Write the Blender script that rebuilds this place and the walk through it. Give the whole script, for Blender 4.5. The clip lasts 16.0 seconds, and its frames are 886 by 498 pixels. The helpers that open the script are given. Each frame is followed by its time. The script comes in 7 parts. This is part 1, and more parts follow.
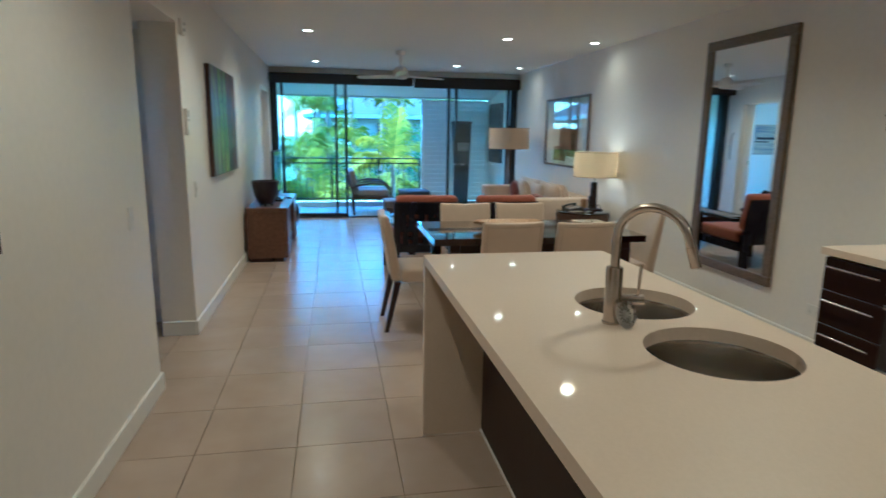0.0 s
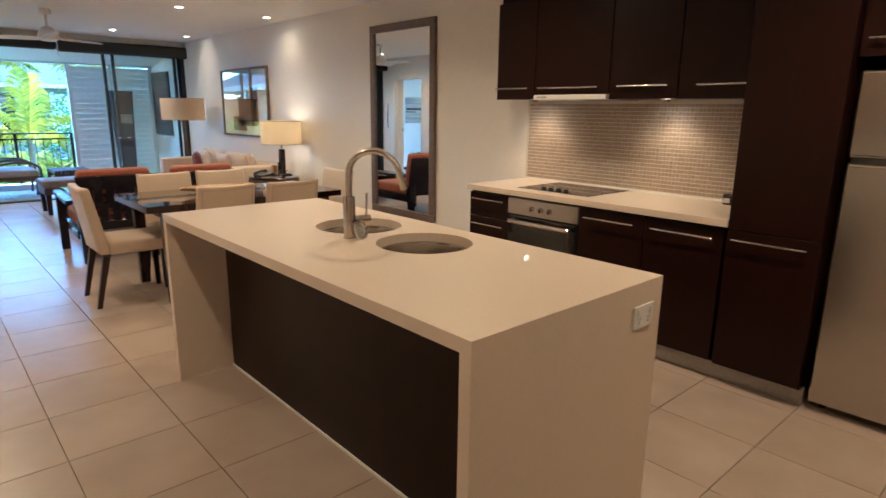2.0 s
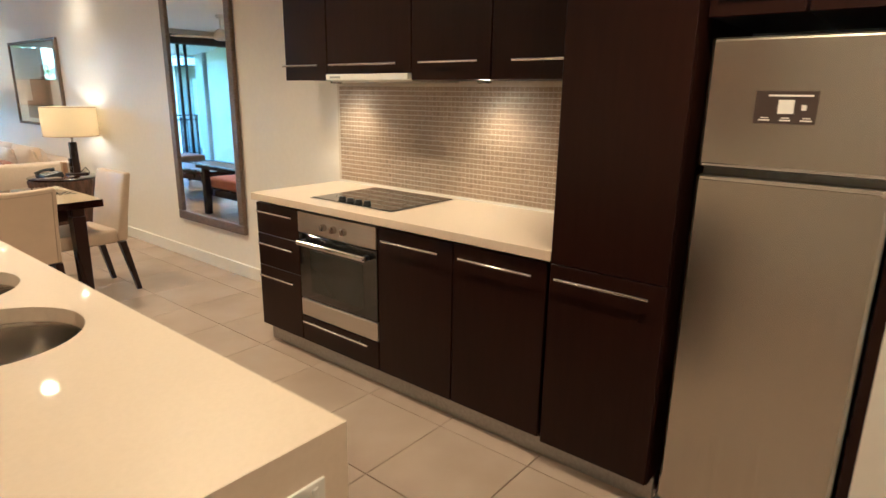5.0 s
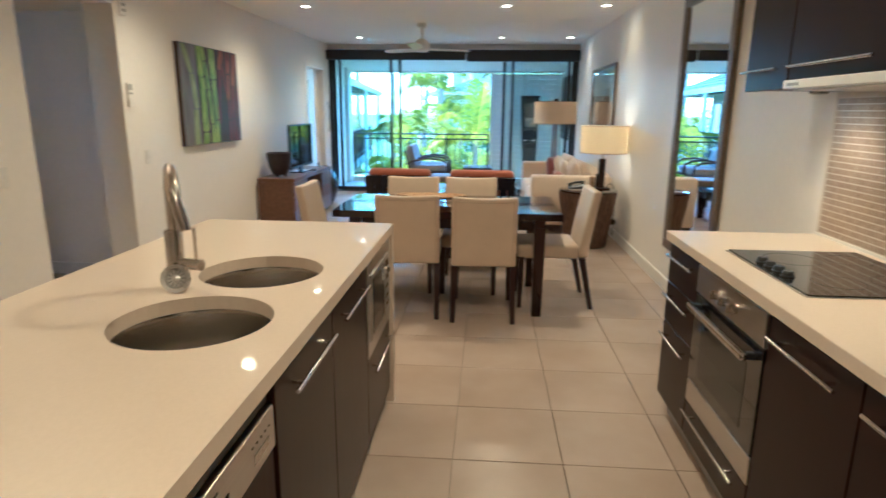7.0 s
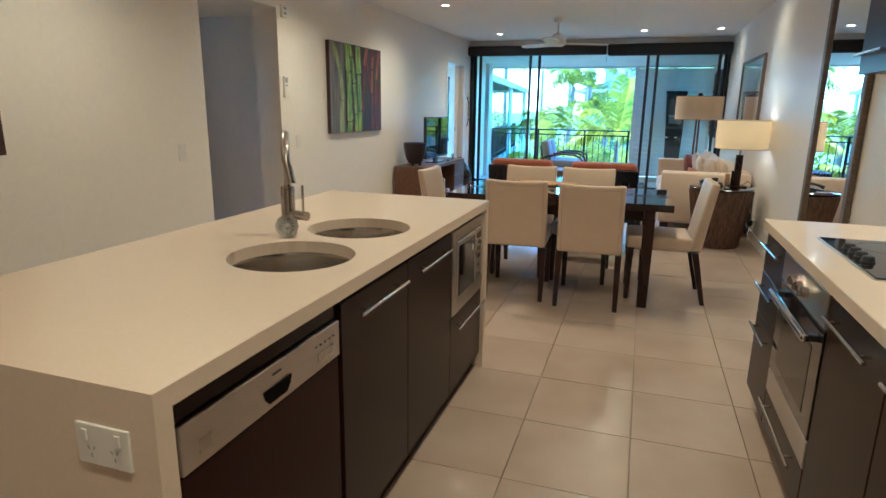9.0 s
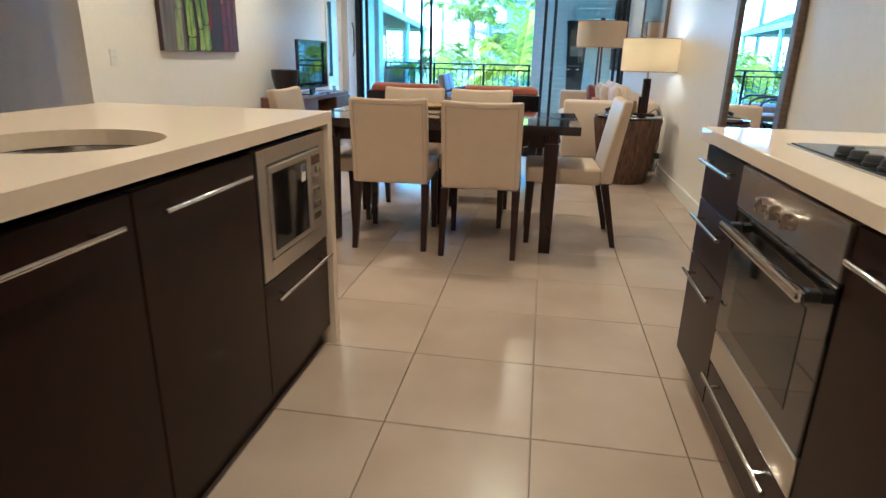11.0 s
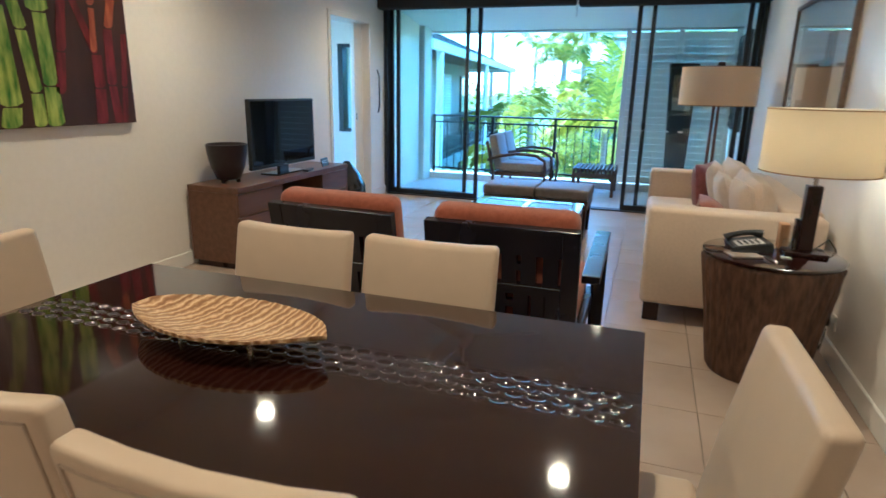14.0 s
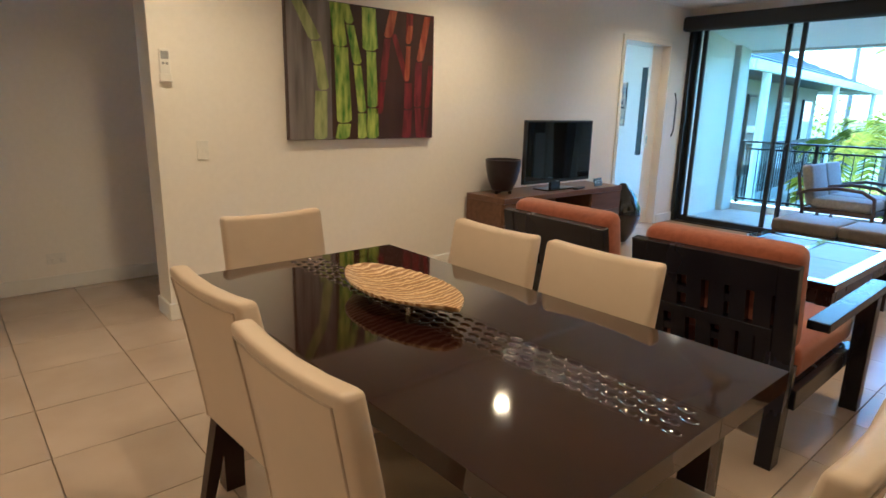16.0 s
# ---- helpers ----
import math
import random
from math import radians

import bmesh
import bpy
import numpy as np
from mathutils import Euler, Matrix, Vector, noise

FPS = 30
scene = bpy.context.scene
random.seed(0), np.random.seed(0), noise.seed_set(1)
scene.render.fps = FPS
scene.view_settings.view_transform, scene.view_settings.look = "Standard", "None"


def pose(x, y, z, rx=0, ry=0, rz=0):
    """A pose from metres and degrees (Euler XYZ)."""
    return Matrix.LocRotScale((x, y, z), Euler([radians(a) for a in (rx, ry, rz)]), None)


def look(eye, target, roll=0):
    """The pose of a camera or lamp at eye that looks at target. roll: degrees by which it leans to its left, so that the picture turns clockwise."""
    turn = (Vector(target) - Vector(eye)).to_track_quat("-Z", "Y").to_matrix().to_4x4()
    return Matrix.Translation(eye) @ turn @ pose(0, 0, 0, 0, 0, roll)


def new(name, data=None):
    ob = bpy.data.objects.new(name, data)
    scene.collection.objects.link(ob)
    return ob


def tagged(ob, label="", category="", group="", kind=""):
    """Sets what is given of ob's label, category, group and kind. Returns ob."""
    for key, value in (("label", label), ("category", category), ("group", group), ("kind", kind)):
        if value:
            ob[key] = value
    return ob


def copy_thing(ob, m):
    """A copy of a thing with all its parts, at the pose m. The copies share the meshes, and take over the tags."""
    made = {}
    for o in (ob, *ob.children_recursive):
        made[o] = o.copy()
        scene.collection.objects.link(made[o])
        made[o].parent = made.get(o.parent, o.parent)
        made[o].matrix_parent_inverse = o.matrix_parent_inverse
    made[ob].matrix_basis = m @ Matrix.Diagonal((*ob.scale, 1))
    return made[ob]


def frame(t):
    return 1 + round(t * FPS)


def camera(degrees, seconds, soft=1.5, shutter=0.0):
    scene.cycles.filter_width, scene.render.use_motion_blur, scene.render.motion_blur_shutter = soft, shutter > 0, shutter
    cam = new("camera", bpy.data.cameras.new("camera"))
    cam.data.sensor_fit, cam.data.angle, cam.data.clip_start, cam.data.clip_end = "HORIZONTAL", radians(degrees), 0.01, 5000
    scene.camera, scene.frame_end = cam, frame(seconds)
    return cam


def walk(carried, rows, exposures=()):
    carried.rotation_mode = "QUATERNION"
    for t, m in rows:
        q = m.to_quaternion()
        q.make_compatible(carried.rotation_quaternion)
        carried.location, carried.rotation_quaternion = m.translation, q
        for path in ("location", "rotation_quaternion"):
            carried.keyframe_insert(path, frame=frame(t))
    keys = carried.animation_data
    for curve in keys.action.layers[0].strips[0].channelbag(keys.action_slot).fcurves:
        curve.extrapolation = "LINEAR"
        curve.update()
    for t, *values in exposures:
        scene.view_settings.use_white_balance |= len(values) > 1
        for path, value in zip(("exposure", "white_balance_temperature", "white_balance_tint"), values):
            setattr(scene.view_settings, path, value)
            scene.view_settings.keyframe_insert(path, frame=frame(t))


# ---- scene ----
cam = camera(73.9, 16.0, soft=1.5, shutter=0.3)
PATH = [
    (0, (-0.022, 0.003, 1.456), (0.338, 1.933, 1.071), 0.8),
    (0.5, (-0.25, -0.076, 1.448), (0.547, 1.715, 1.048), 1.0),
    (1, (-0.388, -0.211, 1.436), (0.669, 1.435, 1.02), 0.8),
    (1.5, (-0.494, -0.371, 1.436), (0.702, 1.17, 0.996), 0.6),
    (2, (-0.529, -0.453, 1.421), (0.776, 0.991, 0.963), 0.7),
    (2.5, (-0.511, -0.51, 1.415), (0.901, 0.826, 0.945), 0.7),
    (3, (-0.48, -0.55, 1.42), (1.016, 0.687, 0.939), 0.6),
    (3.5, (-0.366, -0.527, 1.424), (1.198, 0.621, 0.94), 0.7),
    (3.7, (-0.271, -0.5, 1.419), (1.316, 0.617, 0.932), 0.6),
    (5.8, (1.218, -0.034, 1.447), (2.421, 1.482, 0.94), 0.7),
    (6, (1.31, 0.015, 1.445), (2.368, 1.638, 0.948), 0.7),
    (6.5, (1.535, 0.063, 1.442), (2.022, 1.944, 0.969), 1.0),
    (7, (1.711, -0.025, 1.418), (1.57, 1.916, 0.959), 0.5),
    (7.5, (1.846, -0.143, 1.418), (1.352, 1.741, 0.964), 0.4),
    (8, (1.915, -0.218, 1.419), (1.306, 1.632, 0.965), 0.6),
    (8.5, (1.954, -0.237, 1.414), (1.322, 1.605, 0.955), 0.6),
    (9, (1.995, -0.222, 1.355), (1.384, 1.624, 0.887), 0.8),
    (9.5, (2.05, -0.171, 1.265), (1.513, 1.691, 0.769), 0.7),
    (9.7, (2.063, -0.14, 1.234), (1.566, 1.729, 0.722), 0.7),
    (11.8, (1.999, 1.423, 1.069), (1.762, 3.297, 0.414), 0.8),
    (12, (2.009, 1.634, 1.101), (1.776, 3.511, 0.45), 0.5),
    (12.5, (2.02, 2.127, 1.159), (1.777, 4.008, 0.524), 0.7),
    (13, (2.061, 2.595, 1.256), (1.767, 4.473, 0.635), 0.8),
    (13.5, (2.129, 2.991, 1.322), (1.724, 4.863, 0.744), 0.8),
    (14, (2.197, 3.299, 1.322), (1.572, 5.126, 0.8), 1.1),
    (14.5, (2.316, 3.435, 1.353), (1.431, 5.162, 0.869), 1.2),
    (15, (2.525, 3.434, 1.347), (1.359, 4.992, 0.887), 1.1),
    (15.5, (2.636, 3.38, 1.328), (1.265, 4.763, 0.875), 0.9),
    (16, (2.661, 3.345, 1.313), (1.19, 4.618, 0.846), 1.3),
]
EXPOSURES = [(0, 3.42, 3320, -12), (0.8, 3.55, 3550, -5), (2, 3.92, 3960, -2), (3.7, 4.3, 4190, -6), (5.8, 4.35, 3740, -6), (7, 4.04, 3670, -9), (9, 3.84, 3590, -10), (12, 4.2, 3570, -8), (13.2, 3.92, 3785, -8), (14, 3.74, 3670, -8), (15, 3.72, 3785, -8), (16, 3.74, 4065, -7)]
walk(cam, [(t, look(eye, target, roll)) for t, eye, target, roll in PATH], EXPOSURES)

SKY, SUN = 0.15, 2.2
DOWN, KITCH, WASH, UNDER, TLAMP = 6.9, 0.97, 0.10, 0.62, 0.34
WARM = (1.0, 0.53, 0.205)

# ---- world, sun, large lights ----
SUN_ELEV, SUN_ROT = 60.0, 283.0
world = bpy.data.worlds.new("world")
scene.world = world
world.use_nodes = True
wn = world.node_tree
sky = wn.nodes.new("ShaderNodeTexSky")
sky.sky_type = "NISHITA"
sky.sun_disc = False
sky.sun_elevation = radians(SUN_ELEV)
sky.sun_rotation = radians(SUN_ROT)
wn.links.new(sky.outputs[0], wn.nodes["Background"].inputs[0])
wn.nodes["Background"].inputs[1].default_value = SKY
sun = new("sun", bpy.data.lights.new("sun", "SUN"))
sun.data.energy, sun.data.angle, sun.data.color = SUN, radians(0.6), (1.0, 0.96, 0.90)
_a, _e = radians(SUN_ROT), radians(SUN_ELEV)
_d = Vector((math.sin(_a) * math.cos(_e), math.cos(_a) * math.cos(_e), math.sin(_e)))
sun.matrix_basis = look((0, 30, 20), Vector((0, 30, 20)) - _d)


# ---- mesh helpers ----
def base():
    return bmesh.new()


def box(bm, x0, x1, y0, y1, z0, z1, bev=0.0, seg=2, m=None):
    """A box between two corners, with rounded edges if asked."""
    r = bmesh.ops.create_cube(bm, size=1.0)
    vs = r["verts"]
    mid = Vector(((x0 + x1) / 2, (y0 + y1) / 2, (z0 + z1) / 2))
    siz = Vector((abs(x1 - x0), abs(y1 - y0), abs(z1 - z0)))
    for v in vs:
        v.co = Vector((v.co.x * siz.x, v.co.y * siz.y, v.co.z * siz.z)) + mid
    if bev > 0:
        es = list({e for v in vs for e in v.link_edges})
        g = bmesh.ops.bevel(bm, geom=es, offset=min(bev, min(siz) * 0.45), segments=seg, profile=0.5, affect="EDGES")
        vs = list({v for v in g["verts"]} | {v for v in vs if v.is_valid})
    if m is not None:
        bmesh.ops.transform(bm, matrix=m, verts=vs)
    return vs


def rod(bm, p0, p1, r0, r1=None, n=12, cap=True):
    """A round bar from p0 to p1."""
    p0, p1 = Vector(p0), Vector(p1)
    r1 = r0 if r1 is None else r1
    d = p1 - p0
    g = bmesh.ops.create_cone(bm, cap_ends=cap, cap_tris=False, segments=n, radius1=r0, radius2=r1, depth=d.length)
    m = Matrix.Translation((p0 + p1) / 2) @ d.to_track_quat("Z", "Y").to_matrix().to_4x4()
    bmesh.ops.transform(bm, matrix=m, verts=g["verts"])
    return g["verts"]


def taper(bm, p0, s0, p1, s1, m=None):
    """A four-sided bar from p0 with section s0 up to p1 with section s1."""
    vs = []
    for p, s in ((p0, s0), (p1, s1)):
        for a, b in ((-1, -1), (1, -1), (1, 1), (-1, 1)):
            vs.append(bm.verts.new((p[0] + a * s[0] / 2, p[1] + b * s[1] / 2, p[2])))
    bm.faces.new(vs[3::-1]), bm.faces.new(vs[4:])
    for i in range(4):
        j = (i + 1) % 4
        bm.faces.new((vs[i], vs[j], vs[4 + j], vs[4 + i]))
    if m is not None:
        bmesh.ops.transform(bm, matrix=m, verts=vs)
    return vs


def lathe(bm, profile, n=32, at=(0, 0, 0), sx=1.0, sy=1.0, close=False):
    """Turns a profile of (radius, height) round the z axis."""
    rings = []
    for r, z in profile:
        rings.append([bm.verts.new((at[0] + sx * r * math.cos(2 * math.pi * i / n), at[1] + sy * r * math.sin(2 * math.pi * i / n), at[2] + z)) for i in range(n)])
    for a, b in zip(rings, rings[1:]):
        for i in range(n):
            j = (i + 1) % n
            bm.faces.new((a[i], a[j], b[j], b[i]))
    if close:
        bm.faces.new(rings[0][::-1]), bm.faces.new(rings[-1])
    return rings


def tube(bm, pts, r, n=12):
    """A round tube along points; r is a number or a function of the way along."""
    pts = [Vector(p) for p in pts]
    rings, up = [], Vector((0.13, 0.31, 0.94))
    for k, p in enumerate(pts):
        d = (pts[min(k + 1, len(pts) - 1)] - pts[max(k - 1, 0)]).normalized()
        u = d.cross(up)
        u = u.normalized() if u.length > 1e-4 else d.orthogonal().normalized()
        w = d.cross(u).normalized()
        rr = r(k / (len(pts) - 1)) if callable(r) else r
        rings.append([bm.verts.new(p + rr * (math.cos(2 * math.pi * i / n) * u + math.sin(2 * math.pi * i / n) * w)) for i in range(n)])
    for a, b in zip(rings, rings[1:]):
        for i in range(n):
            j = (i + 1) % n
            bm.faces.new((a[i], a[j], b[j], b[i]))
    bm.faces.new(rings[0][::-1]), bm.faces.new(rings[-1])


def pillow(bm, sx, sy, sz, m=None, n=10, puff=2.6, edge=0.12):
    """A soft cushion of that size round the origin."""
    grid = {}
    for side in (1, -1):
        for i in range(n + 1):
            for j in range(n + 1):
                u, v = 2 * i / n - 1, 2 * j / n - 1
                rim = max(abs(u), abs(v)) >= 1 - 1e-6
                if rim and side == -1:
                    grid[(-1, i, j)] = grid[(1, i, j)]
                    continue
                h = (edge + (1 - edge) * (max(0.0, (1 - abs(u) ** puff) * (1 - abs(v) ** puff))) ** 0.5) if not rim else 0.0
                pinch = 1 - 0.05 * (1 - abs(u)) * abs(v) - 0.05 * (1 - abs(v)) * abs(u)
                grid[(side, i, j)] = bm.verts.new((u * sx / 2 * pinch, v * sy / 2 * pinch, side * h * sz / 2))
    for side in (1, -1):
        for i in range(n):
            for j in range(n):
                q = [grid[(side, a, b)] for a, b in ((i, j), (i + 1, j), (i + 1, j + 1), (i, j + 1))]
                bm.faces.new(q if side == 1 else q[::-1])
    if m is not None:
        bmesh.ops.transform(bm, matrix=m, verts=list({v for v in grid.values()}))


def finish(name, bm, material, smooth=False):
    bmesh.ops.recalc_face_normals(bm, faces=bm.faces)
    if smooth:
        for f in bm.faces:
            f.smooth = True
        for e in bm.edges:
            if len(e.link_faces) == 2 and e.calc_face_angle(0.0) > 0.7:
                e.smooth = False
    me = bpy.data.meshes.new(name)
    bm.to_mesh(me)
    bm.free()
    me.materials.append(material)
    return me


def root_of(ob):
    while ob.parent:
        ob = ob.parent
    return ob


def part(name, bm, material, parent, label="", smooth=False, local=False):
    """One mesh under a thing or a part. Points are in world places unless local."""
    if not local:
        bmesh.ops.translate(bm, vec=-root_of(parent).matrix_basis.translation, verts=bm.verts)
    ob = new(name, finish(name, bm, material, smooth))
    ob.parent = parent
    if label:
        ob["label"] = label
    return ob


def thing(name, at, label, category, group="", rz=0.0, kind=""):
    """An Empty at a thing's base, which carries its parts."""
    ob = new(name)
    ob.empty_display_size = 0.1
    ob.matrix_basis = pose(at[0], at[1], at[2], 0, 0, rz)
    return tagged(ob, label, category, group, kind)


def solid(name, bm, material, label="", category="", kind="", group="", smooth=False):
    """A thing or a piece of the setting that is one mesh, in world places."""
    return tagged(new(name, finish(name, bm, material, smooth)), label, category, group, kind)


# ---- materials ----
def ramp(nt, fac, stops):
    r = nt.nodes.new("ShaderNodeValToRGB")
    while len(r.color_ramp.elements) < len(stops):
        r.color_ramp.elements.new(0.5)
    for e, (p, c) in zip(r.color_ramp.elements, stops):
        e.position, e.color = p, (*c, 1)
    nt.links.new(fac, r.inputs[0])
    return r.outputs[0]


def mat(name, dark, light, rough=0.5, metal=0.0, scale=8.0, stretch=(1, 1, 1), detail=6.0, bump=0.0, bump_scale=None, coat=0.0,
        rough_var=0.06, vary=0.0, island=False, big=1.3, big_amt=0.12, spec=0.5, sheen=0.0, emit=None):
    """A surface of two near colours in a grain, with broad uneven tone, fine relief and uneven gloss."""
    m = bpy.data.materials.new(name)
    m.use_nodes = True
    nt = m.node_tree
    b = nt.nodes["Principled BSDF"]
    co = nt.nodes.new("ShaderNodeTexCoord")
    mp = nt.nodes.new("ShaderNodeMapping")
    mp.inputs["Scale"].default_value = stretch
    nt.links.new(co.outputs["Object"], mp.inputs[0])
    vec = mp.outputs[0]
    info = nt.nodes.new("ShaderNodeObjectInfo") if not island else nt.nodes.new("ShaderNodeNewGeometry")
    rnd = info.outputs["Random"] if not island else info.outputs["Random Per Island"]
    if vary > 0:
        ad = nt.nodes.new("ShaderNodeVectorMath")
        ad.operation = "MULTIPLY_ADD"
        nt.links.new(rnd, ad.inputs[0])
        ad.inputs[1].default_value = (37, 53, 29)
        nt.links.new(vec, ad.inputs[2])
        vec = ad.outputs[0]
    n1 = nt.nodes.new("ShaderNodeTexNoise")
    n1.inputs["Scale"].default_value, n1.inputs["Detail"].default_value = scale, detail
    n2 = nt.nodes.new("ShaderNodeTexNoise")
    n2.inputs["Scale"].default_value, n2.inputs["Detail"].default_value = big, 3.0
    nt.links.new(vec, n1.inputs["Vector"])
    nt.links.new(co.outputs["Object"], n2.inputs["Vector"])
    col = ramp(nt, n1.outputs[0], [(0.32, dark), (0.68, light)])
    hs = nt.nodes.new("ShaderNodeHueSaturation")
    nt.links.new(col, hs.inputs["Color"])
    v = nt.nodes.new("ShaderNodeMath")
    v.operation = "MULTIPLY_ADD"
    nt.links.new(n2.outputs[0], v.inputs[0])
    v.inputs[1].default_value, v.inputs[2].default_value = 2 * big_amt, 1 - big_amt
    val = v.outputs[0]
    if vary > 0:
        w = nt.nodes.new("ShaderNodeMath")
        w.operation = "MULTIPLY_ADD"
        nt.links.new(rnd, w.inputs[0])
        w.inputs[1].default_value = vary
        nt.links.new(val, w.inputs[2])
        val = w.outputs[0]
    nt.links.new(val, hs.inputs["Value"])
    nt.links.new(hs.outputs[0], b.inputs["Base Color"])
    rr = nt.nodes.new("ShaderNodeMath")
    rr.operation = "MULTIPLY_ADD"
    nt.links.new(n1.outputs[0], rr.inputs[0])
    rr.inputs[1].default_value, rr.inputs[2].default_value = 2 * rough_var, rough - rough_var
    rr.use_clamp = True
    nt.links.new(rr.outputs[0], b.inputs["Roughness"])
    b.inputs["Metallic"].default_value = metal
    b.inputs["Specular IOR Level"].default_value = spec
    b.inputs["Coat Weight"].default_value = coat
    b.inputs["Coat Roughness"].default_value = 0.04
    b.inputs["Sheen Weight"].default_value = sheen
    if bump > 0:
        n3 = nt.nodes.new("ShaderNodeTexNoise")
        n3.inputs["Scale"].default_value, n3.inputs["Detail"].default_value = bump_scale or scale * 6, 4.0
        nt.links.new(vec, n3.inputs["Vector"])
        bp = nt.nodes.new("ShaderNodeBump")
        bp.inputs["Strength"].default_value, bp.inputs["Distance"].default_value = bump, 0.004
        nt.links.new(n3.outputs[0], bp.inputs["Height"])
        nt.links.new(bp.outputs[0], b.inputs["Normal"])
    if emit:
        b.inputs["Emission Color"].default_value = (*emit[0], 1)
        b.inputs["Emission Strength"].default_value = emit[1]
    return m


def glass(name, tint, ior=1.45):
    m = bpy.data.materials.new(name)
    m.use_nodes = True
    b = m.node_tree.nodes["Principled BSDF"]
    b.inputs["Base Color"].default_value = (*tint, 1)
    b.inputs["Roughness"].default_value = 0.0
    b.inputs["IOR"].default_value = ior
    b.inputs["Transmission Weight"].default_value = 1.0
    return m


def leafy(name, dark, light, thru):
    """Leaf: two greens by leaflet, gloss, and light let through."""
    m = bpy.data.materials.new(name)
    m.use_nodes = True
    nt = m.node_tree
    b = nt.nodes["Principled BSDF"]
    g = nt.nodes.new("ShaderNodeNewGeometry")
    n = nt.nodes.new("ShaderNodeTexNoise")
    n.inputs["Scale"].default_value = 1.4
    co = nt.nodes.new("ShaderNodeTexCoord")
    nt.links.new(co.outputs["Object"], n.inputs["Vector"])
    ad = nt.nodes.new("ShaderNodeMath")
    ad.operation = "MULTIPLY_ADD"
    nt.links.new(g.outputs["Random Per Island"], ad.inputs[0])
    ad.inputs[1].default_value = 0.45
    nt.links.new(n.outputs[0], ad.inputs[2])
    c = ramp(nt, ad.outputs[0], [(0.4, dark), (0.95, light)])
    nt.links.new(c, b.inputs["Base Color"])
    b.inputs["Roughness"].default_value = 0.55
    b.inputs["Specular IOR Level"].default_value = 0.2
    tl, mx = nt.nodes.new("ShaderNodeBsdfTranslucent"), nt.nodes.new("ShaderNodeMixShader")
    nt.links.new(c, tl.inputs[0])
    mx.inputs[0].default_value = thru
    nt.links.new(b.outputs[0], mx.inputs[1])
    nt.links.new(tl.outputs[0], mx.inputs[2])
    nt.links.new(mx.outputs[0], nt.nodes["Material Output"].inputs[0])
    return m


def shade_cloth(name, colour, through_amt=0.5):
    m = bpy.data.materials.new(name)
    m.use_nodes = True
    nt = m.node_tree
    nt.nodes.clear()
    out = nt.nodes.new("ShaderNodeOutputMaterial")
    df, tl, mx = (nt.nodes.new("ShaderNode" + k) for k in ("BsdfDiffuse", "BsdfTranslucent", "MixShader"))
    co, wv = nt.nodes.new("ShaderNodeTexCoord"), nt.nodes.new("ShaderNodeTexNoise")
    mp = nt.nodes.new("ShaderNodeMapping")
    mp.inputs["Scale"].default_value = (40, 40, 400)
    nt.links.new(co.outputs["Object"], mp.inputs[0])
    nt.links.new(mp.outputs[0], wv.inputs["Vector"])
    c = ramp(nt, wv.outputs[0], [(0.3, tuple(x * 0.9 for x in colour)), (0.7, colour)])
    nt.links.new(c, df.inputs[0])
    nt.links.new(c, tl.inputs[0])
    mx.inputs[0].default_value = through_amt
    nt.links.new(df.outputs[0], mx.inputs[1])
    nt.links.new(tl.outputs[0], mx.inputs[2])
    nt.links.new(mx.outputs[0], out.inputs[0])
    return m


def glow(name, colour, strength):
    m = bpy.data.materials.new(name)
    m.use_nodes = True
    b = m.node_tree.nodes["Principled BSDF"]
    b.inputs["Base Color"].default_value = (0.8, 0.8, 0.8, 1)
    b.inputs["Emission Color"].default_value = (*colour, 1)
    b.inputs["Emission Strength"].default_value = strength
    return m


WALL = mat("wall_paint", (0.83, 0.79, 0.73), (0.855, 0.815, 0.755), 0.42, scale=30, bump=0.06, bump_scale=220, big=0.7, big_amt=0.02)
CEIL = mat("ceiling_paint", (0.86, 0.85, 0.81), (0.885, 0.875, 0.835), 0.7, scale=30, bump=0.04, bump_scale=200, big=0.6, big_amt=0.02)
TRIM = mat("trim_paint", (0.78, 0.76, 0.72), (0.81, 0.79, 0.75), 0.35, scale=14, bump=0.03, big_amt=0.03)
TILE = mat("floor_tile", (0.385, 0.302, 0.236), (0.45, 0.362, 0.290), 0.26, scale=2.6, detail=4, bump=0.02, bump_scale=70, vary=0.06, big=1.1, big_amt=0.07, rough_var=0.02)
GROUT = mat("grout", (0.285, 0.234, 0.186), (0.355, 0.295, 0.236), 0.9, scale=60, bump=0.2)
STONE = mat("bench_stone", (0.712, 0.595, 0.46), (0.737, 0.62, 0.485), 0.42, scale=110, detail=2, big=2.5, big_amt=0.03, rough_var=0.015, coat=0.4)
WENGE = mat("dark_veneer", (0.0138, 0.0043, 0.0025), (0.0172, 0.0057, 0.0034), 0.31, spec=0.18, scale=9, stretch=(6, 6, 0.5), detail=6, bump=0.008, rough_var=0.03, big=2.2, big_amt=0.2)
# Near-black with little gloss: the shade of gaps and hollows put into colour.
HOLLOW_SHADE = mat("painted_hollow_shade", (0.004, 0.0035, 0.0035), (0.006, 0.0055, 0.005), 0.8, spec=0.05)
STEEL = mat("brushed_steel", (0.48, 0.455, 0.405), (0.525, 0.495, 0.445), 0.26, 1.0, scale=4, stretch=(40, 40, 0.5), detail=2, rough_var=0.025, big_amt=0.05)
STEEL_H = mat("brushed_steel_flat", (0.52, 0.49, 0.45), (0.56, 0.53, 0.485), 0.30, 1.0, scale=5, stretch=(40, 0.6, 60), detail=3, rough_var=0.04, big_amt=0.04)
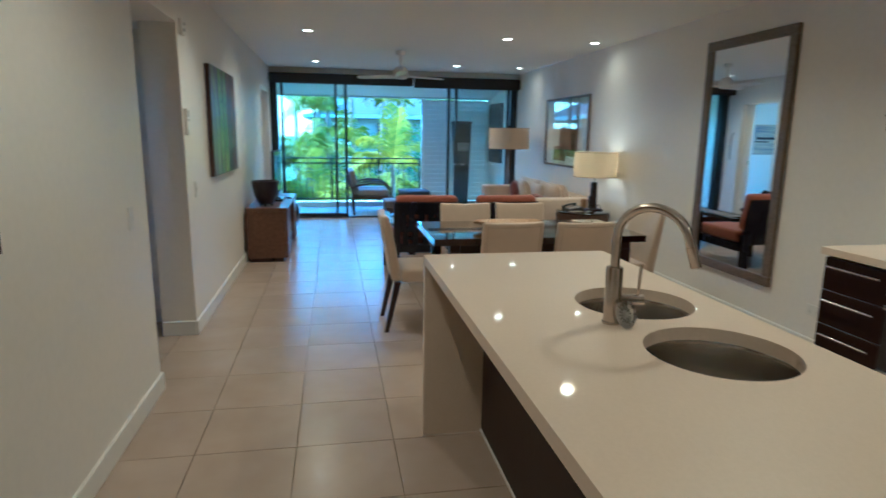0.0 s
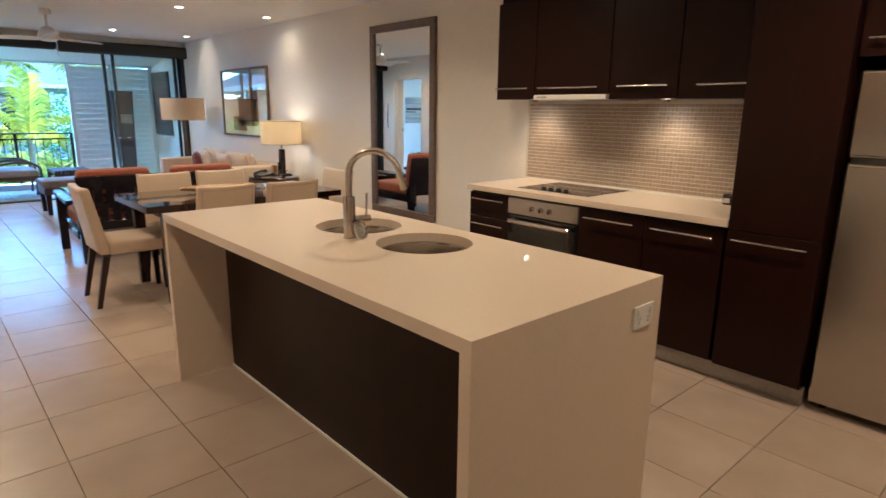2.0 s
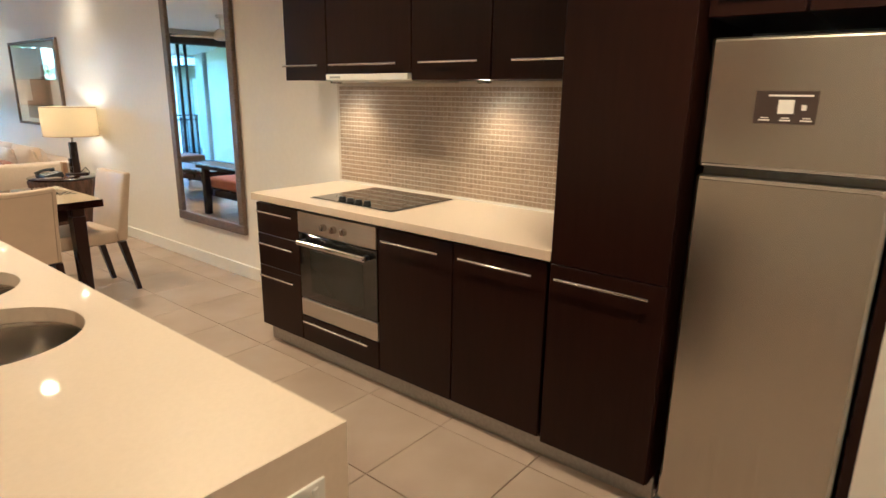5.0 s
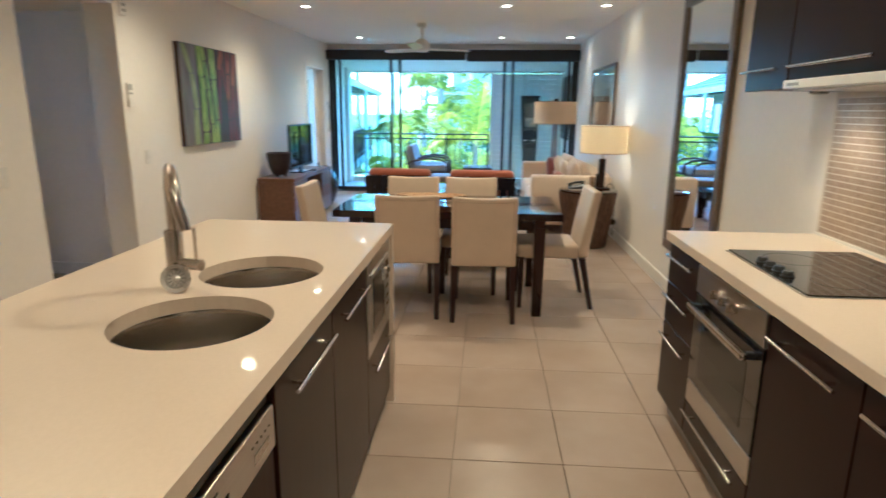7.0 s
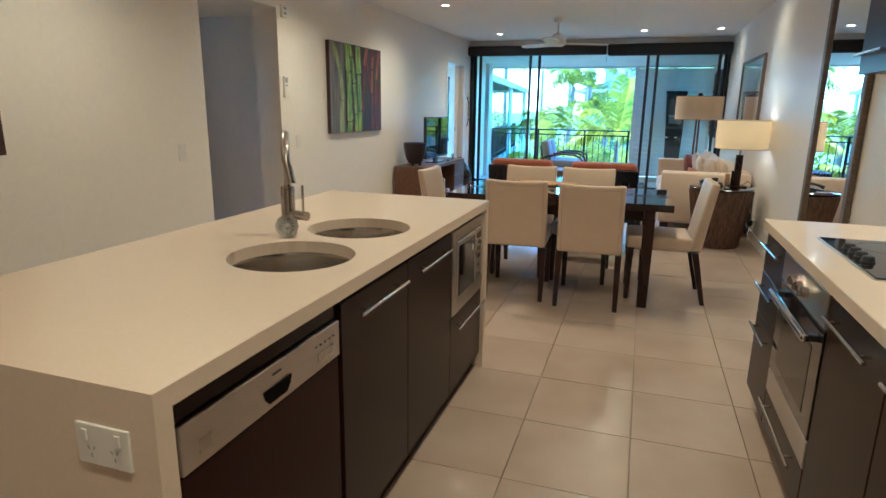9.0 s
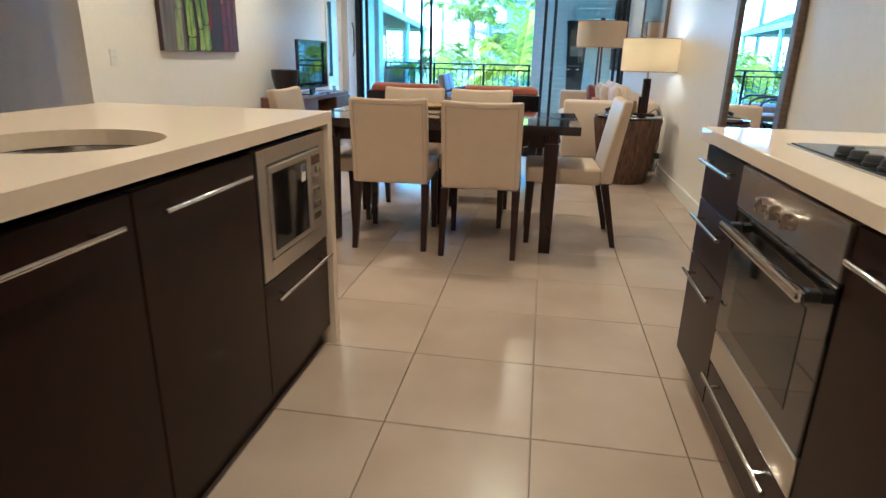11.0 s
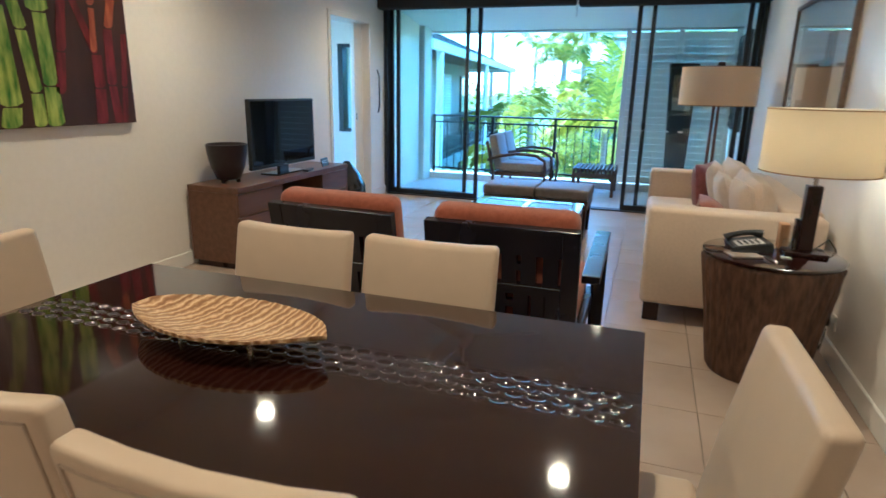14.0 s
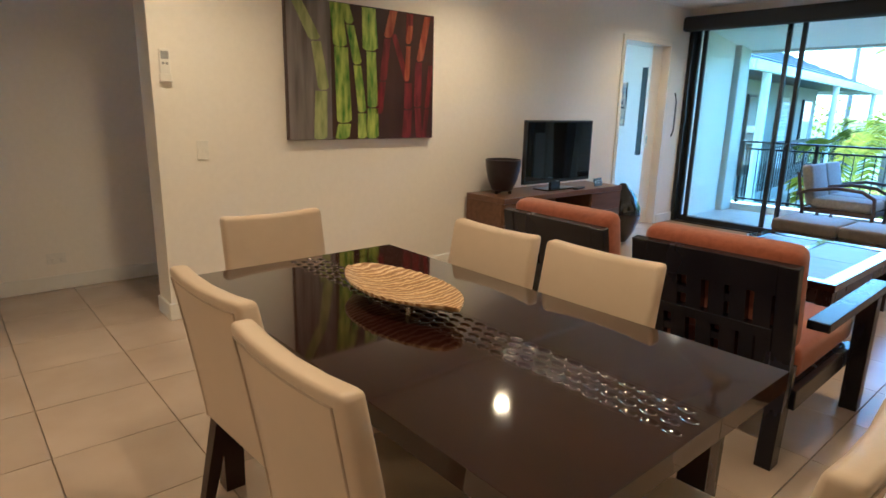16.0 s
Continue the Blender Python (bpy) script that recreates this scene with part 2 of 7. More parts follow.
SINKM = mat("satin_sink_steel", (0.50, 0.47, 0.43), (0.54, 0.51, 0.465), 0.20, 1.0, scale=6, detail=2, rough_var=0.03, big_amt=0.08)
CHROME = mat("polished_metal", (0.62, 0.60, 0.57), (0.70, 0.68, 0.65), 0.12, 1.0, scale=20, rough_var=0.04)
NICKEL = mat("satin_nickel", (0.50, 0.45, 0.40), (0.57, 0.52, 0.46), 0.24, 1.0, scale=20, rough_var=0.05)
KICK = mat("kick_aluminium", (0.36, 0.34, 0.31), (0.44, 0.42, 0.39), 0.42, 0.6, scale=8, stretch=(1, 8, 8))
BLACKGLASS = mat("black_glass", (0.008, 0.008, 0.009), (0.012, 0.012, 0.013), 0.05, scale=10, rough_var=0.02, coat=0.5)
BLACKPL = mat("black_plastic", (0.012, 0.012, 0.012), (0.02, 0.02, 0.02), 0.4, scale=60, bump=0.05)
WHITEPL = mat("white_plastic", (0.76, 0.74, 0.70), (0.8, 0.78, 0.74), 0.35, scale=30, big_amt=0.02)
GREYPL = mat("grey_plastic", (0.3, 0.3, 0.3), (0.36, 0.36, 0.36), 0.4, scale=40)
MOSAIC = mat("mosaic_tile", (0.285, 0.216, 0.155), (0.40, 0.312, 0.228), 0.3, scale=40, vary=0.14, island=True, big_amt=0.06)
MORTAR = mat("mosaic_joint", (0.62, 0.57, 0.49), (0.70, 0.64, 0.56), 0.8, scale=90, bump=0.1)
LEATHER = mat("cream_upholstery", (0.56, 0.445, 0.318), (0.59, 0.47, 0.338), 0.46, scale=12, bump=0.08, bump_scale=260, big=4, big_amt=0.05, sheen=0.15)
SEAM = mat("upholstery_seam", (0.42, 0.335, 0.25), (0.48, 0.39, 0.295), 0.6, scale=50)
ORANGE = mat("rust_fabric", (0.25, 0.066, 0.025), (0.33, 0.097, 0.04), 0.85, scale=40, bump=0.25, bump_scale=420, big=5, big_amt=0.08, sheen=0.3)
SOFA = mat("beige_fabric", (0.58, 0.468, 0.348), (0.62, 0.503, 0.378), 0.85, scale=60, bump=0.12, bump_scale=420, big=4, big_amt=0.05, sheen=0.3)
CREAM = mat("cream_fabric", (0.64, 0.54, 0.43), (0.72, 0.62, 0.5), 0.85, scale=30, bump=0.2, bump_scale=380, sheen=0.3)
PLUM = mat("plum_fabric", (0.16, 0.045, 0.05), (0.24, 0.075, 0.08), 0.8, scale=30, bump=0.25, bump_scale=380, sheen=0.4)
DARKWOOD = mat("dark_stained_wood", (0.012, 0.0042, 0.0034), (0.028, 0.0105, 0.0078), 0.28, spec=0.35, scale=7, stretch=(1, 1, 0.25), detail=8, bump=0.06, big_amt=0.2)
# Near-black armchair timber; its blue cast is a veil of flare painted in.
DARKWOOD_VEIL = mat("dark_wood_blue_veil", (0.0052, 0.0056, 0.012), (0.0105, 0.0105, 0.0195), 0.26, spec=0.45, scale=7, stretch=(1, 1, 0.25), detail=8, bump=0.06, big_amt=0.2)
LACQUER = mat("dark_lacquer", (0.012, 0.0031, 0.0023), (0.020, 0.0058, 0.0040), 0.06, spec=0.30, scale=5, stretch=(0.4, 3, 3), coat=0.7, rough_var=0.02, big_amt=0.15)
WALNUT = mat("walnut_veneer", (0.100, 0.046, 0.022), (0.142, 0.069, 0.035), 0.33, scale=5, stretch=(5, 0.5, 5), detail=4, bump=0.02, big_amt=0.1)
BARK = mat("carved_wood", (0.045, 0.022, 0.013), (0.15, 0.08, 0.045), 0.55, scale=22, stretch=(2.2, 2.2, 0.5), detail=7, bump=0.6, bump_scale=40, big_amt=0.2)
FRAMEB = mat("bronze_frame", (0.14, 0.105, 0.075), (0.22, 0.165, 0.12), 0.42, 0.35, scale=26, stretch=(1, 1, 4), bump=0.3, bump_scale=120)
BLACKAL = mat("black_aluminium", (0.012, 0.012, 0.013), (0.02, 0.02, 0.021), 0.4, 0.2, scale=30)
BLIND = mat("blind_fabric", (0.018, 0.017, 0.017), (0.028, 0.026, 0.026), 0.8, scale=200, bump=0.15)
MIRROR = mat("mirror_silver", (0.86, 0.88, 0.87), (0.87, 0.89, 0.88), 0.0, 1.0, rough_var=0.0, big_amt=0.0)
PANE = glass("door_glass", (0.90, 0.965, 0.935))
SCREEN = mat("tv_screen", (0.006, 0.007, 0.008), (0.009, 0.010, 0.011), 0.03, scale=3, rough_var=0.0)
SHADE_ON = shade_cloth("lit_linen_shade", (0.80, 0.72, 0.56), 0.55)
SHADE = shade_cloth("linen_shade", (0.86, 0.74, 0.57), 0.45)
BOOKLET = mat("booklet_cover", (0.42, 0.45, 0.44), (0.52, 0.55, 0.54), 0.5, scale=20)
BINDING = mat("tan_binding", (0.30, 0.20, 0.11), (0.36, 0.25, 0.14), 0.8, scale=60)
BULB = glow("bulb", (1.0, 0.60, 0.28), 5.0)
LAMPGLOW = glow("downlight_lens", (1.0, 0.62, 0.30), 7.0)
RENDER_EXT = mat("exterior_render", (0.60, 0.61, 0.58), (0.66, 0.67, 0.64), 0.8, scale=30, bump=0.15, bump_scale=150)
LOUVRE = mat("louvre_paint", (0.82, 0.82, 0.78), (0.87, 0.87, 0.83), 0.5, scale=20)
BALTILE = mat("balcony_tile", (0.42, 0.41, 0.39), (0.49, 0.48, 0.455), 0.45, scale=6, vary=0.06, bump=0.05)
TEAK = mat("outdoor_timber", (0.05, 0.03, 0.02), (0.09, 0.055, 0.036), 0.55, scale=10, stretch=(3, 0.6, 3), bump=0.1)
GREYCUSH = mat("grey_cushion", (0.23, 0.215, 0.20), (0.30, 0.28, 0.26), 0.85, scale=40, bump=0.2, bump_scale=380, sheen=0.3)
OTTO = mat("brown_leather", (0.055, 0.036, 0.03), (0.085, 0.058, 0.048), 0.4, scale=20, bump=0.15, bump_scale=200)
OTTOTOP = mat("taupe_cushion", (0.145, 0.13, 0.125), (0.185, 0.168, 0.16), 0.6, scale=25, bump=0.15, bump_scale=260)
ROOF = mat("roof_tile", (0.020, 0.021, 0.025), (0.042, 0.044, 0.05), 0.6, scale=6, stretch=(1, 6, 6), bump=0.4, bump_scale=8, vary=0.1)
GRASS = mat("garden_ground", (0.045, 0.07, 0.02), (0.11, 0.13, 0.04), 0.9, scale=3, bump=0.5, bump_scale=12, big_amt=0.3)
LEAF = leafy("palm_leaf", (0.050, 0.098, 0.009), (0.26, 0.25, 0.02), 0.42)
# Brighter, yellower copy of the palm leaf: sunshine is put into its colour.
LEAF_SUN = leafy("palm_leaf_painted_sun", (0.12, 0.17, 0.010), (0.42, 0.37, 0.02), 0.42)
LEAF_D = leafy("shrub_leaf", (0.022, 0.065, 0.02), (0.09, 0.15, 0.042), 0.3)
TRUNK = mat("palm_trunk", (0.20, 0.17, 0.13), (0.32, 0.28, 0.22), 0.85, scale=10, stretch=(1, 1, 6), bump=0.5, bump_scale=20)
CERAMIC = mat("black_glaze", (0.012, 0.011, 0.013), (0.022, 0.02, 0.022), 0.14, scale=6, coat=0.6)
POT = mat("dark_pot", (0.012, 0.0075, 0.012), (0.022, 0.014, 0.020), 0.32, scale=14, bump=0.1)
NAVY = mat("navy_paint", (0.010, 0.014, 0.020), (0.016, 0.021, 0.03), 0.5, scale=20, bump=0.04)
ZONE = mat("zone_print", (0.05, 0.05, 0.05), (0.07, 0.07, 0.07), 0.2, scale=30)
STRAINM = mat("bright_pressed_steel", (0.72, 0.70, 0.66), (0.80, 0.78, 0.74), 0.28, 0.9, scale=20, rough_var=0.04)
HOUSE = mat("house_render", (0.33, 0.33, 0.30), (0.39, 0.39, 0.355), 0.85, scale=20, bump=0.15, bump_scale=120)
MOSAIC_P = mat("mosaic_piece", (0.285, 0.216, 0.155), (0.40, 0.312, 0.228), 0.3, scale=40, vary=0.14, big_amt=0.06)

# ---- the setting ----
XE, XW, ZC = 3.19, -1.02, 2.48      # east wall, west wall, ceiling
YS, YN = -2.6, 10.35                # south wall, line of the glass doors


def wall(name, *boxes, m=None):
    bm = base()
    for b in boxes:
        box(bm, *b)
    return solid(name, bm, m or WALL, kind="structure", label="warm white painted plaster wall", category="wall")


wall("wall_east", (XE, XE + 0.2, -0.21, 12.6, -0.1, ZC))
wall("wall_west_kitchen", (-1.25, -1.01, YS, 3.375, -0.1, ZC))
wall("wall_west_living", (-1.25, XW, 4.335, 8.98, -0.1, ZC), (-1.25, XW, 9.88, 10.5, -0.1, ZC), (-1.25, XW, 8.98, 9.88, 2.05, ZC))
wall("wall_header_hall", (-1.25, -1.013, 3.375, 4.335, 2.15, ZC))
wall("wall_south", (-1.25, 3.39, YS - 0.2, YS, -0.1, ZC))
wall("wall_fridge_return", (2.29, 3.39, YS, -0.225, -0.1, ZC))
wall("wall_hall_back", (-2.33, -2.13, 1.6, 4.89, -0.1, ZC))
wall("wall_hall_north", (-2.13, -1.25, 4.69, 4.89, -0.1, ZC))
wall("wall_hall_south", (-2.13, -1.58, 1.6, 1.8, -0.1, ZC), (-1.33, -1.25, 1.6, 1.8, -0.1, ZC), (-1.58, -1.33, 1.6, 1.8, -0.1, 1.6), (-1.58, -1.33, 1.6, 1.8, 2.0, ZC))
wall("wall_door_lintel", (-1.02, XE, 10.24, 10.5, 2.385, ZC))
wall("wall_bedroom", (-3.9, -3.7, 6.5, 7.2, -0.1, ZC), (-3.9, -3.7, 9.6, 11.7, -0.1, ZC), (-3.9, -3.7, 7.2, 9.6, 2.2, ZC), (-3.7, -1.25, 6.3, 6.5, -0.1, ZC))
wall("wall_bedroom_north", (-3.7, -2.30, 11.5, 11.7, -0.1, ZC), (-1.40, -1.25, 11.5, 11.7, -0.1, ZC), (-2.30, -1.40, 11.5, 11.7, 1.95, ZC), (-2.30, -1.40, 11.5, 11.7, -0.1, 0.68))
wall("wall_bedroom_east", (-1.25, -1.1, 10.5, 11.7, -0.1, ZC))

bm = base()
box(bm, -1.25, 3.39, YS - 0.2, 10.5, ZC, ZC + 0.14)
box(bm, -2.33, -1.25, 1.6, 4.89, 2.15, 2.3)
box(bm, -3.9, -1.25, 6.3, 11.7, ZC, ZC + 0.14)
solid("ceiling", bm, CEIL, kind="structure", label="flat white painted ceiling", category="ceiling")

bm = base()
box(bm, -2.33, 3.39, YS - 0.2, 10.40, -0.2, -0.010)
box(bm, -3.9, -1.25, 6.3, 11.7, -0.2, -0.002)
floor = solid("floor", bm, GROUT, kind="structure", label="beige ceramic tiled floor with dark grout", category="floor")

bm = base()
box(bm, -1.5, 3.39, 10.40, 12.25, -0.25, -0.030)
balcony_floor = solid("floor_balcony", bm, GROUT, kind="structure", label="pale tiled balcony floor", category="floor")


def skirting(name, *boxes):
    bm = base()
    for b in boxes:
        box(bm, *b, bev=0.004, seg=1)
    return solid(name, bm, TRIM, kind="structure", label="white painted skirting board", category="baseboard")


H = 0.105
skirting("baseboard_west_kitchen", (-1.01, -0.994, YS, 3.389, 0, H), (-1.25, -1.0, 3.375, 3.390, 0, H))
skirting("baseboard_west_living", (XW, XW + 0.016, 4.320, 8.93, 0, H), (-1.25, XW - 0.001, 4.319, 4.335, 0, H), (XW, XW + 0.016, 9.93, 10.30, 0, H))
skirting("baseboard_east", (XE - 0.016, XE, 2.72, 10.30, 0, H))
skirting("baseboard_fridge_return", (2.274, 2.29, YS, -0.21, 0, H), (2.29, 2.62, -0.225, -0.209, 0, H))
skirting("baseboard_hall", (-2.13, -2.114, 1.8, 4.69, 0, H), (-2.114, -1.25, 4.674, 4.69, 0, H))
skirting("baseboard_bedroom", (-3.7, -1.25, 11.484, 11.5, 0, H))

# door frame of the bedroom, with the sliding leaf half drawn
door = thing("door_1", (-1.1, 9.43, 0), "white painted sliding bedroom door, half open in its frame", "door", kind="structure")
for a in ((8.93, 8.98), (9.88, 9.93)):
    bm = base()
    box(bm, -1.27, XW + 0.014, a[0], a[1], 0, 2.10, bev=0.004, seg=1)
    part("door_jamb", bm, TRIM, door)
bm = base()
box(bm, -1.27, XW + 0.014, 8.981, 9.879, 2.045, 2.10, bev=0.004, seg=1)
part("door_head", bm, TRIM, door)
bm = base()
box(bm, -1.15, -1.11, 9.68, 9.879, 0.006, 2.044, bev=0.003, seg=1)
leaf = part("door_leaf", bm, TRIM, door)
bm = base()
box(bm, -1.11, -1.106, 9.70, 9.725, 0.96, 1.04, bev=0.002, seg=1)
part("door_pull", bm, STEEL, leaf, "recessed steel pull")

# bedroom window with a dark frame
win = thing("window_1", (-1.85, 11.55, 0.68), "bedroom window in a dark aluminium frame", "window", kind="structure")
for x0, x1 in ((-2.30, -2.22), (-1.88, -1.83), (-1.45, -1.40)):
    bm = base()
    box(bm, x0, x1, 11.44, 11.6, 0.68, 1.95, bev=0.003, seg=1)
    part("window_frame", bm, BLACKAL, win)
for z in (0.68, 1.90):
    bm = base()
    box(bm, -2.219, -1.451, 11.46, 11.59, z, z + 0.05, bev=0.003, seg=1)
    part("window_rail", bm, BLACKAL, win)
bm = base()
box(bm, -2.22, -1.45, 11.55, 11.556, 0.73, 1.90)
part("pane", bm, PANE, win).visible_shadow = False
pic = thing("wall_picture", (-2.9, 11.49, 1.1), "pale seascape canvas hung on the bedroom wall", "picture")
bm = base()
box(bm, -3.25, -2.56, 11.47, 11.498, 1.10, 1.74, bev=0.003, seg=1)
part("canvas", bm, mat("seascape_paint", (0.25, 0.26, 0.30), (0.72, 0.60, 0.42), 0.8, scale=2.2, stretch=(0.5, 1, 6), big_amt=0.3), pic)
bm = base()
box(bm, -3.1, -2.6, 11.4685, 11.4697, 1.42, 1.47)
box(bm, -2.9, -2.57, 11.4685, 11.4697, 1.36, 1.385)
part("dark_stroke", bm, POT, pic)

# ---- glass sliding doors ----
slider = thing("sliding_door", (1.1, YN, 0), "black aluminium framed sliding glass doors, drawn open in the middle", "glass door", kind="structure")
for nm, b in (("jamb", (XW, XW + 0.05, 10.29, 10.42, 0, 2.384)), ("jamb", (XE - 0.04, XE, 10.29, 10.42, 0, 2.384)), ("head_track", (XW + 0.05, XE - 0.04, 10.29, 10.42, 2.31, 2.384)),
              ("sill_track", (XW + 0.05, XE - 0.04, 10.29, 10.42, -0.008, 0.014))):
    bm = base()
    box(bm, *b, bev=0.003, seg=1)
    part(nm, bm, BLACKAL, slider)


def leaf_panel(x0, x1, y, pull=None, decal=False):
    bm = base()
    for b in ((x0, x0 + 0.045, 0.016, 2.308), (x1 - 0.045, x1, 0.016, 2.308)):
        box(bm, b[0], b[1], y - 0.02, y + 0.02, b[2], b[3], bev=0.003, seg=1)
    for z in ((0.016, 0.075), (2.255, 2.308)):
        box(bm, x0 + 0.045, x1 - 0.045, y - 0.019, y + 0.019, z[0], z[1])
    pn = part("door_frame", bm, BLACKAL, slider)
    bm = base()
    box(bm, x0 + 0.045, x1 - 0.045, y - 0.003, y + 0.003, 0.075, 2.255)
    part("glass_pane", bm, PANE, pn).visible_shadow = False
    if pull is not None:
        bm = base()
        tube(bm, [(pull, y - 0.022, 0.86), (pull, y - 0.055, 0.875), (pull, y - 0.06, 0.94), (pull, y - 0.055, 1.005), (pull, y - 0.022, 1.02)], 0.009, 8)
        part("pull_handle", bm, BLACKPL, pn, smooth=True)
    if decal:
        bm = base()
        n = 7
        for i in range(n):
            xx = x0 + 0.14 + i * (x1 - x0 - 0.28) / (n - 1)
            box(bm, xx - 0.022, xx + 0.022, y - 0.0045, y - 0.0032, 0.915, 0.930)
        part("safety_decal", bm, WHITEPL, pn, "row of small white safety marks")


leaf_panel(XW + 0.052, 0.06, 10.39)
leaf_panel(-0.86, 0.225, 10.33, pull=0.20)
leaf_panel(2.09, XE - 0.042, 10.39)
leaf_panel(1.945, 3.06, 10.33, pull=1.972, decal=True)

# ---- blind box over the doors ----
blind = thing("roller_blind", (1.08, 10.15, 2.21), "dark roller blinds rolled up in a box over the doors", "blind")
bm = base()
box(bm, XW + 0.004, 1.32, 10.09, 10.235, 2.225, 2.384, bev=0.03, seg=3)
part("cassette", bm, BLIND, blind)
bm = base()
box(bm, 1.335, XE - 0.004, 10.09, 10.235, 2.205, 2.384, bev=0.03, seg=3)
part("cassette", bm, BLIND, blind)
bm = base()
rod(bm, (1.327, 10.085, 2.38), (1.327, 10.085, 2.10), 0.006, n=8)
part("pull_cord", bm, WHITEPL, blind, "white pull cord")
cordm = thing("blind_wand", (XW + 0.02, 10.07, 1.03), "dark blind control wand clipped to the wall", "blind wand")
bm = base()
tube(bm, [(XW + 0.02, 10.07, 1.04), (XW + 0.045, 10.068, 1.12), (XW + 0.045, 10.062, 1.45), (XW + 0.02, 10.06, 1.54)], 0.008, 8)
part("wand", bm, BLACKAL, cordm, smooth=True)

# ---- downlights ----
DL = [(-0.25, 9.25), (1.88, 9.25), (2.895, 9.25), (-0.25, 6.52), (1.88, 6.52), (2.895, 6.52), (-0.22, 4.39), (1.88, 4.39),
      (1.88, 2.15), (-0.22, 2.15), (1.88, 0.05), (-0.22, 0.05)]


def downlight(x, y, z=ZC, r=0.045):
    d = thing("downlight", (x, y, z - 0.012), "small round recessed downlight, lit warm white", "downlight", group="ceiling downlights")
    bm = base()
    lathe(bm, [(r * 0.86, -0.001), (r * 0.95, -0.010), (r * 1.15, -0.011), (r * 1.25, -0.003), (r * 1.25, -0.0005)], 24, at=(x, y, z))
    part("trim_ring", bm, TRIM, d, smooth=True)
    bm = base()
    lathe(bm, [(r * 0.88, -0.003), (r * 0.3, -0.0045), (0.0005, -0.005)], 20, at=(x, y, z))
    part("lens", bm, LAMPGLOW, d, smooth=True)
    return d


for x, y in DL:
    downlight(x, y)
    L = new("downlight_beam", bpy.data.lights.new("downlight_beam", "SPOT"))
    L.data.energy, L.data.color = DOWN * (WASH if x > 2.5 else (1.0 if y > 3 else KITCH * (1.0 if x > 1 else (0.4 if y < 1 else 0.7)))), WARM
    L.data.spot_size, L.data.spot_blend, L.data.shadow_soft_size = radians(150), 1.0, 0.05
    L.matrix_basis = pose(x, y, ZC - 0.03)

# ---- ceiling fan ----
fan = thing("ceiling_fan", (0.85, 7.8, 2.1), "white three-bladed ceiling fan at rest", "ceiling fan")
FX, FY = 0.85, 7.8
bm = base()
lathe(bm, [(0.001, 0.379), (0.055, 0.3785), (0.06, 0.355), (0.05, 0.325), (0.018, 0.318)], 24, at=(FX, FY, 2.1))
part("canopy", bm, TRIM, fan, smooth=True)
bm = base()
rod(bm, (FX, FY, 2.42), (FX, FY, 2.26), 0.014)
part("rod", bm, TRIM, fan, smooth=True)
bm = base()
lathe(bm, [(0.016, 0.16), (0.05, 0.15), (0.085, 0.11), (0.105, 0.055), (0.10, 0.02), (0.07, 0.0), (0.001, -0.006)], 28, at=(FX, FY, 2.135))
part("motor", bm, TRIM, fan, smooth=True)
for k in range(3):
    bm = base()
    a = radians(24 + 120 * k)
    pts = [(0.09, 0.05, 0.055), (0.16, 0.06, 0.075), (0.40, 0.075, 0.06), (0.60, 0.06, 0.045), (0.655, 0.02, 0.02)]
    top, bot = [], []
    for r, w1, w2 in pts:
        for sgn, w in ((1, w1), (-1, w2)):
            for lst, dz in ((top, 0.005), (bot, -0.005)):
                lst.append(bm.verts.new((r, sgn * w, 0.035 + sgn * w * 0.22 + dz)))
    for i in range(len(pts) - 1):
        bm.faces.new((top[2 * i], top[2 * i + 2], top[2 * i + 3], top[2 * i + 1]))
        bm.faces.new((bot[2 * i], bot[2 * i + 1], bot[2 * i + 3], bot[2 * i + 2]))
        bm.faces.new((top[2 * i], bot[2 * i], bot[2 * i + 2], top[2 * i + 2]))
        bm.faces.new((top[2 * i + 1], top[2 * i + 3], bot[2 * i + 3], bot[2 * i + 1]))
    bm.faces.new((top[-2], bot[-2], bot[-1], top[-1]))
    bm.faces.new((top[0], top[1], bot[1], bot[0]))
    bmesh.ops.transform(bm, matrix=pose(FX, FY, 2.135, 0, 0, math.degrees(a)), verts=bm.verts)
    part("blade", bm, TRIM, fan)

# ---- kitchen island ----
IX0, IX1, IY0, IY1, ZB = 0.385, 1.279, 0.455, 2.678, 0.897
island = thing("kitchen_island", (0.83, 1.56, 0), "dark veneer kitchen island body under a pale stone waterfall top", "kitchen island")


def bar_handle(parent, p0, p1, out, r=0.006):
    """A bar handle whose bar runs from p0 to p1, with posts that go back along out."""
    p0, p1, out = Vector(p0), Vector(p1), Vector(out)
    bm = base()
    rod(bm, p0, p1, r, n=10)
    d = p1 - p0
    for f in (0.14, 0.86):
        rod(bm, p0 + d * f, p0 + d * f - out, r * 0.8, n=8)
    return part("handle", bm, CHROME, parent, "slim satin steel bar handle", smooth=True)


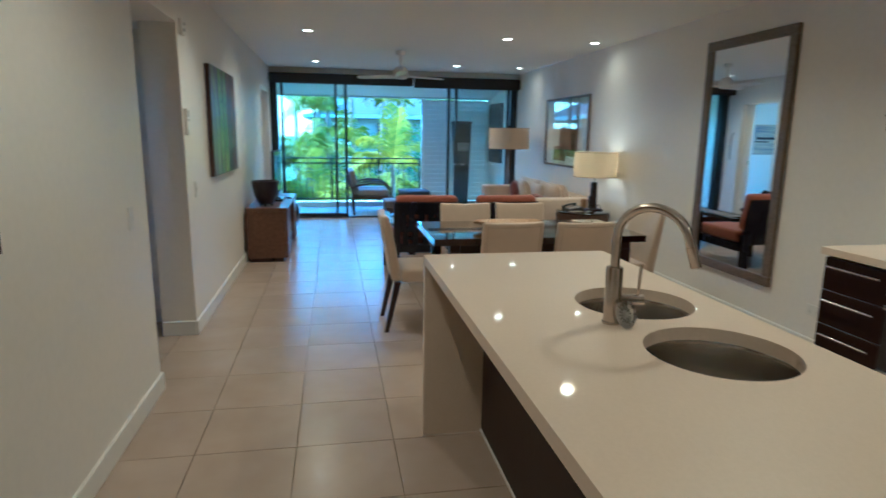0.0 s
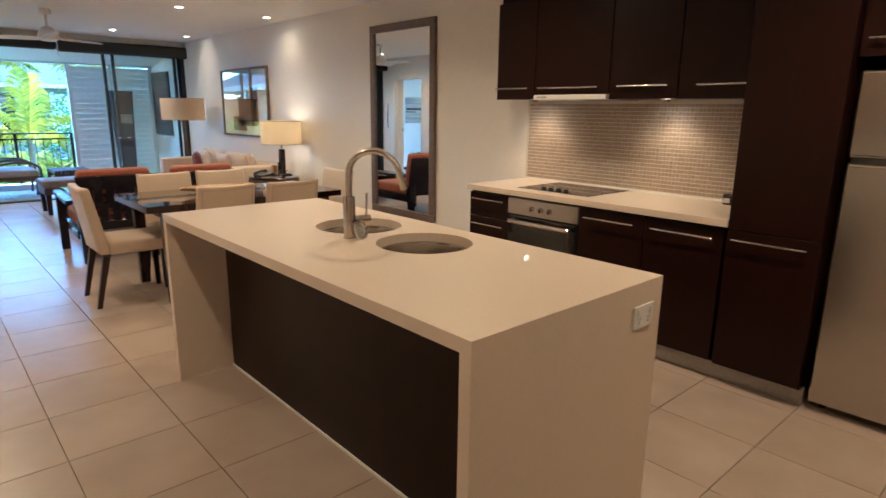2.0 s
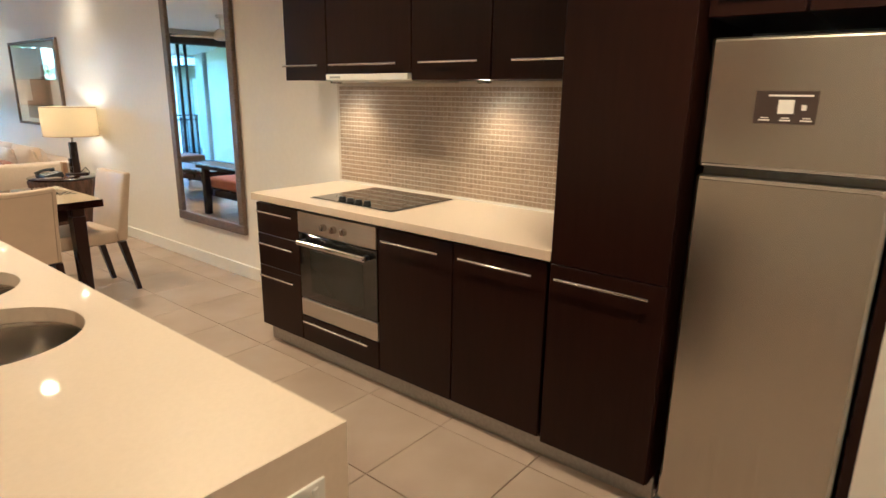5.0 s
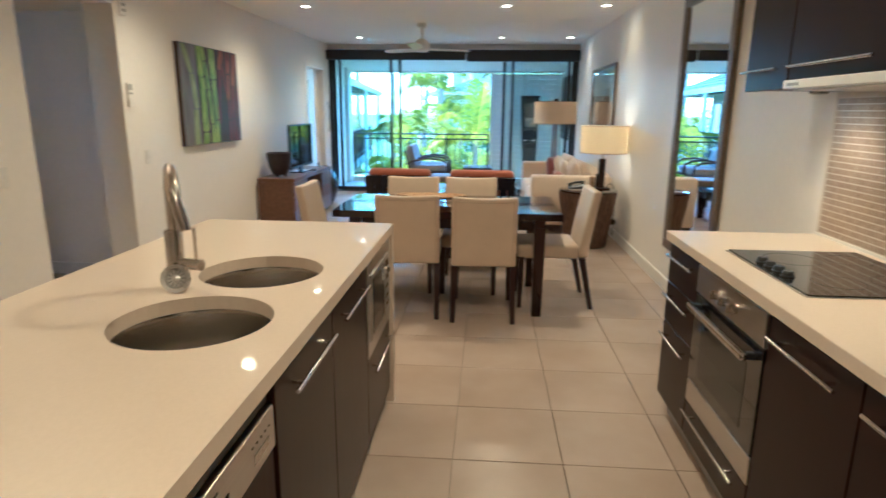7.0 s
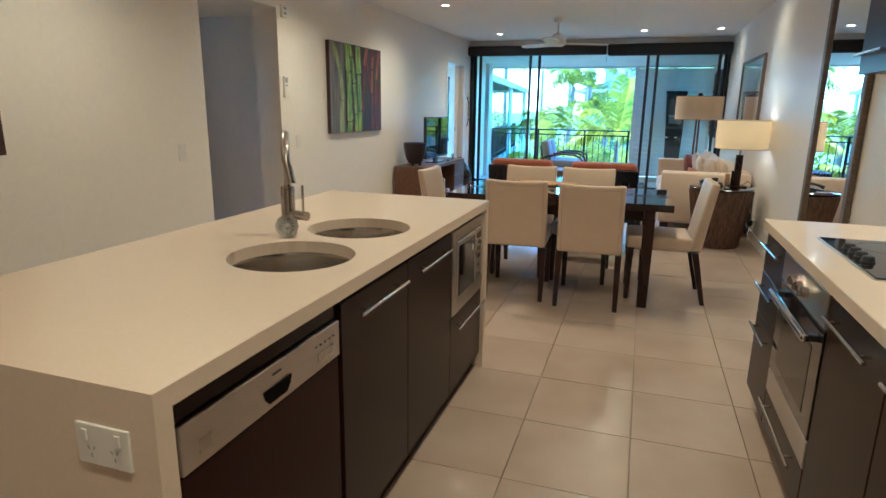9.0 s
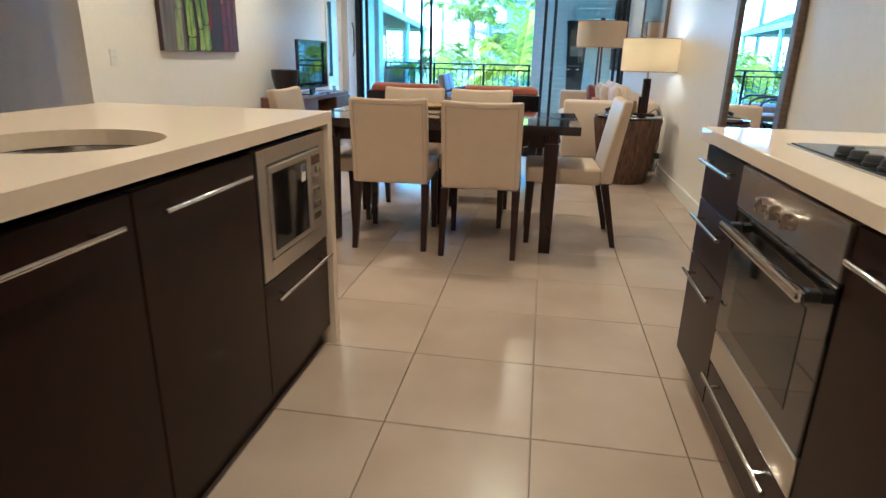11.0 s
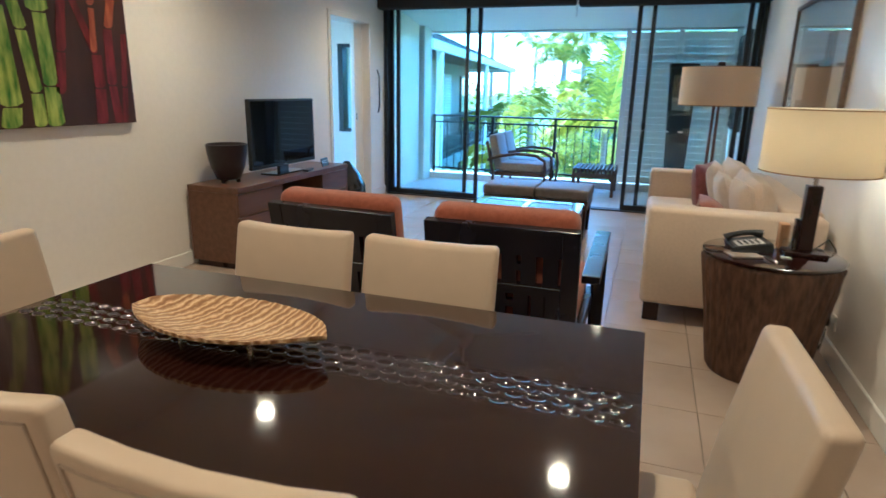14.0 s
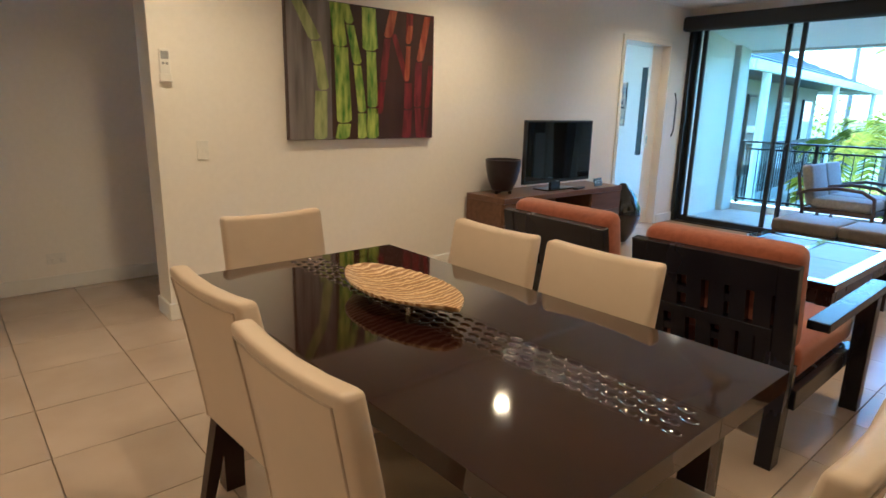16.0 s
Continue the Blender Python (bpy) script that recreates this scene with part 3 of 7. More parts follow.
def ring_plate(bm, x0, x1, y0, y1, z0, z1, holes, n=40):
    """A slab with round holes, one hole to each part of its length."""
    cuts = [y0] + [(a[1] + b[1]) / 2 for a, b in zip(holes, holes[1:])] + [y1]
    for (cx, cy, r), ya, yb in zip(holes, cuts, cuts[1:]):
        inner, outer = [], []
        for i in range(n):
            a = 2 * math.pi * i / n
            c, s = math.cos(a), math.sin(a)
            tx = (x1 - cx) / c if c > 1e-9 else ((x0 - cx) / c if c < -1e-9 else 1e9)
            ty = (yb - cy) / s if s > 1e-9 else ((ya - cy) / s if s < -1e-9 else 1e9)
            t = min(tx, ty)
            inner.append((cx + r * c, cy + r * s)), outer.append((cx + t * c, cy + t * s))
        corners = [(x1, yb), (x0, yb), (x0, ya), (x1, ya)]
        loop_in = [(bm.verts.new((*p, z1)), bm.verts.new((*p, z0))) for p in inner]
        loop_out = [(bm.verts.new((*p, z1)), bm.verts.new((*p, z0))) for p in outer]
        cv = {c: (bm.verts.new((*c, z1)), bm.verts.new((*c, z0))) for c in corners}
        for i in range(n):
            j = (i + 1) % n
            mids = [c for c in corners if ((abs(outer[i][0] - c[0]) < 1e-6) != (abs(outer[j][0] - c[0]) < 1e-6))
                    and ((abs(outer[i][1] - c[1]) < 1e-6) != (abs(outer[j][1] - c[1]) < 1e-6))
                    and abs(outer[i][0] - c[0]) + abs(outer[i][1] - c[1]) + abs(outer[j][0] - c[0]) + abs(outer[j][1] - c[1]) < 0.5
                    and (abs(outer[i][0] - c[0]) < 1e-6 or abs(outer[i][1] - c[1]) < 1e-6) and (abs(outer[j][0] - c[0]) < 1e-6 or abs(outer[j][1] - c[1]) < 1e-6)]
            for k in (0, 1):
                f = [loop_in[i][k], loop_out[i][k]] + [cv[c][k] for c in mids[:1]] + [loop_out[j][k], loop_in[j][k]]
                bm.faces.new(f if k else f[::-1])
            bm.faces.new((loop_in[i][0], loop_in[j][0], loop_in[j][1], loop_in[i][1]))
            chain = [loop_out[i]] + [cv[c] for c in mids[:1]] + [loop_out[j]]
            for a, b in zip(chain, chain[1:]):
                mx = (a[0].co.y + b[0].co.y) / 2
                inside = abs(a[0].co.y - b[0].co.y) < 1e-6 and min(abs(mx - y0), abs(mx - y1)) > 1e-6
                if not inside:
                    bm.faces.new((a[0], b[0], b[1], a[1]))
    bmesh.ops.remove_doubles(bm, verts=bm.verts, dist=1e-5)


SINKS = [(0.982, 1.332, 0.197), (0.982, 1.803, 0.197)]
top = thing("benchtop", (0.83, 1.56, 0), "pale beige engineered stone benchtop with waterfall ends", "benchtop")
bm = base()
ring_plate(bm, IX0, IX1, IY0 + 0.04, IY1 - 0.04, 0.857, ZB, SINKS)
part("slab", bm, STONE, top)
for a, b in ((IY0, IY0 + 0.04), (IY1 - 0.04, IY1)):
    bm = base()
    box(bm, IX0, IX1, a, b, 0.0, ZB)
    part("end_panel", bm, STONE, top)
bm = base()
box(bm, 0.676, 0.72, IY0 + 0.041, IY1 - 0.041, 0.012, 0.856)
part("back_panel", bm, WENGE, island, "dark stained veneer panel")
bm = base()
box(bm, 0.670, 0.676, IY0 + 0.041, IY1 - 0.041, 0.0, 0.012)
part("back_plinth", bm, TRIM, island)
bm = base()
# Carcass painted near-black, which darkens the gaps between the fronts.
box(bm, 0.721, 1.235, IY0 + 0.041, 0.50, 0.0, 0.70)
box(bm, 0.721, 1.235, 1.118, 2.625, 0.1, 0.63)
part("carcass", bm, HOLLOW_SHADE, island)
bm = base()
box(bm, 0.721, 1.225, 1.118, 2.626, 0.0, 0.099)
part("kickboard", bm, WENGE, island)
FX1 = 1.262
for y0, y1, z0, z1, hy0, hy1, hz in ((1.122, 1.606, 0.085, 0.835, 1.19, 1.54, 0.785), (1.610, 2.108, 0.085, 0.835, 1.665, 2.03, 0.785), (2.112, 2.625, 0.085, 0.445, 2.14, 2.59, 0.392)):
    bm = base()
    box(bm, 1.237, FX1, y0, y1, z0, z1, bev=0.002, seg=1)
    dr = part("cabinet_door", bm, WENGE, island)
    bar_handle(dr, (FX1 + 0.03, hy0, hz), (FX1 + 0.03, hy1, hz), (0.03, 0, 0))
for x, y, r in SINKS:
    sk = thing("sink", (x, y, 0.65), "round undermount stainless steel sink bowl", "sink", group="island sinks")
    bm = base()
    lathe(bm, [(r + 0.012, 0.853), (r + 0.001, 0.855), (r - 0.002, 0.845), (r - 0.006, 0.70), (r - 0.035, 0.668), (0.045, 0.660), (0.04, 0.650)], 40, at=(x, y, 0))
    part("bowl", bm, SINKM, sk, smooth=True)
    bm = base()
    lathe(bm, [(0.045, 0.661), (0.036, 0.664), (0.03, 0.656), (0.001, 0.655)], 24, at=(x, y, 0))
    part("drain", bm, CHROME, sk, smooth=True)

# tap
tapm = thing("tap", (0.80, 1.60, ZB), "brushed nickel gooseneck mixer tap on the benchtop", "tap")
TX, TY = 0.80, 1.60
bm = base()
lathe(bm, [(0.0275, 0.0), (0.0275, 0.006), (0.025, 0.008), (0.025, 0.17), (0.023, 0.175), (0.0005, 0.176)], 28, at=(TX, TY, ZB))
part("body", bm, NICKEL, tapm, smooth=True)
bm = base()
pts = [(TX, TY, ZB + 0.17), (TX, TY, ZB + 0.255)]
R = 0.11
for k in range(0, 15):
    a = math.pi - k * math.radians(167) / 14
    pts.append((TX + (R + R * math.cos(a)) * 0.545, TY - (R + R * math.cos(a)) * 0.838, ZB + 0.262 + 0.92 * R * math.sin(a)))
pts.append((pts[-1][0] + 0.006, pts[-1][1] - 0.002, pts[-1][2] - 0.02))
tube(bm, pts, 0.0135, 14)
part("spout", bm, NICKEL, tapm, smooth=True)
bm = base()
d = Vector((pts[-1][0] - pts[-2][0], pts[-1][1] - pts[-2][1], pts[-1][2] - pts[-2][2])).normalized()
rod(bm, Vector(pts[-1]) - d * 0.003, Vector(pts[-1]) + d * 0.055, 0.0155, n=16)
part("nozzle", bm, NICKEL, tapm, smooth=True)
bm = base()
rod(bm, (TX + 0.02, TY - 0.005, ZB + 0.075), (TX + 0.088, TY - 0.02, ZB + 0.075), 0.017, n=18)
part("valve", bm, NICKEL, tapm, smooth=True)
bm = base()
rod(bm, (TX + 0.072, TY - 0.017, ZB + 0.085), (TX + 0.074, TY - 0.02, ZB + 0.185), 0.0045, n=10)
part("lever", bm, NICKEL, tapm, smooth=True)

# strainer basket resting against the tap
strain = thing("sink_strainer", (0.815, 1.545, ZB), "chrome sink strainer plug leaning on the tap", "strainer")
SM = pose(0.822, 1.553, ZB + 0.040, 72, 0, 20)
bm = base()
lathe(bm, [(0.026, -0.014), (0.030, -0.004), (0.041, 0.0), (0.041, 0.003), (0.030, 0.002), (0.024, -0.008), (0.010, -0.010), (0.008, 0.004), (0.0005, 0.006)], 30)
bmesh.ops.transform(bm, matrix=SM, verts=bm.verts)
part("basket", bm, STRAINM, strain, smooth=True)
for k in range(12):
    bm = base()
    a = 2 * math.pi * k / 12
    box(bm, 0.014, 0.026, -0.0018, 0.0018, -0.006, -0.003, m=SM @ pose(0, 0, 0, 0, 0, math.degrees(a)))
    part("slot", bm, GREYPL, strain)

# dishwasher
dw = thing("dishwasher", (1.0, 0.81, 0), "built-in dishwasher with steel control panel and dark door", "dishwasher")
bm = base()
# Body in the same painted shade, seen only round the fronts.
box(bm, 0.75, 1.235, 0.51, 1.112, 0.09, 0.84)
part("body", bm, HOLLOW_SHADE, dw)
bm = base()
box(bm, 1.2355, 1.25, 0.522, 1.106, 0.80, 0.842, bev=0.002, seg=1)
part("filler_strip", bm, WENGE, dw)
bm = base()
box(bm, 1.2355, 1.264, 0.518, 1.108, 0.697, 0.797, bev=0.004)
cpanel = part("control_panel", bm, STEEL_H, dw, "brushed steel control panel")
# Flat plate on the panel face; its black paints the shade inside a grip.
bm = base()
vs = [(0.762, 0.748), (0.871, 0.748), (0.866, 0.728), (0.85, 0.712), (0.783, 0.712), (0.767, 0.728)]
fr = [bm.verts.new((1.2648, y, z)) for y, z in vs]
bm.faces.new(fr)
g = bmesh.ops.extrude_face_region(bm, geom=bm.faces[:])
bmesh.ops.translate(bm, vec=(0.0012, 0, 0), verts=[v for v in g["geom"] if isinstance(v, bmesh.types.BMVert)])
part("grip_recess", bm, HOLLOW_SHADE, cpanel, "near-black flat plate, painted as the shaded hollow of a grip")
bm = base()
for k in range(5):
    rod(bm, (1.2642, 0.985 + 0.022 * k, 0.765), (1.2660, 0.985 + 0.022 * k, 0.765), 0.003, n=8)
part("indicator", bm, BLACKPL, cpanel)
bm = base()
box(bm, 1.2642, 1.2662, 0.99, 1.07, 0.722, 0.745, bev=0.001, seg=1)
part("button_strip", bm, STEEL, cpanel)
bm = base()
box(bm, 1.2642, 1.2652, 0.798, 0.832, 0.772, 0.777)
part("badge", bm, BLACKPL, cpanel)
bm = base()
box(bm, 1.2642, 1.2652, 0.562, 0.598, 0.722, 0.752, bev=0.0004, seg=1)
part("latch_mark", bm, STEEL, cpanel)
bm = base()
box(bm, 1.2355, 1.258, 0.518, 1.108, 0.10, 0.694, bev=0.003, seg=1)
# Redder than the other veneer: the opposite cabinets' reflection is painted in.
part("door", bm, mat("veneer_red_reflection", (0.017, 0.0042, 0.0022), (0.024, 0.0062, 0.0032), 0.36, spec=0.12, scale=9, stretch=(6, 6, 0.5), big_amt=0.1), dw, "dark veneer door front, red reflection of the cabinets put into its colour")
bm = base()
box(bm, 1.0, 1.225, 0.51, 1.112, 0.0, 0.088)
part("plinth", bm, WENGE, dw)

# microwave in its steel surround
mw = thing("microwave", (1.0, 2.37, 0.45), "built-in stainless steel microwave oven with black window", "microwave")
bm = base()
# Shade behind the surround is painted on as a black body.
box(bm, 0.8, 1.24, 2.14, 2.60, 0.665, 0.84)
part("body", bm, HOLLOW_SHADE, mw)
bm = base()
for b in ((2.114, 2.168, 0.452, 0.836), (2.574, 2.624, 0.452, 0.836)):
    box(bm, 1.241, 1.266, b[0], b[1], b[2], b[3], bev=0.002, seg=1)
for b in ((2.168, 2.574, 0.452, 0.505), (2.168, 2.574, 0.79, 0.836)):
    box(bm, 1.241, 1.2655, b[0], b[1], b[2], b[3])
part("surround", bm, STEEL_H, mw, "brushed steel surround frame")
bm = base()
box(bm, 1.241, 1.272, 2.172, 2.468, 0.51, 0.785, bev=0.006)
dr = part("door", bm, STEEL_H, mw)
bm = base()
box(bm, 1.2722, 1.275, 2.188, 2.440, 0.532, 0.764, bev=0.001, seg=1)
mwin = part("window", bm, BLACKGLASS, dr, "black glass window")
bm = base()
box(bm, 1.2751, 1.2757, 2.392, 2.424, 0.698, 0.752)
part("sticker", bm, WHITEPL, mwin, "small white sticker")
bm = base()
box(bm, 1.2758, 1.2762, 2.393, 2.423, 0.728, 0.751)
part("sticker_band", bm, mat("blue_print", (0.05, 0.08, 0.20), (0.07, 0.11, 0.26), 0.4), mwin, "blue band on the sticker")
bm = base()
box(bm, 1.241, 1.272, 2.471, 2.571, 0.51, 0.785, bev=0.005)
cp = part("control_panel", bm, STEEL_H, mw)
bm = base()
box(bm, 1.2722, 1.2745, 2.487, 2.556, 0.735, 0.765)
part("display", bm, mat("red_display", (0.035, 0.008, 0.006), (0.055, 0.012, 0.009), 0.15), cp, "dark red display")
for z in (0.545, 0.585, 0.63, 0.672):
    bm = base()
    box(bm, 1.2722, 1.2742, 2.49, 2.553, z, z + 0.024, bev=0.002, seg=1)
    part("button", bm, STEEL, cp)
bm = base()
rod(bm, (1.272, 2.52, 0.716), (1.285, 2.52, 0.716), 0.011, n=16)
part("knob", bm, STEEL, cp, smooth=True)


def socket_plate(name, at, w, h, nrm, label, toggles=2, pins=True):
    """A wall plate w by h with rocker switches; nrm is the way that it faces."""
    s = thing(name, at, label, "power point" if pins else "light switch")
    n = Vector(nrm)
    u = Vector((0, 0, 1)).cross(n)
    m = Matrix(((u.x, 0, n.x, 0), (u.y, 0, n.y, 0), (u.z, 1, n.z, 0), (0, 0, 0, 1)))
    bm = base()
    box(bm, -w / 2, w / 2, -h / 2, h / 2, 0.0, 0.006, bev=0.002)
    bmesh.ops.transform(bm, matrix=m, verts=bm.verts)
    part("plate", bm, WHITEPL, s, local=True)
    for k in range(toggles):
        bm = base()
        x = (k - (toggles - 1) / 2) * (w * 0.62 if pins else 0.022)
        y = h * 0.24 if pins else 0.0
        box(bm, x - 0.006, x + 0.006, y - 0.011, y + 0.011, 0.0062, 0.0092, bev=0.002, seg=1)
        bmesh.ops.transform(bm, matrix=m, verts=bm.verts)
        part("rocker", bm, WHITEPL, s, local=True)
    if pins:
        for k in (-1, 1):
            bm = base()
            for dx, dy, rz in ((-0.006, -0.006, 30), (0.006, -0.006, -30), (0, -0.02, 0)):
                box(bm, -0.0012, 0.0012, -0.004, 0.004, 0.0061, 0.0068, m=pose(k * w * 0.22 + dx, dy, 0, 0, 0, rz))
            bmesh.ops.transform(bm, matrix=m, verts=bm.verts)
            part("socket", bm, GREYPL, s, local=True)
    return s


socket_plate("power_point", (1.165, IY0, 0.782), 0.117, 0.077, (0, -1, 0), "white double power point on the island's stone end")
socket_plate("light_switch", (-1.01, 3.105, 1.025), 0.07, 0.115, (1, 0, 0), "white light switch plate on the kitchen wall", 2, False)
socket_plate("light_switch", (XW, 4.59, 1.03), 0.07, 0.115, (1, 0, 0), "white light switch plate beside the hall opening", 3, False)
socket_plate("power_point", (-2.13, 3.905, 0.225), 0.117, 0.077, (1, 0, 0), "white double power point low on the hall wall")
socket_plate("power_point", (XE, 3.35, 0.30), 0.117, 0.077, (-1, 0, 0), "white double power point low on the wall")
socket_plate("power_point", (XE, 6.66, 0.205), 0.117, 0.077, (-1, 0, 0), "white double power point with plugs by the side table")
sensor = thing("wall_sensor", (XW, 4.42, 2.08), "small white sensor high on the wall", "sensor")
bm = base()
box(bm, XW, XW + 0.03, 4.387, 4.453, 2.08, 2.19, bev=0.006)
part("case", bm, WHITEPL, sensor)
bm = base()
for z in (2.105, 2.145):
    box(bm, XW + 0.0305, XW + 0.033, 4.40, 4.44, z, z + 0.02)
part("lens", bm, GREYPL, sensor)
rem = thing("air_conditioner_remote", (XW, 4.41, 1.42), "white air conditioner remote in its wall holder", "remote control")
bm = base()
box(bm, XW, XW + 0.022, 4.38, 4.438, 1.43, 1.60, bev=0.006)
part("body", bm, WHITEPL, rem)
bm = base()
box(bm, XW + 0.0225, XW + 0.0235, 4.388, 4.430, 1.545, 1.588)
part("display", bm, GREYPL, rem, "dark grey display")
bm = base()
for i in range(2):
    box(bm, XW + 0.0225, XW + 0.0245, 4.392 + 0.02 * i, 4.405 + 0.02 * i, 1.515, 1.528)
part("button", bm, GREYPL, rem)
bm = base()
box(bm, XW, XW + 0.026, 4.376, 4.442, 1.42, 1.465, bev=0.004)
part("holder", bm, WHITEPL, rem)

# ---- kitchen wall run ----
KX = 2.537
run = thing("wall_benchtop", (2.86, 1.72, 0), "pale beige engineered stone benchtop along the wall", "benchtop")
bm = base()
box(bm, KX, XE - 0.001, 0.772, 2.68, 0.853, 0.893, bev=0.002, seg=1)
part("slab", bm, STONE, run)
bm = base()
box(bm, XE - 0.013, XE - 0.0005, 0.79, 2.665, 0.8932, 0.905)
part("upstand_bead", bm, TRIM, run)


def base_unit(y0, y1, label, fronts):
    """A base cabinet; fronts are (y0, y1, z0, z1, handle height or None)."""
    u = thing("base_cabinet", (2.86, (y0 + y1) / 2, 0), label, "cabinet", group="kitchen wall run")
    bm = base()
    box(bm, 2.585, XE - 0.002, y0 + 0.001, y1 - 0.001, 0.1, 0.845)
    part("carcass", bm, WENGE, u)
    for a, b, z0, z1, hz, h0, h1 in fronts:
        bm = base()
        box(bm, 2.56, 2.584, a + 0.002, b - 0.002, z0, z1, bev=0.002, seg=1)
        dr = part("drawer_front" if z1 - z0 < 0.4 else "cabinet_door", bm, WENGE, u)
        if hz is not None:
            bar_handle(dr, (2.53, h0, hz), (2.53, h1, hz), (-0.03, 0, 0))
    return u


base_unit(2.288, 2.668, "dark veneer base unit of three drawers with bar handles",
          [(2.288, 2.668, 0.665, 0.838, 0.795, 2.315, 2.62), (2.288, 2.668, 0.478, 0.661, 0.612, 2.315, 2.62), (2.288, 2.668, 0.11, 0.474, 0.425, 2.315, 2.62)])
base_unit(1.242, 1.69, "dark veneer base cabinet with one door", [(1.242, 1.69, 0.11, 0.838, 0.785, 1.30, 1.64)])
base_unit(0.792, 1.24, "dark veneer base cabinet with one door", [(0.792, 1.24, 0.11, 0.838, 0.785, 0.84, 1.19)])
oven = thing("oven", (2.86, 1.99, 0.1), "built-in oven with steel control panel and black glass door", "oven")
bm = base()
# Black body colour gives the dark of the joints round the oven.
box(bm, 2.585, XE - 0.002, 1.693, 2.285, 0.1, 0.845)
part("body", bm, HOLLOW_SHADE, oven)
bm = base()
box(bm, 2.553, 2.584, 1.695, 2.283, 0.727, 0.838, bev=0.003, seg=1)
cp = part("control_panel", bm, STEEL_H, oven, "brushed steel control panel")
for y in (1.915, 1.99, 2.065):
    bm = base()
    rod(bm, (2.553, y, 0.78), (2.532, y, 0.78), 0.019, 0.017, n=20)
    box(bm, 2.522, 2.535, y - 0.005, y + 0.005, 0.764, 0.796, bev=0.002, seg=1)
    part("knob", bm, NICKEL, cp, smooth=True)
bm = base()
box(bm, 2.556, 2.584, 1.695, 2.283, 0.36, 0.722, bev=0.003, seg=1)
dr = part("door", bm, BLACKGLASS, oven, "black glass door")
bm = base()
box(bm, 2.5545, 2.5575, 1.79, 2.19, 0.41, 0.64, bev=0.001, seg=1)
part("window", bm, mat("oven_window", (0.02, 0.022, 0.02), (0.03, 0.033, 0.03), 0.05, scale=3), dr)
bm = base()
box(bm, 2.505, 2.53, 1.73, 2.25, 0.668, 0.695, bev=0.01, seg=3)
hd = part("handle", bm, CHROME, dr, "thick steel bar handle")
for y in (1.74, 2.215):
    bm = base()
    box(bm, 2.53, 2.557, y, y + 0.025, 0.670, 0.693, bev=0.003, seg=1)
    part("handle_post", bm, BLACKPL, hd)
bm = base()
box(bm, 2.5565, 2.584, 1.695, 2.283, 0.262, 0.356, bev=0.003, seg=1)
part("lower_trim", bm, STEEL_H, oven, "brushed steel lower trim")
bm = base()
box(bm, 2.56, 2.584, 1.695, 2.283, 0.11, 0.258, bev=0.002, seg=1)
dd = part("warming_drawer", bm, WENGE, oven)
bar_handle(dd, (2.53, 1.74, 0.235), (2.53, 2.24, 0.235), (-0.03, 0, 0))
kb = thing("kickboard", (2.62, 1.5, 0), "brushed aluminium kickboard under the cabinets", "kickboard", kind="structure")
bm = base()
box(bm, 2.615, 2.63, 0.34, 2.66, 0.0, 0.098)
part("board", bm, KICK, kb)

cook = thing("cooktop", (2.93, 2.0, 0.893), "black glass electric cooktop set into the benchtop", "cooktop")
bm = base()
box(bm, 2.66, 3.135, 1.70, 2.29, 0.8935, 0.899, bev=0.002, seg=1)
part("glass_top", bm, BLACKGLASS, cook)
bm = base()
box(bm, 2.652, 3.143, 1.692, 2.298, 0.8932, 0.8955)
part("steel_rim", bm, STEEL_H, cook)
for k in range(4):
    bm = base()
    lathe(bm, [(0.021, 0.0), (0.021, 0.004), (0.018, 0.006), (0.017, 0.017), (0.014, 0.02), (0.0005, 0.0205)], 20, at=(2.70, 1.905 + 0.062 * k, 0.899))
    part("knob", bm, BLACKPL, cook, smooth=True)
for x, y, r in ((2.83, 1.85, 0.075), (2.83, 2.15, 0.09), (3.03, 1.85, 0.09), (3.03, 2.15, 0.075)):
    bm = base()
    lathe(bm, [(r, 0.8993), (r + 0.002, 0.8995), (r + 0.004, 0.8993)], 40, at=(x, y, 0))
    part("cooking_zone", bm, ZONE, cook)

tm = thing("kitchen_timer", (3.075, 1.0, 0.893), "small black and steel kitchen timer on the benchtop", "timer")
bm = base()
box(bm, 3.05, 3.10, 0.972, 1.028, 0.893, 0.955, bev=0.01, seg=2)
part("body", bm, BLACKPL, tm)
bm = base()
box(bm, 3.0465, 3.0495, 0.979, 1.021, 0.905, 0.935, bev=0.001, seg=1)
part("face", bm, CHROME, tm, "bright steel face")

# splashback of small mosaic
sp = thing("splashback", (XE - 0.004, 1.73, 0.905), "brown glass mosaic splashback with pale joints", "splashback", kind="structure")
bm = base()
box(bm, XE - 0.009, XE - 0.0005, 0.79, 2.665, 0.905, 1.505)
part("bedding", bm, MORTAR, sp)
bm = base()
PT = 0.0261
ny, nz = int(1.872 / PT), int(0.598 / PT)
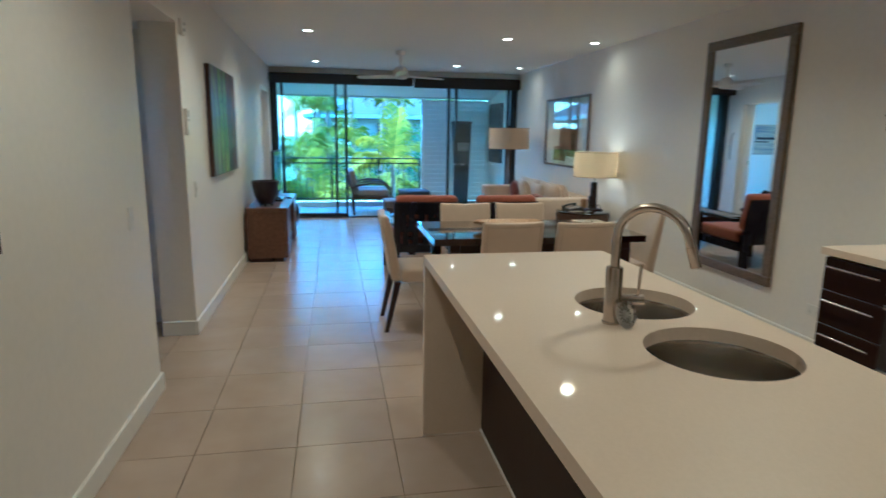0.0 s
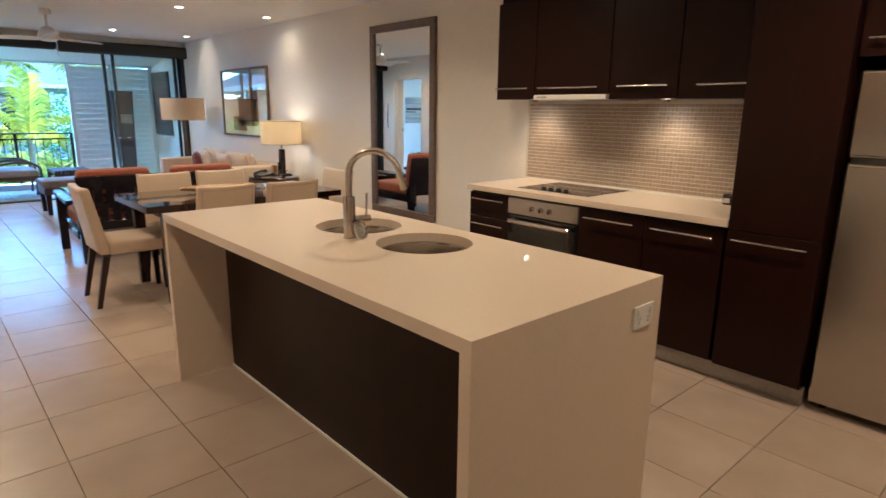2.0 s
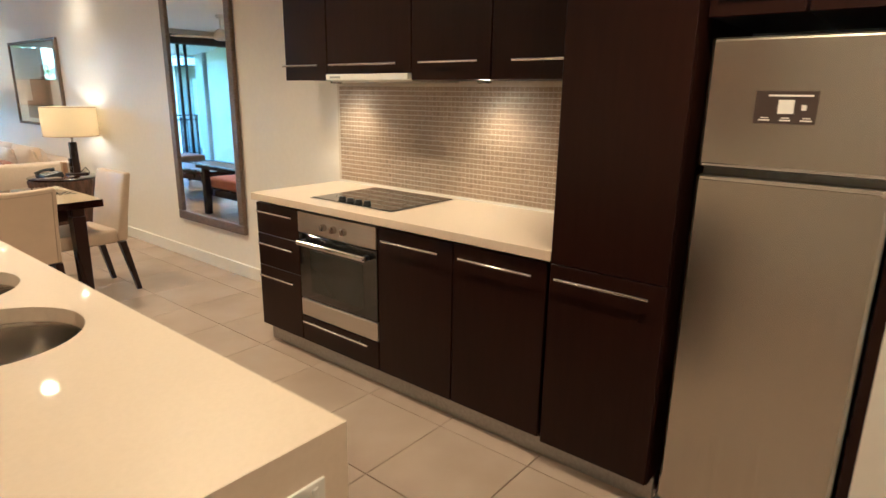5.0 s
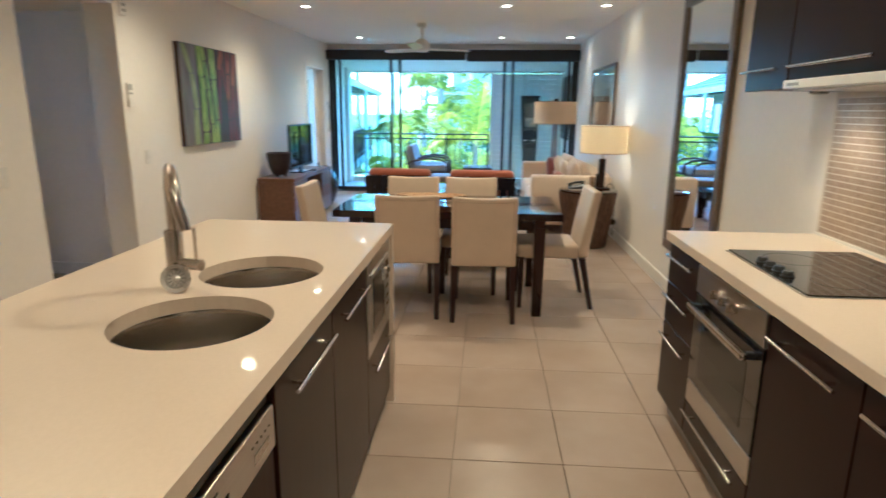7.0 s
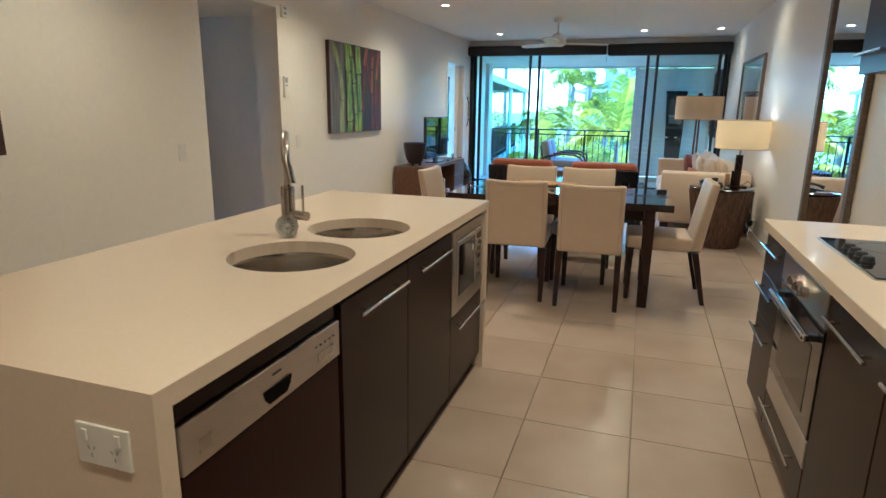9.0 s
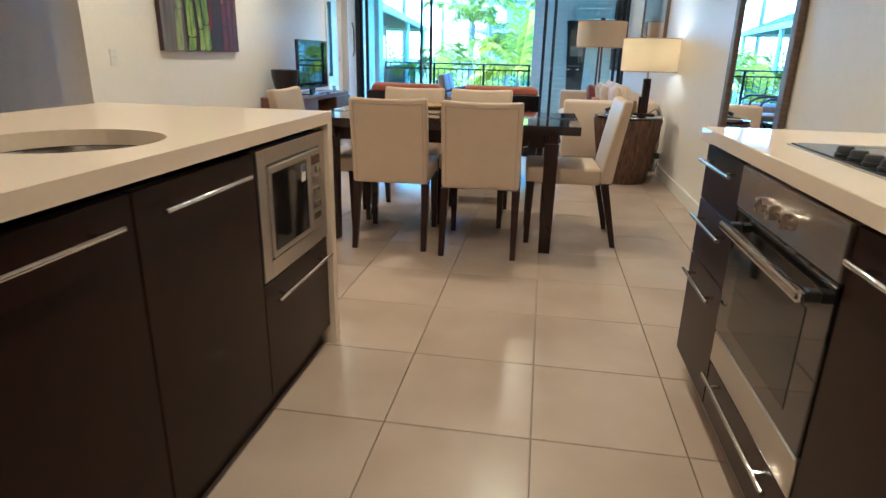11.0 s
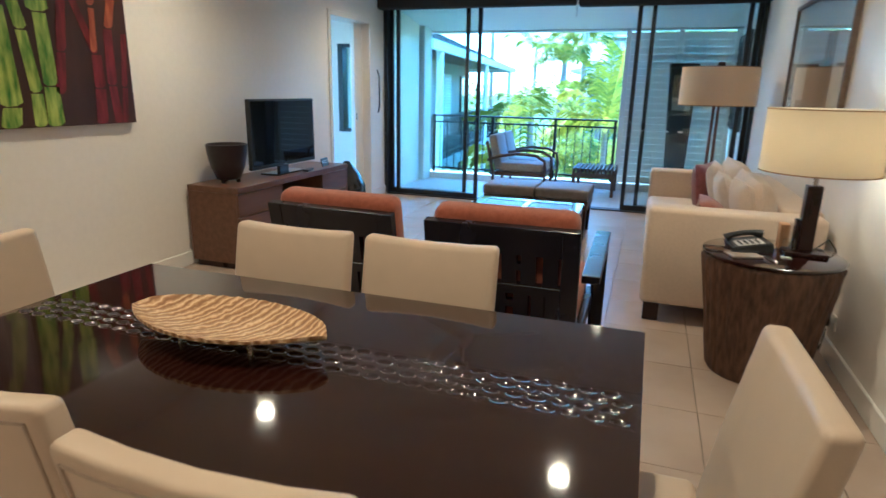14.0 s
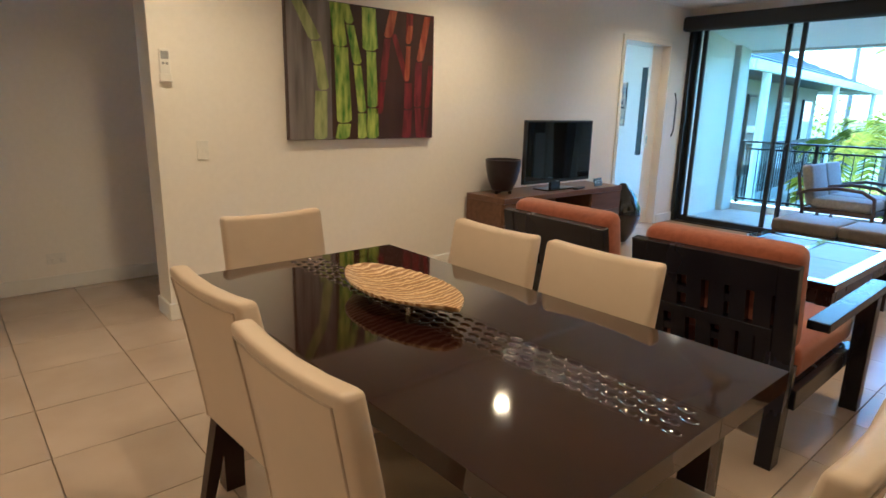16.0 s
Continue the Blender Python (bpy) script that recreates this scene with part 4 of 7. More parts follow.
for j in range(nz):
    for i in range(13, ny):
        y, z = 0.793 + i * PT, 0.9075 + j * PT
        q, qz = 0.0118, 0.0104
        cy, cz = y + PT / 2, z + PT / 2
        a = [bm.verts.new((XE - 0.0085, cy + sy * (q + 0.0004), cz + sz * (qz + 0.0006))) for sy, sz in ((-1, -1), (1, -1), (1, 1), (-1, 1))]
        tl = random.uniform(-0.0004, 0.0004)
        b = [bm.verts.new((XE - 0.0100 + 0.5 * tl * sy, cy + sy * q, cz + sz * qz)) for sy, sz in ((-1, -1), (1, -1), (1, 1), (-1, 1))]
        bm.faces.new(b[::-1])
        for k in range(4):
            bm.faces.new((a[k], a[(k + 1) % 4], b[(k + 1) % 4], b[k]))
tagged(part("mosaic_tiles", bm, MOSAIC, sp), kind="stuff")


def wall_unit(name, y0, y1, x0, z0, z1, label, h0, h1, hz, group):
    u = thing(name, (2.9, (y0 + y1) / 2, z0), label, "cabinet", group=group)
    bm = base()
    box(bm, x0 + 0.022, XE - 0.002, y0 + 0.001, y1 - 0.001, z0 + 0.004, z1)
    part("carcass", bm, WENGE, u)
    bm = base()
    box(bm, x0, x0 + 0.021, y0 + 0.002, y1 - 0.002, z0, z1, bev=0.002, seg=1)
    dr = part("cabinet_door", bm, WENGE, u)
    bar_handle(dr, (x0 - 0.03, h0, hz), (x0 - 0.03, h1, hz), (-0.03, 0, 0))
    return u


UX, UZ = 2.793, 1.503
UT = 2.165
for y0, y1, h0, h1 in ((2.29, 2.648, 2.33, 2.63), (1.693, 2.288, 1.76, 2.24), (1.243, 1.691, 1.29, 1.62), (0.776, 1.241, 0.79, 1.12)):
    wall_unit("wall_cabinet", y0, y1, UX, UZ + (0.032 if abs(y0 - 1.693) < 0.01 else 0), UT, "dark veneer wall cabinet with a bar handle", h0, h1, UZ + 0.075, "upper cabinets")
bm = base()
box(bm, UX + 0.018, XE, 0.776, 2.630, UT + 0.001, ZC)
solid("trim_bulkhead", bm, WENGE, "dark veneer filler over the wall cabinets", "trim", kind="structure")
hood = thing("range_hood", (2.9, 1.99, 1.50), "slim slide-out range hood with a pale front strip", "range hood")
bm = base()
box(bm, UX + 0.02, XE - 0.02, 1.70, 2.284, 1.496, 1.534, bev=0.003, seg=1)
part("body", bm, STEEL_H, hood)
bm = base()
box(bm, UX - 0.016, UX + 0.0195, 1.70, 2.284, 1.502, 1.533, bev=0.004)
fs = part("front_strip", bm, WHITEPL, hood, "pale grey front strip")
bm = base()
box(bm, UX - 0.0175, UX - 0.0165, 2.17, 2.25, 1.512, 1.522)
part("badge", bm, GREYPL, fs)
for y in (2.46, 1.42):
    ul = thing("undercabinet_light", (3.00, y, UZ - 0.01), "small lit halogen light under the wall cabinets", "light", group="undercabinet lights")
    bm = base()
    lathe(bm, [(0.034, -0.001), (0.034, -0.010), (0.028, -0.012), (0.026, -0.008)], 20, at=(3.00, y, UZ))
    part("rim", bm, STEEL, ul, smooth=True)
    bm = base()
    lathe(bm, [(0.027, -0.009), (0.0005, -0.0095)], 16, at=(3.00, y, UZ))
    part("lens", bm, LAMPGLOW, ul)
    L = new("undercabinet_beam", bpy.data.lights.new("undercabinet_beam", "SPOT"))
    L.data.energy, L.data.color = UNDER, WARM
    L.data.spot_size, L.data.spot_blend, L.data.shadow_soft_size = radians(130), 0.8, 0.02
    L.matrix_basis = pose(3.00, y, UZ - 0.02)

pantry = thing("pantry_cabinet", (2.86, 0.56, 0), "tall dark veneer pantry cabinet", "cabinet")
bm = base()
box(bm, 2.565, XE - 0.002, 0.345, 0.770, 0.1, UT)
part("carcass", bm, WENGE, pantry)
for z0, z1, hz in ((0.11, 0.845, 0.80), (0.849, UT - 0.002, None)):
    bm = base()
    box(bm, 2.54, 2.564, 0.345, 0.769, z0, z1, bev=0.002, seg=1)
    dr = part("cabinet_door", bm, WENGE, pantry)
    if hz:
        bar_handle(dr, (2.51, 0.39, hz), (2.51, 0.735, hz), (-0.03, 0, 0))
for y0, y1, h0, h1 in ((0.085, 0.338, 0.13, 0.30), (-0.19, 0.081, -0.15, 0.04)):
    wall_unit("wall_cabinet", y0, y1, 2.60, 1.668, UT, "small dark veneer cabinet over the fridge", h0, h1, 1.742, "cabinets over the fridge")
bm = base()
box(bm, 2.58, XE, -0.224, 0.772, UT + 0.001, ZC)
solid("trim_bulkhead_fridge", bm, WENGE, "dark veneer filler over the tall cabinets", "trim", kind="structure")
bm = base()
box(bm, 2.62, XE, -0.222, -0.192, 0.0, UT)
solid("cabinet_end_panel", bm, WENGE, "dark veneer panel beside the fridge", "panel")

fridge = thing("fridge", (2.9, 0.06, 0), "silver top-mount fridge freezer in a dark cabinet recess", "fridge")
bm = base()
box(bm, 2.665, 3.16, -0.175, 0.315, 0.03, 1.615, bev=0.006)
part("body", bm, GREYPL, fridge)
for z0, z1 in ((1.236, 1.612), (0.045, 1.212)):
    bm = base()
    box(bm, 2.60, 2.66, -0.182, 0.318, z0, z1, bev=0.012, seg=3)
    dr = part("door", bm, STEEL, fridge, "brushed silver door")
    bm = base()
    if z0 > 1:
        box(bm, 2.597, 2.605, -0.17, 0.306, 1.238, 1.25, bev=0.003, seg=1)
    else:
        box(bm, 2.597, 2.605, -0.17, 0.306, 1.196, 1.210, bev=0.003, seg=1)
    part("grip_strip", bm, CHROME, dr, "shiny grip strip")
    bm = base()
    box(bm, 2.594, 2.612, -0.181, -0.155, *((1.2365, 1.254) if z0 > 1 else (1.192, 1.2115)), bev=0.004)
    part("grip_cap", bm, CHROME, dr, "bright end cap")
for y in (-0.13, 0.27):
    bm = base()
    rod(bm, (2.70, y, 0.0), (2.70, y, 0.032), 0.018)
    part("foot", bm, BLACKPL, fridge)
stick = thing("fridge_sticker", (2.599, 0.1, 1.37), "dark information sticker with pale bars on the fridge", "sticker")
bm = base()
box(bm, 2.5985, 2.5995, 0.022, 0.178, 1.372, 1.462)
part("card", bm, mat("sticker_card", (0.035, 0.022, 0.018), (0.05, 0.032, 0.026), 0.5), stick)
bm = base()
box(bm, 2.598, 2.5984, 0.035, 0.145, 1.447, 1.452)
for a in (0.03, 0.082, 0.135):
    box(bm, 2.598, 2.5984, a, a + 0.028, 1.380, 1.384)
    box(bm, 2.598, 2.5984, a + 0.004, a + 0.024, 1.387, 1.390)
box(bm, 2.598, 2.5984, 0.048, 0.060, 1.41, 1.425)
part("lettering_bars", bm, WHITEPL, stick)
bm = base()
box(bm, 2.598, 2.5984, 0.078, 0.118, 1.400, 1.438)
part("pale_square", bm, WHITEPL, stick)
gad = thing("kitchen_plug", (3.1, 0.82, 0.893), "small black plug-in device on the benchtop corner", "device")
bm = base()
box(bm, 3.09, 3.15, 0.80, 0.845, 0.8935, 0.95, bev=0.008)
part("body", bm, BLACKPL, gad)

# ---- mirror and pictures ----
MY0, MY1, MZ0, MZ1 = 3.770, 4.790, 0.355, 2.244
mir = thing("wall_mirror", (XE - 0.02, 4.28, MZ0), "tall rectangular mirror in a bronze hammered frame", "mirror")
FW = 0.075
for nm, b in (("frame_rail", (MY0, MY1, MZ0, MZ0 + FW)), ("frame_rail", (MY0, MY1, MZ1 - FW, MZ1)), ("frame_stile", (MY0, MY0 + FW, MZ0 + FW, MZ1 - FW)), ("frame_stile", (MY1 - FW, MY1, MZ0 + FW, MZ1 - FW))):
    bm = base()
    box(bm, XE - 0.036, XE - 0.001, b[0], b[1], b[2], b[3], bev=0.008, seg=2)
    part(nm, bm, FRAMEB, mir)
bm = base()
box(bm, XE - 0.018, XE - 0.002, MY0 + FW - 0.004, MY1 - FW + 0.004, MZ0 + FW - 0.004, MZ1 - FW + 0.004)
part("mirror_glass", bm, MIRROR, mir)

art2 = thing("framed_print", (XE - 0.02, 7.93, 1.02), "dark framed print behind glass over the sofa", "picture")
AY0, AY1, AZ0, AZ1 = 7.165, 8.70, 1.02, 1.972
for b in ((AY0, AY1, AZ0, AZ0 + 0.03), (AY0, AY1, AZ1 - 0.03, AZ1), (AY0, AY0 + 0.03, AZ0 + 0.03, AZ1 - 0.03), (AY1 - 0.03, AY1, AZ0 + 0.03, AZ1 - 0.03)):
    bm = base()
    box(bm, XE - 0.034, XE - 0.001, *b, bev=0.003, seg=1)
    part("frame", bm, FRAMEB, art2)
bm = base()
box(bm, XE - 0.014, XE - 0.002, AY0 + 0.03, AY1 - 0.03, AZ0 + 0.03, AZ1 - 0.03)
part("print", bm, mat("print_paper", (0.60, 0.60, 0.58), (0.76, 0.75, 0.72), 0.7, scale=1.6, detail=4), art2)
bm = base()
for y0, y1, z0, z1 in ((7.55, 8.15, 1.17, 1.55), (7.50, 7.72, 1.2, 1.7), (7.9, 8.35, 1.1, 1.3)):
    box(bm, XE - 0.0155, XE - 0.0145, y0, y1, z0, z1, bev=0.0)
part("print_shape", bm, mat("print_brown", (0.14, 0.075, 0.045), (0.26, 0.14, 0.085), 0.7, scale=6), art2)
bm = base()
box(bm, XE - 0.022, XE - 0.020, AY0 + 0.03, AY1 - 0.03, AZ0 + 0.03, AZ1 - 0.03)
part("glazing", bm, glass("picture_glass", (0.98, 0.985, 0.98), 1.52), art2).visible_shadow = False

# bamboo canvas
BY0, BY1, BZ0, BZ1 = 5.14, 6.356, 1.08, 1.98
bam = thing("bamboo_painting", (XW + 0.02, 5.75, BZ0), "unframed canvas of green and red bamboo stems on dark ground", "painting")
BX = XW + 0.042
bm = base()
box(bm, XW + 0.002, BX - 0.002, BY0, BY1, BZ0, BZ1, bev=0.002, seg=1)
part("canvas", bm, mat("canvas_ground", (0.030, 0.012, 0.011), (0.05, 0.022, 0.018), 0.30, scale=7, stretch=(1, 1, 0.3), bump=0.1), bam)


def paint(name, polys, material, lift):
    bm = base()
    for p in polys:
        vs = [bm.verts.new((BX - 0.002 + lift, BY0 + u * (BY1 - BY0), BZ0 + v * (BZ1 - BZ0))) for u, v in p]
        f = bm.faces.new(vs)
        g = bmesh.ops.extrude_face_region(bm, geom=[f])
        bmesh.ops.translate(bm, vec=(0.0008, 0, 0), verts=[v for v in g["geom"] if isinstance(v, bmesh.types.BMVert)])
    part(name, bm, material, bam)


def cane(c0, c1, w):
    """A length of cane from c0 down to c1, of width w, with a slightly flared foot."""
    (a, b), (c, d) = c0, c1
    return [(a - w * 0.46, b), (a + w * 0.46, b), (c + w * 0.52, d + 0.02), (c + w * 0.25, d), (c - w * 0.25, d - 0.004), (c - w * 0.52, d + 0.012)]


PGREY = mat("paint_grey", (0.10, 0.085, 0.085), (0.24, 0.22, 0.215), 0.30, scale=6, stretch=(1, 3, 0.3), big_amt=0.1)
PGREEN = mat("paint_green", (0.045, 0.17, 0.008), (0.50, 0.58, 0.075), 0.30, scale=9, stretch=(1, 3, 0.7), detail=5, big=5, big_amt=0.35)
PSAGE = mat("paint_sage", (0.20, 0.25, 0.08), (0.42, 0.45, 0.18), 0.30, scale=9, stretch=(1, 3, 0.7), big_amt=0.2)
PRED = mat("paint_red", (0.065, 0.006, 0.010), (0.185, 0.018, 0.024), 0.30, scale=9, stretch=(1, 3, 0.6), big=4, big_amt=0.3)
PORG = mat("paint_orange", (0.17, 0.025, 0.012), (0.38, 0.12, 0.04), 0.30, scale=9, stretch=(1, 3, 0.6), big=4, big_amt=0.3)
paint("grey_field", [[(0.004, 0.003), (0.265, 0.003), (0.265, 0.997), (0.004, 0.997)]], PGREY, 0.0006)
for _p in [cane((0.06, 0.99), (0.165, 0.72), 0.07), cane((0.175, 0.71), (0.215, 0.37), 0.065), cane((0.20, 0.36), (0.19, 0.005), 0.08)]:
    paint("sage_cane", [_p], PSAGE, 0.0018)
for _p in [cane((0.30, 0.995), (0.325, 0.69), 0.085), cane((0.33, 0.685), (0.345, 0.13), 0.095), cane((0.345, 0.12), (0.33, 0.005), 0.09),
                     cane((0.36, 0.995), (0.385, 0.86), 0.055), cane((0.39, 0.85), (0.435, 0.57), 0.055), cane((0.435, 0.56), (0.465, 0.21), 0.055), cane((0.465, 0.20), (0.465, 0.005), 0.06),
                     cane((0.515, 0.99), (0.525, 0.68), 0.10), cane((0.53, 0.67), (0.54, 0.25), 0.07), cane((0.54, 0.24), (0.54, 0.005), 0.08)]:
    paint("green_cane", [_p], PGREEN, 0.0018)
for _p in [cane((0.645, 0.78), (0.615, 0.46), 0.05), cane((0.61, 0.45), (0.585, 0.2), 0.05), cane((0.69, 0.82), (0.79, 0.46), 0.04), cane((0.80, 0.45), (0.80, 0.24), 0.06), cane((0.80, 0.23), (0.79, 0.005), 0.065),
                   cane((0.88, 0.62), (0.875, 0.26), 0.055), cane((0.875, 0.25), (0.89, 0.005), 0.05), cane((0.975, 0.6), (0.95, 0.25), 0.035), cane((0.95, 0.24), (0.93, 0.005), 0.035), cane((0.81, 0.99), (0.805, 0.78), 0.05)]:
    paint("red_cane", [_p], PRED, 0.0018)
for _p in [cane((0.69, 0.995), (0.65, 0.79), 0.06), cane((0.815, 0.9), (0.80, 0.76), 0.04), cane((0.80, 0.74), (0.79, 0.47), 0.035), cane((0.945, 0.985), (0.89, 0.63), 0.05)]:
    paint("orange_cane", [_p], PORG, 0.0026)

pnt = thing("brown_painting", (-1.0, 1.4, 1.096), "brown abstract canvas hung on the kitchen wall", "painting")
bm = base()
box(bm, -1.008, -0.972, 0.75, 1.878, 1.096, 1.98, bev=0.002, seg=1)
part("canvas", bm, mat("brown_canvas", (0.26, 0.12, 0.055), (0.42, 0.23, 0.115), 0.7, scale=5, stretch=(1, 1, 2)), pnt)
UMBER = mat("umber_paint", (0.030, 0.012, 0.010), (0.07, 0.028, 0.02), 0.7, scale=8)
bm = base()
box(bm, -0.9718, -0.9708, 0.752, 1.876, 1.098, 1.315)
part("dark_band", bm, UMBER, pnt)
SIENNA = mat("sienna_paint", (0.13, 0.055, 0.028), (0.22, 0.10, 0.05), 0.7, scale=8)
for k in range(15):
    bm = base()
    taper(bm, (0, 0, 0.10), (0.0016, 0.004), (0, 0, 0.40 + 0.04 * (k % 3)), (0.0016, 0.011), m=pose(-0.9700, 1.30, 1.22) @ Matrix.Rotation(radians(-98 + 14 * k), 4, "X"))
    part("leaf_ray", bm, SIENNA, pnt)

# ---- dining table ----
TX0, TX1, TY0, TY1, TZ = 0.650, 2.236, 3.940, 4.780, 0.738
tab = thing("dining_table", (1.443, 4.36, 0), "long dark lacquered wooden dining table with a carved band", "table")
BY_A, BY_B = 4.296, 4.440           # edges of the carved band
bm = base()
box(bm, TX0, TX1, TY0, BY_A, TZ - 0.048, TZ, bev=0.0008, seg=1)
tt = part("tabletop", bm, LACQUER, tab, "glossy dark lacquered top")
bm = base()
box(bm, TX0, TX1, BY_B, TY1, TZ - 0.048, TZ, bev=0.0008, seg=1)
part("tabletop", bm, LACQUER, tab, "glossy dark lacquered top")
for x, y in ((0.80, 3.995), (2.085, 3.995), (0.80, 4.725), (2.085, 4.725)):
    bm = base()
    taper(bm, (x, y, 0), (0.066, 0.066), (x, y, TZ - 0.10), (0.078, 0.078))
    part("leg", bm, DARKWOOD, tab)
for x in (0.80, 2.085):
    bm = base()
    box(bm, x - 0.036, x + 0.036, TY0 + 0.012, TY1 - 0.012, TZ - 0.10, TZ - 0.0482, bev=0.006)
    part("cross_beam", bm, DARKWOOD, tab)
for y in (4.04, 4.68):
    bm = base()
    box(bm, 0.842, 2.043, y - 0.014, y + 0.014, TZ - 0.13, TZ - 0.0484)
    part("apron", bm, DARKWOOD, tab)
NB, NR = 34, 4
PX, PY = (TX1 - TX0 - 0.03) / NB, 0.034


def dimple(x, y):
    """Depth of the carving: staggered rows of pointed ovals, hollowed out with a soft rim."""
    deep = 0.0
    for r in range(NR):
        v = (y - (BY_A + BY_B) / 2 - (r - (NR - 1) / 2) * PY) / 0.0112
        if abs(v) < 1.0:
            u0 = (x - TX0 - 0.015) / PX - 0.5 * (r % 2)
            k = math.floor(u0)
            if 0 <= k < NB - (r % 2):
                u = (u0 - k - 0.5) * PX / 0.0190
                q = u * u + abs(v) ** 1.5
                if q < 1.0:
                    deep = max(deep, min(1.0, (1.0 - q) * 1.8))
    return deep


bm = base()
nx, ny = 560, 52
grid = []
for i in range(nx + 1):
    x = TX0 + 0.0005 + (TX1 - TX0 - 0.001) * i / nx
    grid.append([bm.verts.new((x, BY_A + (BY_B - BY_A) * j / ny, TZ - 0.0003 - 0.0040 * dimple(x, BY_A + (BY_B - BY_A) * j / ny))) for j in range(ny + 1)])
for i in range(nx):
    for j in range(ny):
        bm.faces.new((grid[i][j], grid[i + 1][j], grid[i + 1][j + 1], grid[i][j + 1]))
for i in (0, nx):
    lo = [bm.verts.new((grid[i][0].co.x, y, TZ - 0.048)) for y in (BY_A, BY_B)]
    bm.faces.new([lo[0]] + grid[i] + [lo[1]])
band = part("carved_band", bm, LACQUER, tab, "band of carved ovals", smooth=True)

plate = thing("leaf_plate", (1.295, 4.365, TZ), "leaf-shaped tan plate with dark ripple stripes on the table", "plate")
PM = bpy.data.materials.new("rippled_tan")
PM.use_nodes = True
_nt = PM.node_tree
_co, _wv, _mp = _nt.nodes.new("ShaderNodeTexCoord"), _nt.nodes.new("ShaderNodeTexWave"), _nt.nodes.new("ShaderNodeMapping")
_mp.inputs["Rotation"].default_value = (0, 0, radians(24))
_wv.inputs["Scale"].default_value, _wv.inputs["Distortion"].default_value, _wv.inputs["Detail"].default_value, _wv.inputs["Detail Scale"].default_value = 15.0, 5.0, 3.0, 2.2
_nt.links.new(_co.outputs["Object"], _mp.inputs[0])
_nt.links.new(_mp.outputs[0], _wv.inputs["Vector"])
_nt.links.new(ramp(_nt, _wv.outputs["Fac"], [(0.0, (0.27, 0.14, 0.05)), (0.45, (0.42, 0.25, 0.10)), (0.78, (0.56, 0.37, 0.165)), (1.0, (0.74, 0.57, 0.33))]), _nt.nodes["Principled BSDF"].inputs["Base Color"])
_nt.nodes["Principled BSDF"].inputs["Roughness"].default_value = 0.33
_bp = _nt.nodes.new("ShaderNodeBump")
_bp.inputs["Strength"].default_value, _bp.inputs["Distance"].default_value = 0.5, 0.003
_nt.links.new(_wv.outputs["Fac"], _bp.inputs["Height"])
_nt.links.new(_bp.outputs[0], _nt.nodes["Principled BSDF"].inputs["Normal"])
bm = base()
nu, nv = 28, 8
lay = []
for side in (0, 1):
    g = []
    for i in range(nu + 1):
        s = -1 + 2 * i / nu
        w = 0.123 * max(0.0, 1 - abs(s) ** 2.0) ** 0.72 + 0.002
        row = []
        for j in range(nv + 1):
            t = -1 + 2 * j / nv
            z = 0.020 + 0.028 * t * t * (w / 0.125) ** 0.5 + 0.022 * abs(s) ** 2.4 - (0.008 if side else 0.0)
            z += 0.0018 * math.sin(46 * s + 5 * t) * (0 if side else 1)
            row.append(bm.verts.new((0.272 * s, w * t, z)))
        g.append(row)
    lay.append(g)
    for i in range(nu):
        for j in range(nv):
            f = (g[i][j], g[i + 1][j], g[i + 1][j + 1], g[i][j + 1])
            bm.faces.new(f if not side else f[::-1])
for i in range(nu):
    for j in (0, nv):
        bm.faces.new((lay[0][i][j], lay[0][i + 1][j], lay[1][i + 1][j], lay[1][i][j]))
for i in (0, nu):
    for j in range(nv):
        bm.faces.new((lay[0][i][j], lay[0][i][j + 1], lay[1][i][j + 1], lay[1][i][j]))
bmesh.ops.transform(bm, matrix=pose(1.297, 4.358, TZ + 0.012, 0, 0, -1), verts=bm.verts)
part("dish", bm, PM, plate, smooth=True)
for dx, dy in ((-0.10, -0.04), (0.10, -0.045), (0.0, 0.05)):
    bm = base()
    rod(bm, (1.297 + dx, 4.358 + dy, TZ), (1.297 + dx, 4.358 + dy, TZ + 0.024), 0.008, 0.006, n=10)
    part("foot", bm, STEEL, plate, smooth=True)


